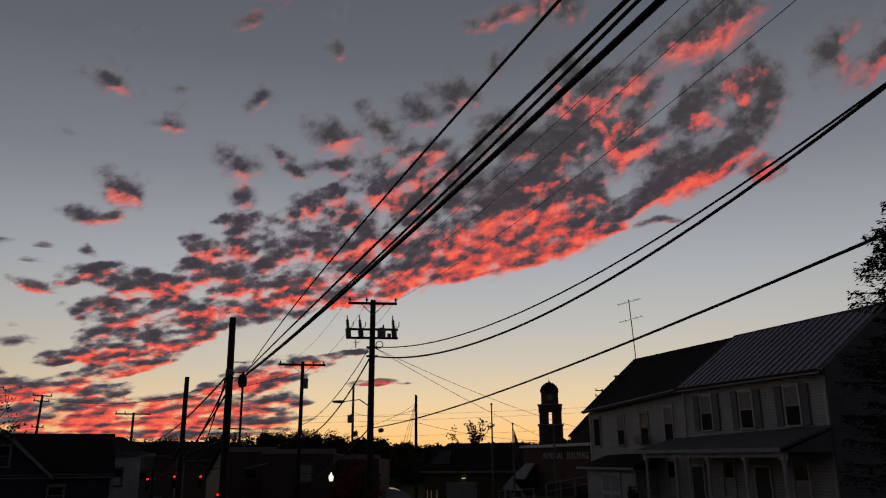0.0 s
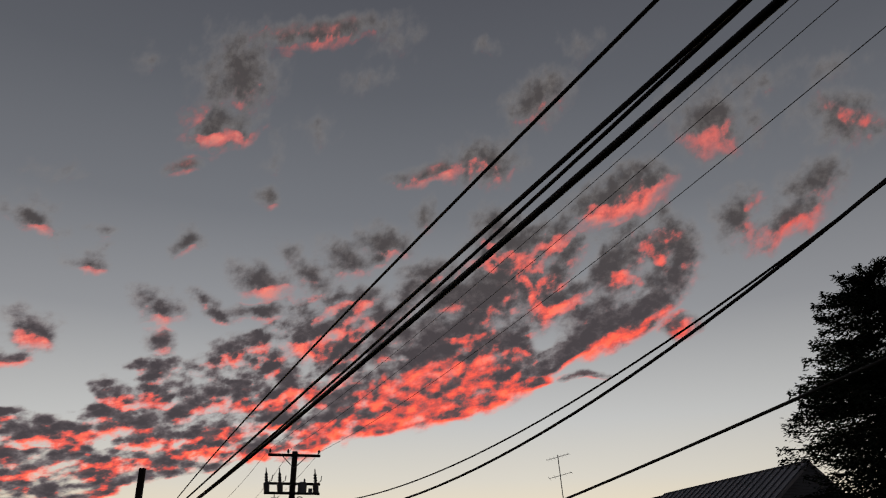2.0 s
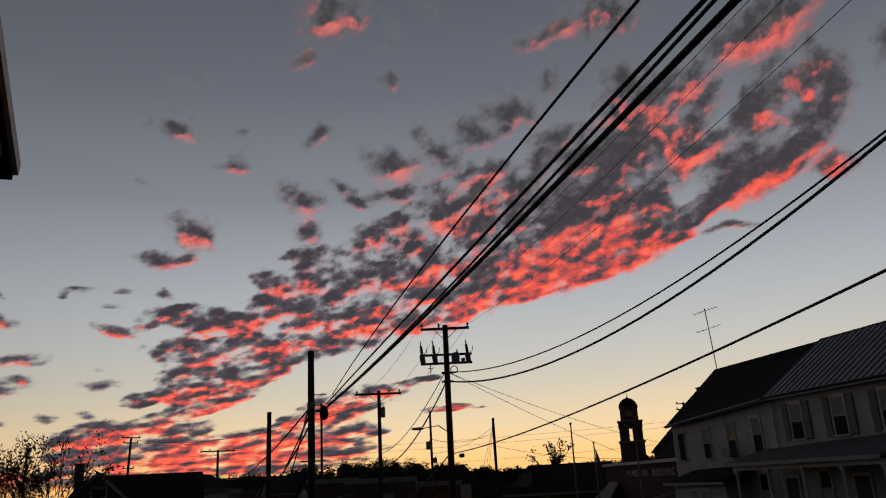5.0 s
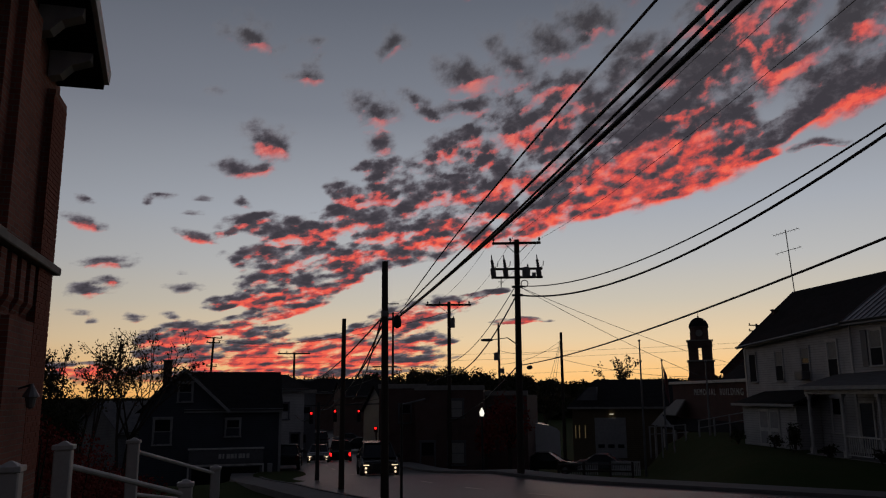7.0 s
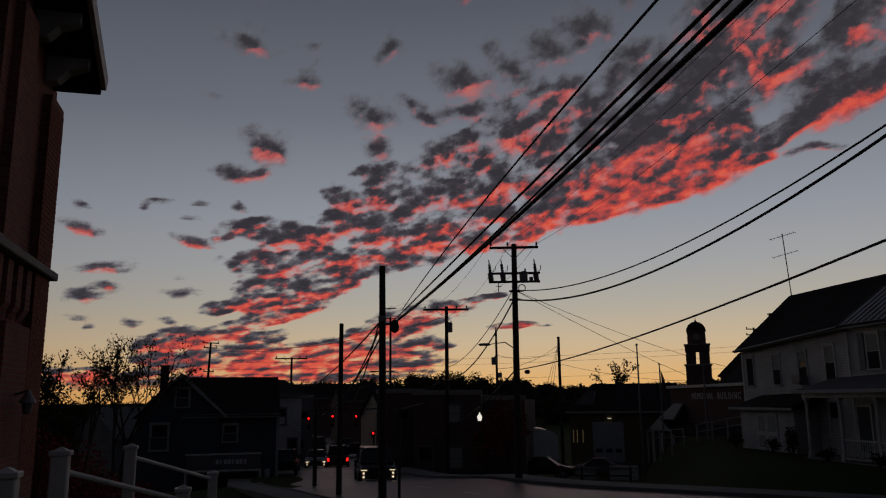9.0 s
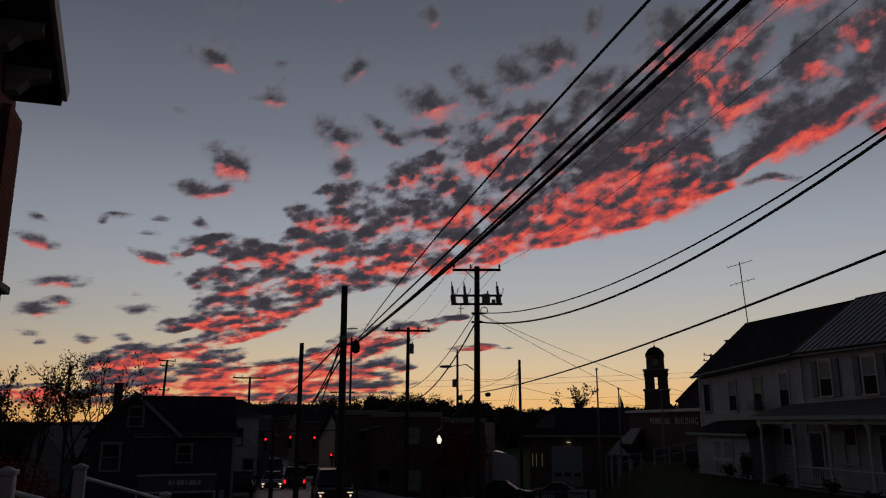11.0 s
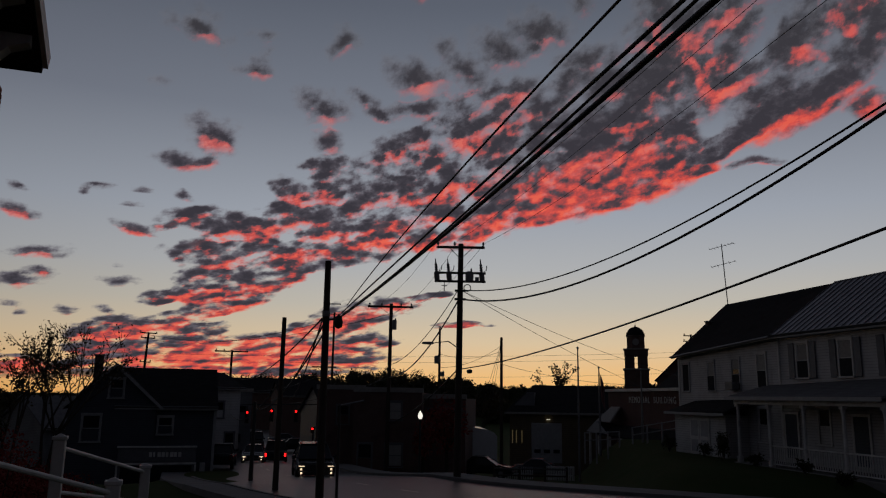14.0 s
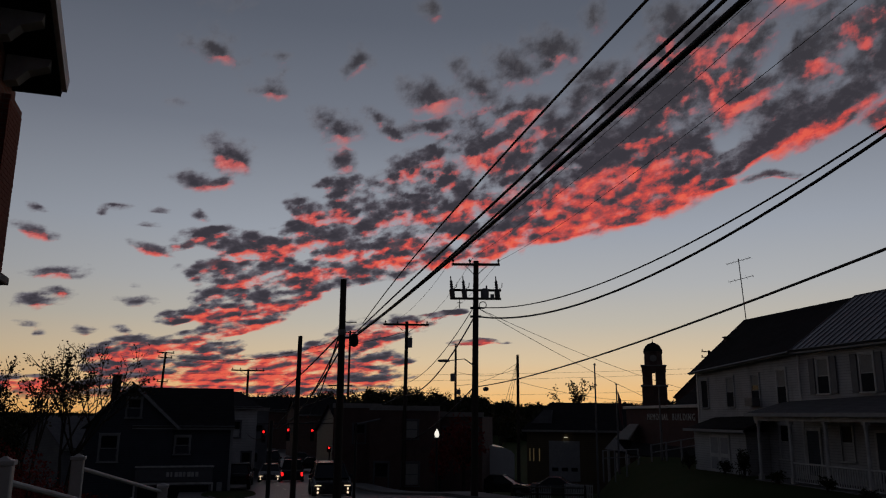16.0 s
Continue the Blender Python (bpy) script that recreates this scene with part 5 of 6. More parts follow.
def clock_tower():
    p = polar(8.6, 150.0)
    th = thing("clock_tower", Matrix.Translation((p.x, p.y, -0.5)) @ pose(0, 0, 0, 0, 0, -8), "dark brick clock tower with a domed belfry", "tower")
    part("shaft", box(bmesh.new(), -2.2, 2.2, -2.2, 2.2, -4, 9.6), BRICK_DARK, th)
    part("string_course", box(bmesh.new(), -2.4, 2.4, -2.4, 2.4, 9.6, 9.9, 0.03), STONE, th)
    for sx in (-1, 1):
        for sy in (-1, 1):
            part("belfry_pier", box(bmesh.new(), min(sx * 0.3, sx * 2.05), max(sx * 0.3, sx * 2.05), min(sy * 0.3, sy * 2.05), max(sy * 0.3, sy * 2.05), 9.9, 12.2), BRICK_DARK, th)
    part("belfry_top", box(bmesh.new(), -2.15, 2.15, -2.15, 2.15, 12.2, 13.3, 0.03), BRICK_DARK, th)
    part("cornice", box(bmesh.new(), -2.3, 2.3, -2.3, 2.3, 13.3, 13.5, 0.03), STONE, th)
    part("drum", lathe(bmesh.new(), [(1.75, 13.5), (1.72, 15.7), (1.85, 15.8), (1.85, 16.0)], 8, pose(0, 0, 0, 0, 0, 22.5)), BRICK_DARK, th)
    part("dome", lathe(bmesh.new(), [(1.75, 16.0), (1.65, 16.5), (1.3, 17.1), (0.8, 17.5), (0.25, 17.7)], 14), SHINGLE, th)
    fin = part("finial", lathe(bmesh.new(), [(0.14, 17.7), (0.16, 17.85), (0.05, 18.0), (0.03, 18.6)], 8), IRON, th)
    part("clock_face", lathe(bmesh.new(), [(0.62, 0), (0.62, 0.1)], 20, Matrix.Translation((0, -1.62, 14.75)) @ pose(0, 0, 0, 90, 0, 0)), STONE, th, "round pale clock face")


clock_tower()


# ---------------------------------------------------------------- brick hall beside the camera, and its hand rails
def brick_hall():
    """Local x runs along the front towards the viewer's side, y into the building."""
    m = Matrix(((0.406, -0.914, 0, -7.75), (-0.914, -0.406, 0, 10.44), (0, 0, 1, 0), (0, 0, 0, 1)))
    th = thing("brick_hall", m, "tall red brick hall with a bracketed gable cornice", "building")
    slope = 0.46
    # front wall with openings left for window and door
    W, top = 15.0, 8.4
    peak = top + slope * W / 2
    def wall(x0, x1, z0, z1):
        part("wall", box(bmesh.new(), x0, x1, 0.12, 0.5, z0, z1), BRICK, th)
    wall(0, 2.75, 0.5, 8.2)
    wall(2.75, 4.3, 4.7, 5.6)
    wall(4.3, 10.7, 0.5, 8.2)
    wall(10.7, 12.25, 0.5, 5.6)
    wall(12.25, W, 0.5, 8.2)
    part("gable_wall", prism(bmesh.new(), [(0, 8.2), (2.75, 8.2), (2.75, 9.3), (4.3, 9.3), (4.3, 8.2), (10.7, 8.2), (10.7, 9.3), (12.25, 9.3), (12.25, 8.2), (W, 8.2), (W, top), (W / 2, peak), (0, top)], 1, 0.12, 0.5), BRICK, th)
    part("side_wall", box(bmesh.new(), 0.0, 0.4, 0.52, 16, 0.0, 8.2), BRICK, th)
    part("side_wall", box(bmesh.new(), W - 0.4, W, 0.52, 16, 0.0, 8.2), BRICK, th)
    part("back_wall", prism(bmesh.new(), [(0.42, 0), (W - 0.42, 0), (W - 0.42, 8.2), (W / 2, peak - 0.2), (0.42, 8.2)], 1, 15.6, 16), BRICK, th)
    for a, b, c in ((0.15, top + 0.08, 1), (W - 0.15, top + 0.08, -1)):
        part("roof", slab(bmesh.new(), (a, -0.55, b), (W / 2, -0.55, peak + 0.02), (W / 2, 16.4, peak + 0.02), (a, 16.4, b), 0.14), SHINGLE, th)
    # corner pier, panel strips
    for x0, x1 in ((1.75, 2.45), (4.6, 5.2), (W - 0.75, W)):
        part("pier", box(bmesh.new(), x0, x1, 0.0, 0.12, 5.6, 7.9 + slope * x0 if x0 < 7 else 7.9), BRICK, th)
    part("pier", box(bmesh.new(), 0.0, 0.75, 0.0, 0.12, 0.5, 8.1), BRICK, th)
    part("pier", box(bmesh.new(), 0.751, 2.0, 0.0, 0.12, 0.5, 4.62), BRICK, th)
    # belt course over a corbel table
    part("belt_course", box(bmesh.new(), -0.1, W + 0.1, -0.1, 0.12, 5.42, 5.54, 0.015), STONE, th)
    for k in range(28):
        part("corbel", prism(bmesh.new(), [(0.02, 5.4), (0.12, 5.4), (0.12, 4.68), (0.09, 4.72), (0.02, 4.85)], 0, 0.9 + k * 0.46, 1.14 + k * 0.46), BRICK, th)
    # bracketed raking cornice
    for sx, x0 in ((1, 0.0), (-1, W)):
        z = lambda x: top + slope * abs(x - x0)
        bm = bmesh.new()
        slab(bm, (x0 + sx * 0.2, -0.56, z(x0) + 0.12), (W / 2, -0.56, peak + 0.14), (W / 2, 0.1, peak + 0.14), (x0 + sx * 0.2, 0.1, z(x0) + 0.12), 0.12)
        part("cornice_soffit", bm, SHUTTER, th, "dark boarded cornice soffit")
        bm = bmesh.new()
        slab(bm, (x0 + sx * 0.17, -0.64, z(x0) + 0.24), (W / 2, -0.64, peak + 0.25), (W / 2, -0.57, peak + 0.25), (x0 + sx * 0.17, -0.57, z(x0) + 0.24), 0.26)
        part("cornice_fascia", bm, WHITE, th, "weathered pale cornice edge")
        for k in range(9):
            x = x0 + sx * (0.75 + 0.75 * k)
            part("bracket", prism(bmesh.new(), [(-0.5, z(x) - 0.06), (0.1, z(x) - 0.06), (0.1, z(x) - 0.5), (-0.06, z(x) - 0.46), (-0.2, z(x) - 0.3), (-0.46, z(x) - 0.2)], 0, x - 0.12, x + 0.12), TRIM, th, "grey carved cornice bracket")
    # tall windows
    for c in (3.52, 11.47):
        bm = bmesh.new()
        for x in (c - 0.77, c - 0.26, c + 0.2, c + 0.69):
            box(bm, x, x + 0.08, 0.26, 0.36, 5.6, 9.3)
        for z in (5.6, 6.5, 7.4, 8.3, 9.22):
            for x in (c - 0.69, c - 0.18, c + 0.28):
                box(bm, x, x + 0.43 if x < c else x + 0.41, 0.27, 0.35, z, z + 0.07)
        win = part("window", bm, STEEL, th, "tall window with painted glazing bars")
        part("pane", box(bmesh.new(), c - 0.77, c + 0.77, 0.375, 0.385, 5.6, 9.3), PANE, win)
        part("window_sill", box(bmesh.new(), c - 0.95, c + 0.95, -0.04, 0.3, 5.545, 5.6, 0.01), STONE, win)
    # arched doorway
    c, r = 3.35, 1.05
    arch = [(c - r, 2.0), (c - r, 3.45)] + [(c - r * math.cos(math.pi * k / 12), 3.45 + r * math.sin(math.pi * k / 12)) for k in range(1, 12)] + [(c + r, 3.45), (c + r, 2.0)]
    door = part("door", prism(bmesh.new(), arch, 1, 0.30, 0.36), NAVY, th, "dark arched double door")
    bm = bmesh.new()
    for k in range(12):
        a0, a1 = math.pi * k / 12, math.pi * (k + 1) / 12
        q = [(c - rr * math.cos(a), 3.45 + rr * math.sin(a)) for rr, a in ((r, a0), (r + 0.09, a0), (r + 0.09, a1), (r, a1))]
        prism(bm, q, 1, 0.02, 0.3)
    for sx in (-1, 1):
        box(bm, min(c + sx * r, c + sx * (r + 0.09)), max(c + sx * r, c + sx * (r + 0.09)), 0.02, 0.3, 2.0, 3.45)
    part("arch_trim", bm, WHITE, door, "white painted arch trim")
    part("door_wall", prism(bmesh.new(), [(2.75, 4.7), (2.75, 4.2), (3.0, 4.6)], 1, 0.13, 0.2), BRICK, th)
    # wall lantern
    bm = lathe(bmesh.new(), [(0.02, 0.2), (0.03, 0.17), (0.10, 0.05), (0.105, 0.03), (0.07, 0.02), (0.05, -0.1), (0.02, -0.12)], 10, Matrix.Translation((1.3, -0.16, 3.58)))
    lan = part("wall_lantern", bm, STEEL, th, "bell-shaped grey wall lantern, unlit")
    part("bracket_arm", rod(bmesh.new(), (1.3, -0.16, 3.77), (1.3, 0.05, 3.7), 0.015), IRON, lan)


brick_hall()


def rail_post(p, tall, w=0.1):
    z = height(p[0], p[1]) - 0.1
    th = thing("rail_post", Matrix.Translation((p[0], p[1], z)) @ pose(0, 0, 0, 0, 0, 25), "white painted square hand rail post", "post", "white rail posts")
    h = p[2] - z
    part("shaft", box(bmesh.new(), -w / 2, w / 2, -w / 2, w / 2, 0, h - 0.05, 0.008), WHITE, th)
    bm = bmesh.new()
    box(bm, -w / 2 - 0.012, w / 2 + 0.012, -w / 2 - 0.012, w / 2 + 0.012, h - 0.05, h - 0.015, 0.005)
    lathe(bm, [(w * 0.6, h - 0.015), (w * 0.3, h + 0.0), (0.01, h + 0.01)], 4, pose(0, 0, 0, 0, 0, 45))
    part("cap", bm, WHITE, th)


def posts_and_rails():
    A = [polar(-38.0, 5.0, 3.25), polar(-35.03, 6.2, 3.29), polar(-27.4, 7.2, 2.9)]
    B = [polar(-30.85, 8.8, 3.18), polar(-25.5, 10.2, 2.77)]
    for p in A + B:
        rail_post(p, 1.0, 0.115)
    for a, b, lift in ((A[1], A[2], 0.15), (B[0], B[1], 0.12), (A[1], A[2], 0.6), (B[0], B[1], 0.55), (polar(-46, 4.6, 2.95), A[0], 0.12)):
        bm = rod(bmesh.new(), a - Vector((0, 0, lift)), b - Vector((0, 0, lift * 0.8)), 0.021, sides=8)
        tagged(part("hand_rail", bm, WHITE), "white round pipe hand rail between posts", "hand rail", "white hand rails")


posts_and_rails()


# ---------------------------------------------------------------- trees and shrubs
def leaf_mesh(name, quads, material, parent=None, label="", kind=""):
    """One mesh of many loose small leaves, each four corners."""
    me = bpy.data.meshes.new(name)
    co = [tuple(p) for q in quads for p in q]
    me.from_pydata(co, [], [tuple(range(4 * i, 4 * i + 4)) for i in range(len(quads))])
    me.materials.append(material)
    ob = new(name, me)
    if parent is not None:
        ob.parent = parent
    return tagged(ob, label, kind=kind)


def leaf(rnd, p, l, w, way=None):
    a = Vector(way) if way is not None else Vector((rnd.gauss(0, 1), rnd.gauss(0, 1), rnd.gauss(0, 1)))
    a = a.normalized() if a.length > 1e-6 else Vector((1, 0, 0))
    b = a.cross(Vector((rnd.gauss(0, 1), rnd.gauss(0, 1), rnd.gauss(0, 1))))
    b = b.normalized() * w / 2 if b.length > 1e-6 else Vector((0, 0, w / 2))
    p = Vector(p)
    m = p + a * l * 0.45
    return (p, m + b, p + a * l, m - b)


def clump(rnd, quads, c, r, n, size):
    """Leaves scattered through an uneven heap round c."""
    for _ in range(n):
        d = Vector((rnd.gauss(0, 1), rnd.gauss(0, 1), rnd.gauss(0, 1))).normalized() * (rnd.random() ** 0.45)
        quads.append(leaf(rnd, (c[0] + d.x * r[0], c[1] + d.y * r[1], c[2] + d.z * r[2]), size * rnd.uniform(0.6, 1.4), size * rnd.uniform(0.4, 0.8)))


def spruce(az, dist, top, label):
    rnd = random.Random(11)
    p = polar(az, dist)
    z0 = height(p.x, p.y) - 0.1
    th = thing("spruce_tree", Matrix.Translation((p.x, p.y, z0)), label, "tree")
    H = top - z0
    part("trunk", lathe(bmesh.new(), [(0.3 * (1 - k / 9) + 0.02, H * k / 9) for k in range(10)], 10), BARK, th)
    quads, bm = [], bmesh.new()
    z = 1.0
    while z < H - 0.15:
        f = 1 - z / H
        reach = min(0.45 + 4.9 * f ** 0.45, 4.1)
        for k in range(13 if f > 0.15 else 9):
            a = rnd.uniform(0, 2 * math.pi)
            r = reach * rnd.choice((0.68, 0.76, 0.82, 0.88, 1.0)) * rnd.uniform(0.9, 1.04)
            lift = rnd.uniform(-0.05, 0.10)
            pts = []
            for s in range(9):
                t = s / 8
                pts.append(Vector((math.cos(a) * r * t, math.sin(a) * r * t, z + r * (lift * t - 0.30 * t * t + 0.24 * t ** 3.5))))
            for s in range(0, 8, 2):
                rod(bm, pts[s], pts[s + 2], 0.03 * (1 - s / 9) + 0.006, sides=3)
            side = Vector((-math.sin(a), math.cos(a), 0))
            for s in range(2, 9):
                t = s / 8
                for j in range(60):
                    q = pts[s - 1].lerp(pts[s], rnd.random())
                    spread = (1 - 0.75 * t) * 0.5 + 0.14
                    off = side * rnd.uniform(-1, 1) * spread * r * 0.35
                    hang = Vector((0, 0, -abs(rnd.gauss(0, 0.3 - 0.17 * t)) + 0.08))
                    way = Vector((math.cos(a), math.sin(a), rnd.uniform(-1.1, 0.6))) + side * rnd.uniform(-0.9, 0.9)
                    quads.append(leaf(rnd, q + off + hang, rnd.uniform(0.08, 0.17), rnd.uniform(0.028, 0.05), way))
        z += rnd.uniform(0.24, 0.36)
    tagged(part("limb", bm, BARK, th), kind="stuff")
    leaf_mesh("crown", quads, NEEDLE, th, kind="stuff")


def grow(rnd, bm, quads, p, way, length, r, depth, leaves, size):
    q = p + way * length
    rod(bm, p, q, r, r * 0.7, sides=5 if depth > 2 else 3)
    if depth <= 2:
        for _ in range(leaves):
            c = p.lerp(q, rnd.random())
            quads.append(leaf(rnd, c + Vector((rnd.gauss(0, 0.12), rnd.gauss(0, 0.12), rnd.gauss(0, 0.1))), size * rnd.uniform(0.6, 1.4), size * 0.7))
    if depth == 0:
        return
    for _ in range(rnd.choice((2, 3, 3)) if depth > 1 else 3):
        w = (way + Vector((rnd.gauss(0, 0.32), rnd.gauss(0, 0.32), rnd.gauss(0.06, 0.2)))).normalized()
        grow(rnd, bm, quads, q, w, length * rnd.uniform(0.62, 0.85), r * 0.62, depth - 1, leaves, size)


def bare_tree(at, stems, tall, depth, leaves, size, seed, label, material=None, name="tree", spread=0.2, thick=0.07):
    rnd = random.Random(seed)
    th = thing(name, Matrix.Translation(at), label, "tree")
    quads = []
    for k in range(stems):
        bm = bmesh.new()
        a = 2 * math.pi * (k + rnd.random()) / stems
        way = Vector((math.cos(a) * spread, math.sin(a) * spread, 1)).normalized()
        grow(rnd, bm, quads, Vector((math.cos(a) * 0.1, math.sin(a) * 0.1, -0.1)), way, tall * 0.31, thick, depth, leaves, size)
        part("trunk", bm, BARK, th)
    leaf_mesh("crown", quads, material or LEAF, th, kind="stuff")


spruce(37.2, 24.0, 12.7, "tall dark ragged spruce beside the tin-roofed house")
q = polar(-33.9, 40.0)
bare_tree((q.x, q.y, -0.9), 3, 7.9, 4, 6, 0.15, 5, "thin many-stemmed tree losing its autumn leaves", spread=0.13, thick=0.09)
q = polar(-31.7, 42.0)
bare_tree((q.x, q.y, -0.9), 3, 8.3, 4, 5, 0.14, 8, "nearly bare many-stemmed tree at dusk", spread=0.15, thick=0.09)
q = polar(2.95, 118.0)
bare_tree((q.x, q.y, -3.0), 1, 11.5, 5, 3, 0.34, 21, "small half-bare tree behind the garage", thick=0.16)
q = polar(-2.55, 118.0)
bare_tree((q.x, q.y, -3.6), 1, 9.0, 4, 4, 0.4, 23, "small dark tree behind the street", thick=0.14)
q = polar(5.6, 130.0)
bare_tree((q.x, q.y, -3.0), 1, 8.8, 5, 5, 0.4, 27, "far round tree over the roofs", thick=0.16)


def leafy_tree(az, dist, tall, wide, material, label, seed, n=1400, size=0.22, name="tree"):
    rnd = random.Random(seed)
    p = polar(az, dist)
    th = thing(name, Matrix.Translation((p.x, p.y, height(p.x, p.y) - 0.1)), label, "tree")
    bm, quads = bmesh.new(), []
    rod(bm, (0, 0, 0), (0, 0, tall * 0.5), 0.14, 0.09, 8)
    part("trunk", bm, BARK, th)
    for k in range(9):
        a = rnd.uniform(0, 2 * math.pi)
        r = wide * rnd.uniform(0.15, 0.6)
        c = (math.cos(a) * r, math.sin(a) * r, tall * rnd.uniform(0.4, 0.85))
        part("limb", rod(bmesh.new(), (0, 0, tall * 0.32), c, 0.06, 0.02, 5), BARK, th)
        clump(rnd, quads, c, (wide * 0.42, wide * 0.42, tall * 0.18), n // 9, size)
    leaf_mesh("crown", quads, material, th, kind="stuff")


leafy_tree(-4.9, 52.0, 5.4, 1.8, LEAF_RED, "small maple with dark red autumn leaves", 3)
leafy_tree(-6.6, 54.0, 4.2, 1.3, LEAF_RED, "small dark red maple by the brick block", 4, 900)
leafy_tree(-36.6, 34.0, 5.6, 2.2, LEAF_WOOD, "dark leafy tree behind the brick hall", 6, 4200, 0.12)
leafy_tree(-35.0, 36.0, 3.6, 1.6, LEAF_WOOD, "dark round tree beside the bare trees", 7, 3200, 0.13)


def shrub(az, dist, tall, wide, material, label, seed, n=420, size=0.16):
    rnd = random.Random(seed)
    p = polar(az, dist)
    th = thing("shrub", Matrix.Translation((p.x, p.y, height(p.x, p.y) - 0.08)), label, "shrub", "garden shrubs")
    bm, quads = bmesh.new(), []
    for k in range(5):
        a = rnd.uniform(0, 6.28)
        rod(bm, (0, 0, 0), (math.cos(a) * wide * 0.5, math.sin(a) * wide * 0.5, tall * 0.7), 0.025, 0.01, 4)
    part("stem", bm, BARK, th)
    for k in range(6):
        a, r = rnd.uniform(0, 6.28), wide * rnd.uniform(0.1, 0.55)
        clump(rnd, quads, (math.cos(a) * r, math.sin(a) * r, tall * rnd.uniform(0.3, 0.75)), (wide * 0.45, wide * 0.45, tall * 0.28), n // 6, size)
    leaf_mesh("foliage", quads, material, th, kind="stuff")


for k, (az, d, h_, w) in enumerate(((-34.0, 19.0, 2.2, 1.5), (-31.8, 20.5, 1.8, 1.4), (-29.9, 22.0, 1.2, 1.1), (-33.0, 24.0, 2.4, 1.6), (-31.0, 27.0, 1.7, 1.4), (-35.6, 22.0, 2.6, 1.6), (-36.5, 17.0, 2.3, 1.2))):
    shrub(az, d, h_, w, LEAF_RED, "dense dark red hedge shrub behind the rails", 40 + k, 1700, 0.085)
for k, (x, y, h_, w) in enumerate(((8.3, -2.2, 1.5, 0.5), (9.4, -3.0, 1.7, 0.5), (2.6, -2.2, 1.1, 0.5), (6.6, -2.3, 1.0, 0.5), (12.5, -3.2, 0.6, 0.4), (18.5, -3.4, 0.7, 0.5), (16.2, -3.4, 0.6, 0.4))):
    q = HOUSE @ Vector((x, y, 0))
    shrub(math.degrees(math.atan2(q.x, q.y)), math.hypot(q.x, q.y), h_, w, LEAF_WOOD, "small dark shrub before the white house", 60 + k, 300, 0.13)


def woods():
    """The wooded skyline."""
    rnd = random.Random(2)
    quads = []
    for k in range(1300):
        az, d = rnd.uniform(-58, 62), rnd.uniform(215, 400)
        p = polar(az, d)
        g = height(p.x, p.y)
        # the ridge stands higher to the left of the crossing's far street
        lift = 1.0 + 0.85 * math.exp(-((az + 12) / 6.5) ** 2) - 0.25 * ease(az, -6, 4) - 0.1 * ease(-az, 24, 29)
        t = rnd.uniform(4.8, 6.6) * lift * (0.75 if d < 260 else 1)
        w = rnd.uniform(2.2, 4.2)
        for j in range(5):
            a, r = rnd.uniform(0, 6.28), w * rnd.uniform(0, 0.6)
            clump(rnd, quads, (p.x + math.cos(a) * r, p.y + math.sin(a) * r, g + t * rnd.uniform(0.1, 0.5)), (w * 0.6, w * 0.6, t * 0.25), 9, 2.6)
            clump(rnd, quads, (p.x + math.cos(a) * r, p.y + math.sin(a) * r, g + t * rnd.uniform(0.45, 0.85)), (w * 0.5, w * 0.5, t * 0.2), 16, 1.1)
        for j in range(4):
            clump(rnd, quads, (p.x + rnd.gauss(0, w * 0.3), p.y, g + t * rnd.uniform(0.75, 1.05)), (w * 0.32, w * 0.32, t * 0.1), 9, 0.5)
    tagged(leaf_mesh("woods", quads, LEAF_WOOD), "dark wooded hills along the horizon", "woods", kind="stuff")


woods()


# ---------------------------------------------------------------- signals, lamps, cars, fences
RED_LIGHT = glow("signal_red", (1.0, 0.012, 0.012), 2.6)
TAIL = glow("tail_light", (1.0, 0.015, 0.015), 1.8)
HEAD = glow("head_light", (1.0, 0.74, 0.48), 1.1)
LANTERN = glow("lantern_globe", (1.0, 0.94, 0.80), 1.1)
CAR_DARK = surface("car_paint_dark", (0.03, 0.032, 0.036), (0.026, 0.027, 0.03), 2.0, 0.22, 0.3, bump=0.0)
CAR_RED = surface("car_paint_maroon", (0.10, 0.015, 0.015), (0.08, 0.012, 0.012), 2.0, 0.22, 0.3, bump=0.0)
CAR_GREY = surface("car_paint_grey", (0.16, 0.16, 0.17), (0.13, 0.13, 0.14), 2.0, 0.22, 0.4, bump=0.0)
CAR_WHITE = surface("car_paint_white", (0.62, 0.62, 0.63), (0.55, 0.55, 0.56), 2.0, 0.25, 0.0, bump=0.0)
TYRE = surface("tyre_rubber", (0.02, 0.02, 0.02), (0.014, 0.014, 0.014), 9.0, 0.85)


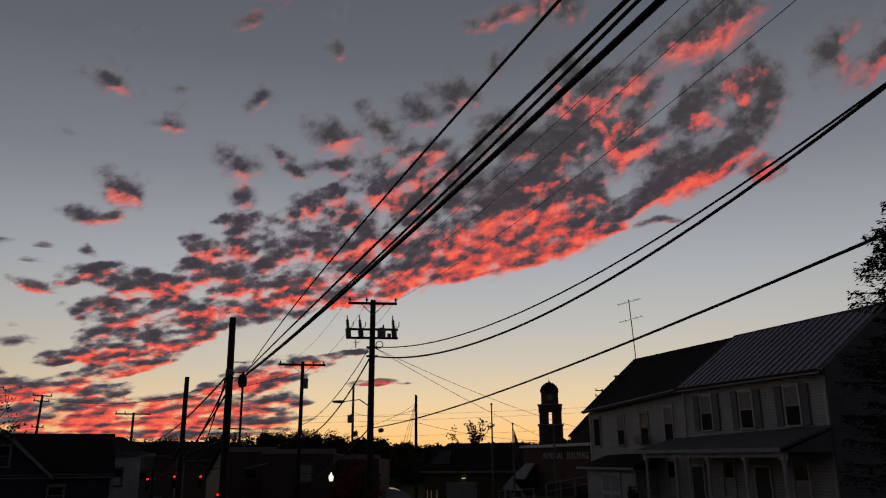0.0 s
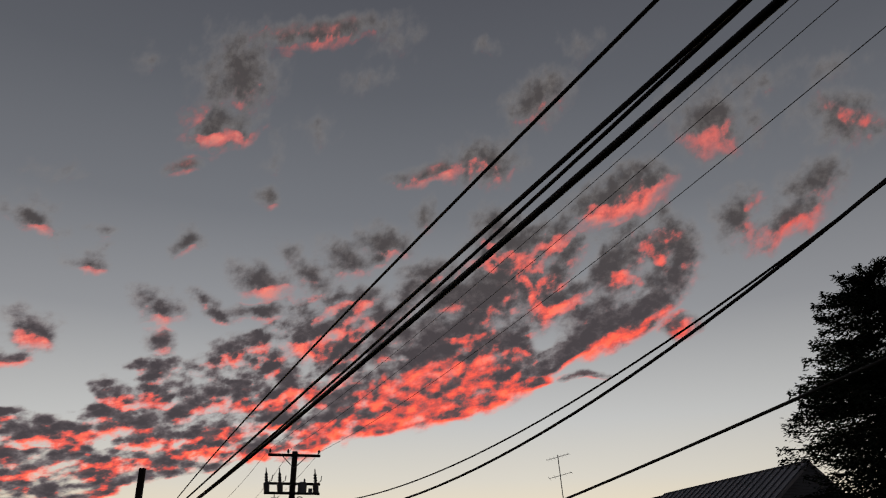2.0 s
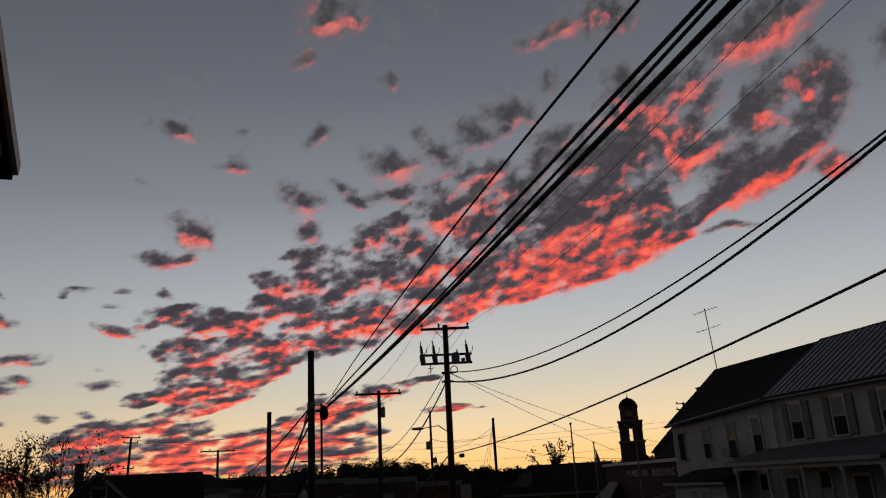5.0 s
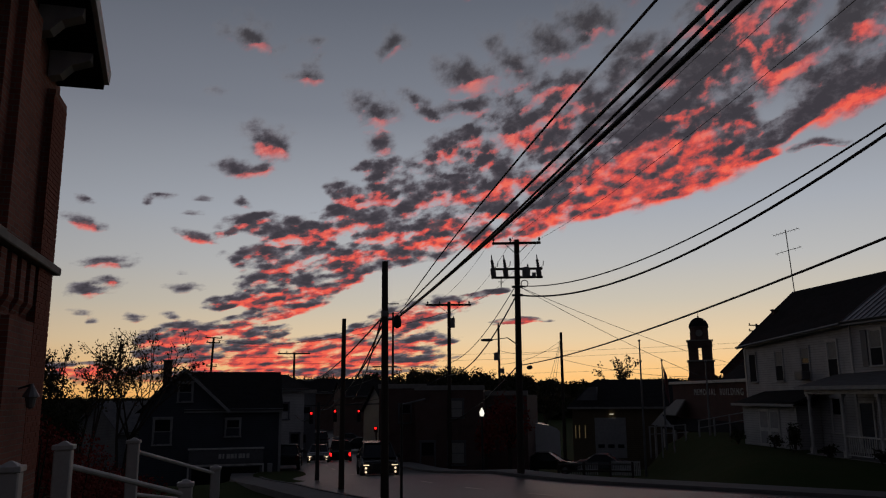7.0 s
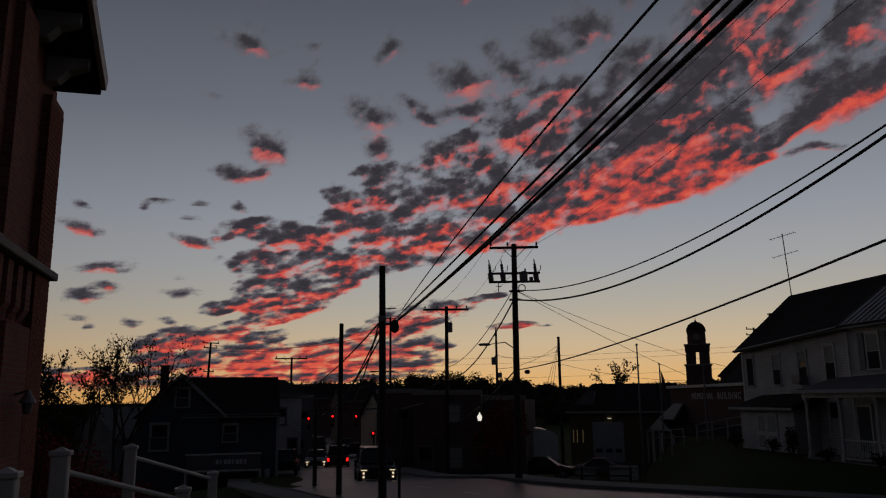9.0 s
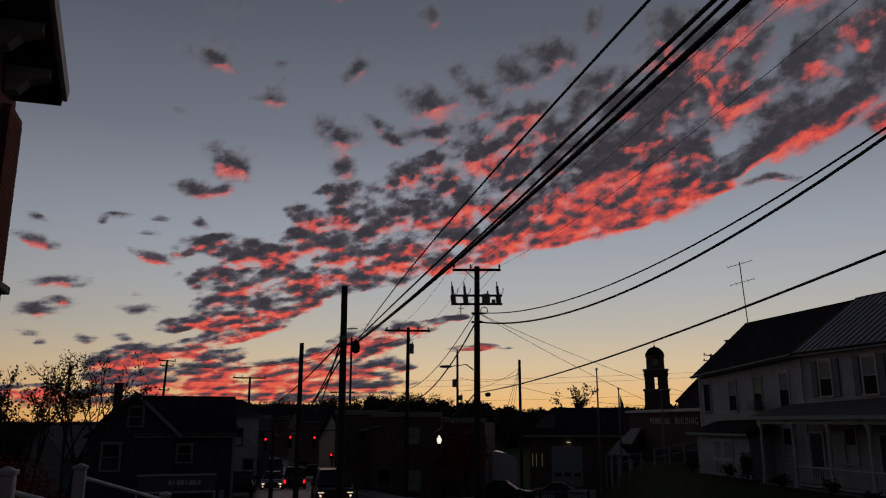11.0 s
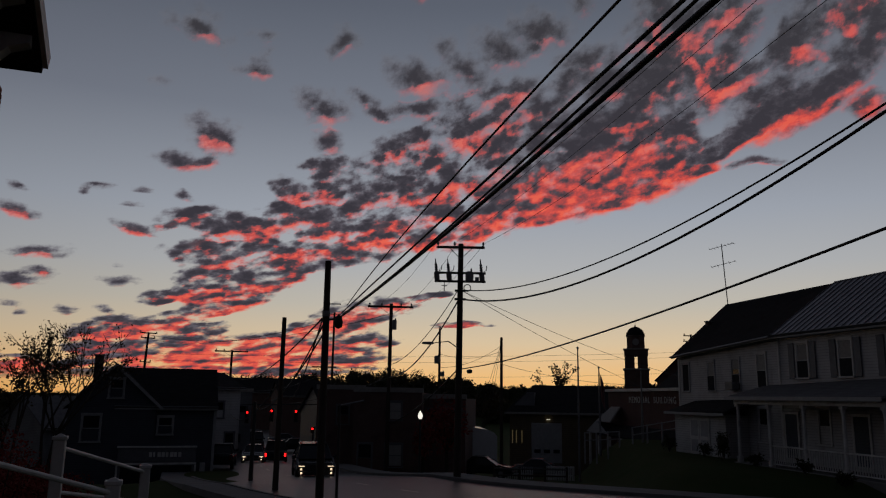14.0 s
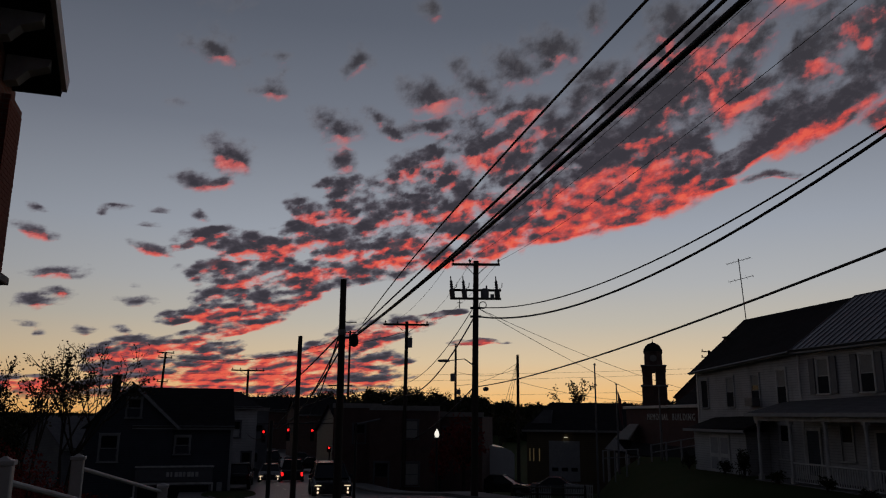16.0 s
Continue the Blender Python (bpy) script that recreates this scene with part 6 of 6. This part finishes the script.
def signal(at, label, lit=True):
    th = thing("traffic_signal", Matrix.Translation(at) @ pose(0, 0, 0, 0, 0, 16), label, "traffic light", "traffic signals at the crossing")
    part("housing", box(bmesh.new(), -0.17, 0.17, -0.1, 0.12, -0.85, 0.25, 0.02), IRON, th)
    for k in range(3):
        z = 0.05 - 0.35 * k
        lens = part("lens", lathe(bmesh.new(), [(0.09, 0), (0.085, 0.03), (0.04, 0.06)], 14, Matrix.Translation((0, -0.1, z)) @ pose(0, 0, 0, 90, 0, 0)), RED_LIGHT if k == 0 else CABLE, th, "glowing red lens" if k == 0 else "dark unlit lens")
        bm = bmesh.new()
        for j in range(7):
            a0, a1 = math.pi * j / 7, math.pi * (j + 1) / 7
            quad(bm, (0.15 * math.cos(a0), -0.1, z + 0.15 * math.sin(a0)), (0.15 * math.cos(a1), -0.1, z + 0.15 * math.sin(a1)), (0.15 * math.cos(a1), -0.32, z + 0.14 * math.sin(a1)), (0.15 * math.cos(a0), -0.32, z + 0.14 * math.sin(a0)))
        part("visor", bm, IRON, lens)
    part("hanger", rod(bmesh.new(), (0, 0, 0.25), (0, 0, 0.62), 0.03), IRON, th)


for az, el in ((-19.1, -1.24), (-17.42, -1.11), (-15.73, -1.13)):
    q = polar(az, 70.0, EYE + 70.0 * math.tan(radians(el)))
    signal(q - Vector((0, 0, 0.05)), "hanging traffic signal showing red")
a, b = polar(-20.3, 70.5, 2.72), polar(-13.2, 70.5, 2.86)
for q, o in ((a, b), (b, None)):
    th = thing("signal_mast", Matrix.Translation((q.x, q.y, height(q.x, q.y) - 0.1)), "dark steel signal mast at the crossing", "post")
    part("shaft", lathe(bmesh.new(), [(0.12, 0), (0.08, q.z - height(q.x, q.y) + 0.4)], 10), IRON, th)
    if o is not None:
        lift = q.z - height(q.x, q.y) + 0.1
        part("span_arm", rod(bmesh.new(), (0, 0, lift), (o.x - q.x, o.y - q.y, lift + o.z - q.z), 0.045, sides=8), IRON, th)
q = polar(-14.47, 62.0, EYE + 62.0 * math.tan(radians(-2.29)))
th = thing("signal_post", Matrix.Translation((q.x, q.y, height(q.x, q.y) - 0.1)), "short post with a red crossing signal", "post")
part("shaft", lathe(bmesh.new(), [(0.07, 0), (0.06, q.z - height(q.x, q.y))], 8), IRON, th)
h_ = part("signal_head", box(bmesh.new(), -0.15, 0.15, -0.2, -0.06, q.z - height(q.x, q.y) - 0.25, q.z - height(q.x, q.y) + 0.2, 0.01), IRON, th)
part("lens", box(bmesh.new(), -0.07, 0.07, -0.22, -0.2, q.z - height(q.x, q.y), q.z - height(q.x, q.y) + 0.14, 0.005), RED_LIGHT, h_)


def globe_lamp(az, dist, el):
    p = polar(az, dist)
    g = height(p.x, p.y) - 0.1
    z = EYE + dist * math.tan(radians(el)) - g
    th = thing("street_lamp", Matrix.Translation((p.x, p.y, g)), "lit acorn-globe street lamp on a dark post", "street lamp")
    part("post", lathe(bmesh.new(), [(0.16, 0), (0.14, 0.3), (0.07, 0.45), (0.055, z - 0.45), (0.09, z - 0.35), (0.06, z - 0.28), (0.12, z - 0.24)], 10), IRON, th)
    part("globe", lathe(bmesh.new(), [(0.08, z - 0.24), (0.13, z - 0.12), (0.14, z - 0.02), (0.10, z + 0.09), (0.05, z + 0.14), (0.045, z + 0.18), (0.012, z + 0.24)], 14), LANTERN, th, "glowing white globe", True)


globe_lamp(-6.85, 46.0, -1.25)


def vehicle(name, x, y, turn, L, W, H, paint, label, kind="suv", lights=""):
    """A parked or waiting car, its nose towards -y before the turn."""
    z = height(x, y) + 0.08
    th = thing(name, Matrix.Translation((x, y, z)) @ pose(0, 0, 0, 0, 0, turn), label, "car")
    sill, belt = 0.28, 0.98 if kind != "sedan" else 0.9
    hood = belt - 0.06
    f, r = -L / 2, L / 2
    side = [(f, sill), (f, hood - 0.3), (f + 0.12, hood - 0.08), (f + 1.05, hood), (f + 1.25, belt), (r - 0.1, belt + 0.02), (r, belt - 0.12), (r, sill)]
    bm = prism(bmesh.new(), side, 0, -W / 2, W / 2)
    bmesh.ops.bevel(bm, geom=[e for e in bm.edges if abs(e.verts[0].co.x - e.verts[1].co.x) < 1e-5 and abs(abs(e.verts[0].co.x) - W / 2) < 1e-5], offset=0.12, segments=3, affect="EDGES")
    body = part("body", bm, paint, th)
    ends = {"suv": (f + 0.95, f + 1.95, r - 0.75, r - 0.1), "sedan": (f + 1.25, f + 2.1, r - 1.5, r - 0.8), "pickup": (f + 1.15, f + 1.85, f + 3.0, f + 3.25)}[kind]
    wb, wt = W / 2 - 0.08, W / 2 - 0.27
    bm = bmesh.new()
    v = [bm.verts.new(p) for p in ((-wb, ends[0], belt), (wb, ends[0], belt), (wb, ends[3], belt), (-wb, ends[3], belt), (-wt, ends[1], H - 0.06), (wt, ends[1], H - 0.06), (wt, ends[2], H - 0.06), (-wt, ends[2], H - 0.06))]
    for q in ((3, 2, 1, 0), (4, 5, 6, 7), (0, 1, 5, 4), (1, 2, 6, 5), (2, 3, 7, 6), (3, 0, 4, 7)):
        bm.faces.new([v[i] for i in q])
    bmesh.ops.bevel(bm, geom=[e for e in bm.edges if e.verts[0].co.z > belt + 0.01 or e.verts[1].co.z > belt + 0.01], offset=0.06, segments=2, affect="EDGES")
    part("glasshouse", bm, PANE, th, "dark car glass")
    part("roof_panel", box(bmesh.new(), -wt - 0.02, wt + 0.02, ends[1] - 0.04, ends[2] + 0.04, H - 0.07, H, 0.03), paint, th)
    for sx in (-1, 1):
        for ya, yb in ((ends[0], ends[1]), (ends[3], ends[2])):
            part("roof_pillar", rod(bmesh.new(), (sx * (wb + 0.005), ya, belt), (sx * (wt + 0.005), yb, H - 0.05), 0.045, sides=6), paint, th)
        part("mirror", box(bmesh.new(), min(sx * W / 2, sx * (W / 2 + 0.2)), max(sx * W / 2, sx * (W / 2 + 0.2)), ends[0] + 0.25, ends[0] + 0.4, belt - 0.02, belt + 0.16, 0.03), paint, th)
        if kind == "suv":
            part("roof_rail", rod(bmesh.new(), (sx * (wt - 0.04), ends[1] + 0.2, H + 0.05), (sx * (wt - 0.04), ends[2] - 0.1, H + 0.05), 0.025), STEEL, th)
        hl = part("headlight", box(bmesh.new(), sx * W * 0.38 - 0.15, sx * W * 0.38 + 0.15, f - 0.02, f + 0.05, hood - 0.24, hood - 0.205, 0.008), HEAD if "h" in lights else PANE, th)
        if "h" in lights:
            for lz in (0.56, 0.38):
                part("front_lamp", lathe(bmesh.new(), [(0.055, 0), (0.045, 0.04)], 12, Matrix.Translation((sx * W * 0.39, f - 0.07, lz)) @ pose(0, 0, 0, 90, 0, 0)), HEAD, th, "bright round front lamp")
        part("tail_light", box(bmesh.new(), sx * W * 0.42 - 0.09, sx * W * 0.42 + 0.09, r - 0.03, r + 0.02, belt - 0.35, belt - 0.05, 0.01), TAIL if "t" in lights else CAR_RED, th)
        for yy in (f + 0.85, r - 0.85):
            wh = part("wheel", lathe(bmesh.new(), [(0.2, -0.11), (0.34, -0.1), (0.36, -0.05), (0.36, 0.05), (0.34, 0.1), (0.2, 0.11)], 18, Matrix.Translation((sx * (W / 2 - 0.08), yy, 0.28)) @ pose(0, 0, 0, 0, 90, 0)), TYRE, th)
            part("rim", lathe(bmesh.new(), [(0.2, -0.125), (0.21, -0.12), (0.21, 0.12), (0.2, 0.125)], 14, Matrix.Translation((sx * (W / 2 - 0.08), yy, 0.28)) @ pose(0, 0, 0, 0, 90, 0)), STEEL, wh)
    part("bumper", box(bmesh.new(), -W / 2 + 0.05, W / 2 - 0.05, f - 0.06, f + 0.1, 0.3, 0.48, 0.03), IRON, th)
    part("grille", box(bmesh.new(), -W * 0.24, W * 0.24, f - 0.015, f + 0.05, 0.5, hood - 0.14, 0.01), IRON, th)
    if kind == "pickup":
        part("cargo_bed", box(bmesh.new(), -W / 2 + 0.1, W / 2 - 0.1, ends[3] + 0.1, r - 0.1, belt + 0.021, belt + 0.05), TYRE, th)
    return th


def on_street(az, d):
    p = polar(az, d)
    return p.x, p.y


x, y = on_street(-14.4, 42.0)
vehicle("suv", x, y, 19, 4.6, 1.86, 1.66, CAR_DARK, "dark crossover car driving with lit headlamps", "suv", "h")
x, y = on_street(-17.0, 74.0)
vehicle("pickup_truck", x, y, 197, 5.4, 1.98, 1.85, CAR_DARK, "dark pickup waiting with red tail lamps", "pickup", "t")
x, y = on_street(-18.5, 70.0)
vehicle("car", x, y, 17, 4.6, 1.8, 1.45, CAR_GREY, "grey saloon car waiting with lit headlamps", "sedan", "h")
x, y = on_street(-16.3, 104.0)
vehicle("car", x, y, 110, 4.6, 1.8, 1.45, CAR_GREY, "grey saloon crossing beyond the signals", "sedan")
x, y = on_street(-15.6, 92.0)
vehicle("car", x, y, 110, 4.5, 1.8, 1.45, CAR_DARK, "dark saloon turning at the crossing", "sedan", "t")
x, y = on_street(-18.4, 100.0)
vehicle("suv", x, y, 17, 4.7, 1.9, 1.8, CAR_DARK, "dark van waiting behind the crossing", "suv", "")
x, y = on_street(-20.7, 54.0)
vehicle("car", x, y, 197, 4.5, 1.8, 1.45, CAR_DARK, "dark car parked beside the blue house", "sedan")
x, y = on_street(1.8, 66.0)
vehicle("car", x, y, 80, 4.6, 1.8, 1.45, CAR_GREY, "grey saloon parked behind the fence", "sedan")
x, y = on_street(-2.2, 62.0)
vehicle("car", x, y, 80, 4.6, 1.8, 1.5, CAR_DARK, "dark saloon parked before the trailer", "sedan")


def trailer(az, dist):
    p = polar(az, dist)
    th = thing("box_trailer", Matrix.Translation((p.x, p.y, height(p.x, p.y))) @ pose(0, 0, 0, 0, 0, 8), "pale box trailer with a rounded roof", "trailer")
    part("body", prism(bmesh.new(), [(-1.25, 0.55), (1.25, 0.55), (1.25, 3.3), (1.0, 3.6), (0.4, 3.85), (-0.6, 4.0), (-1.25, 4.0)], 1, 0, 6), CAR_WHITE, th)
    for sx in (-1, 1):
        w = part("wheel", lathe(bmesh.new(), [(0.36, -0.1), (0.36, 0.1)], 16, Matrix.Translation((sx * 1.1, 2.5, 0.36)) @ pose(0, 0, 0, 0, 90, 0)), TYRE, th)
        part("rim", lathe(bmesh.new(), [(0.2, -0.12), (0.2, 0.12)], 12, Matrix.Translation((sx * 1.1, 2.5, 0.36)) @ pose(0, 0, 0, 0, 90, 0)), STEEL, w)
    part("bumper", box(bmesh.new(), -1.2, 1.2, -0.05, 0.05, 0.4, 0.54, 0.01), STEEL, th)


trailer(-2.35, 68.0)


def flagpole(az, dist, el, label, flag=False):
    p = polar(az, dist)
    g = height(p.x, p.y) - 0.1
    h = EYE + dist * math.tan(radians(el)) - g
    th = thing("flagpole", Matrix.Translation((p.x, p.y, g)), label, "flagpole", "flagpoles")
    part("pole", lathe(bmesh.new(), [(0.09, 0), (0.08, h * 0.3), (0.045, h)], 10), STEEL, th)
    part("finial", lathe(bmesh.new(), [(0.03, h), (0.09, h + 0.06), (0.09, h + 0.12), (0.02, h + 0.18)], 8), STEEL, th)
    if flag:
        bm = bmesh.new()
        cloth = surface("flag_cloth", (0.20, 0.05, 0.05), (0.16, 0.14, 0.16), 3.0, 0.9, grain=(3, 3, 0.3))
        rows = []
        for j in range(9):
            z = h - 0.3 - j * 0.27
            rows.append([bm.verts.new((0.06 + 0.055 * k + 0.012 * j, 0.06 * math.sin(k * 2.1 + j * 0.4), z - 0.16 * k)) for k in range(6)])
        for a, b in zip(rows, rows[1:]):
            for k in range(5):
                bm.faces.new((a[k], a[k + 1], b[k + 1], b[k]))
        ob = part("flag", bm, cloth, th, "limp red and white striped flag")
        md = ob.modifiers.new("thick", "SOLIDIFY")
        md.thickness = 0.01


flagpole(4.51, 57.0, 3.59, "tall slim grey flagpole with no flag")
flagpole(5.98, 62.0, 2.2, "slim flagpole with a limp flag", True)
flagpole(8.9, 58.0, 2.05, "slim grey flagpole before the memorial building")


def picket_fence(a, b, tall, label):
    n = max(3, int((b - a).length / 0.17))
    base = Vector((a.x, a.y, height(a.x, a.y) - 0.1))
    th = thing("picket_fence", Matrix.Translation(base), label, "fence", "white fences")
    for dz in (0.3, tall - 0.1):
        part("rail", rod(bmesh.new(), (0, 0, dz + 0.1), (b.x - a.x, b.y - a.y, height(b.x, b.y) - height(a.x, a.y) + dz + 0.1), 0.035, sides=4), WHITE, th)
    me = None
    for k in range(n + 1):
        f = k / n
        x, y = (b.x - a.x) * f, (b.y - a.y) * f
        if me is None:
            ob = part("picket", box(bmesh.new(), -0.04, 0.04, -0.02, 0.02, 0, tall + 0.1, 0.006), WHITE, th)
            me = ob.data
        else:
            ob = new("picket", me)
            ob.parent = th
        ob.location = (x, y, height(a.x + x, a.y + y) - height(a.x, a.y))


picket_fence(polar(2.2, 62.0), polar(4.1, 60.0), 0.95, "short white picket fence before the parked cars")
picket_fence(polar(-1.3, 64.0), polar(1.2, 64.0), 0.8, "low dim picket fence beside the trailer")


def rail_fence(points, tall, label):
    p0 = points[0]
    base = Vector((p0.x, p0.y, height(p0.x, p0.y) - 0.1))
    th = thing("rail_fence", Matrix.Translation(base), label, "fence")
    prev = None
    for p in points:
        q = Vector((p.x, p.y, height(p.x, p.y) - 0.1)) - base
        part("post", box(bmesh.new(), q.x - 0.07, q.x + 0.07, q.y - 0.07, q.y + 0.07, q.z, q.z + tall + 0.15, 0.01), POLE, th)
        if prev is not None:
            for dz in (0.4, 0.8, tall):
                part("rail", rod(bmesh.new(), prev + Vector((0, -0.08, dz)), q + Vector((0, -0.08, dz)), 0.055, sides=6), CONCRETE if dz == tall else POLE, th)
        prev = q


rail_fence([polar(az, d) for az, d in ((-1.5, 50.0), (0.3, 50.0), (2.1, 50.0), (3.6, 50.0))], 0.8, "weathered rail fence along the lawn edge")


def ramp_rail(points, label):
    """A white two-bar hand rail on posts up the ramp of the memorial building."""
    base = points[0] - Vector((0, 0, 1.1))
    th = thing("ramp_rail", Matrix.Translation(base), label, "hand rail", "white ramp rails")
    prev = None
    for p in points:
        q = p - base
        part("post", box(bmesh.new(), q.x - 0.05, q.x + 0.05, q.y - 0.05, q.y + 0.05, q.z - 2.2, q.z, 0.008), TRIM, th)
        if prev is not None:
            for dz in (0.04, 0.55):
                part("rail", rod(bmesh.new(), prev - Vector((0, 0.06, dz)), q - Vector((0, 0.06, dz)), 0.035, sides=6), TRIM, th)
        prev = q


ramp_rail([polar(8.2, 58.0, 1.75), polar(9.2, 57.5, 1.95), polar(10.2, 57.0, 2.15), polar(11.2, 56.5, 2.35)], "pale two-bar ramp hand rail rising to the entrance")
ramp_rail([polar(4.9, 58.0, 1.3), polar(5.7, 58.0, 1.35), polar(6.5, 58.0, 1.4), polar(7.3, 58.0, 1.45)], "pale two-bar hand rail along the entrance path")


def centre_line():
    line = along(STREET, 16)
    for k in range(20, len(line) - 40, 6):
        bm = ribbon(bmesh.new(), line[k:k + 3], [(-0.06, 0.086), (0.06, 0.086)])
        tagged(part("road_line", bm, LINE), "worn pale dash on the asphalt", "road marking", kind="structure")
    q0 = along(STREET, 16)
    i = min(range(len(q0)), key=lambda j: abs(q0[j][0].length - 64))
    p, n_ = q0[i]
    w = Vector((n_.y, -n_.x, 0))
    for off in (0.0,):
        bm = bmesh.new()
        pts = [p + n_ * o + w * s for s in (-0.2, 0.2) for o in (-3.9, 3.9)]
        vs = [bm.verts.new((t.x, t.y, height(t.x, t.y) + 0.09)) for t in (pts[0], pts[1], pts[3], pts[2])]
        bm.faces.new(vs)
        tagged(part("stop_line", bm, LINE), "worn white stop line across the street", "road marking", kind="structure")


centre_line()


# ---------------------------------------------------------------- single bricks of the hall's corner pier
def lay_bricks():
    hall = bpy.data.objects["brick_hall"]
    red = surface("loose_brick", (0.27, 0.085, 0.055), (0.17, 0.055, 0.04), 5.0, 0.9, fine=70.0, dirt=(0.09, 0.04, 0.03))
    whole = half = None
    z, row = 2.6, 0
    while z < 7.95:
        x = 0.0
        short = row % 2 == 1
        while x < 0.74:
            w = 0.10 if short else 0.21
            short = False
            if x + w > 0.76:
                w = 0.10
            if w > 0.2:
                if whole is None:
                    ob = part("brick", box(bmesh.new(), 0.004, 0.204, -0.008, 0.0, 0.004, 0.068, 0.003), red, hall)
                    whole = ob.data
                else:
                    ob = new("brick", whole)
            elif half is None:
                ob = part("brick", box(bmesh.new(), 0.004, 0.096, -0.008, 0.0, 0.004, 0.068, 0.003), red, hall)
                half = ob.data
            else:
                ob = new("brick", half)
            ob.parent = hall
            ob.location = (x, random.uniform(-0.002, 0.002), z)
            x += w
        z += 0.075
        row += 1


lay_bricks()
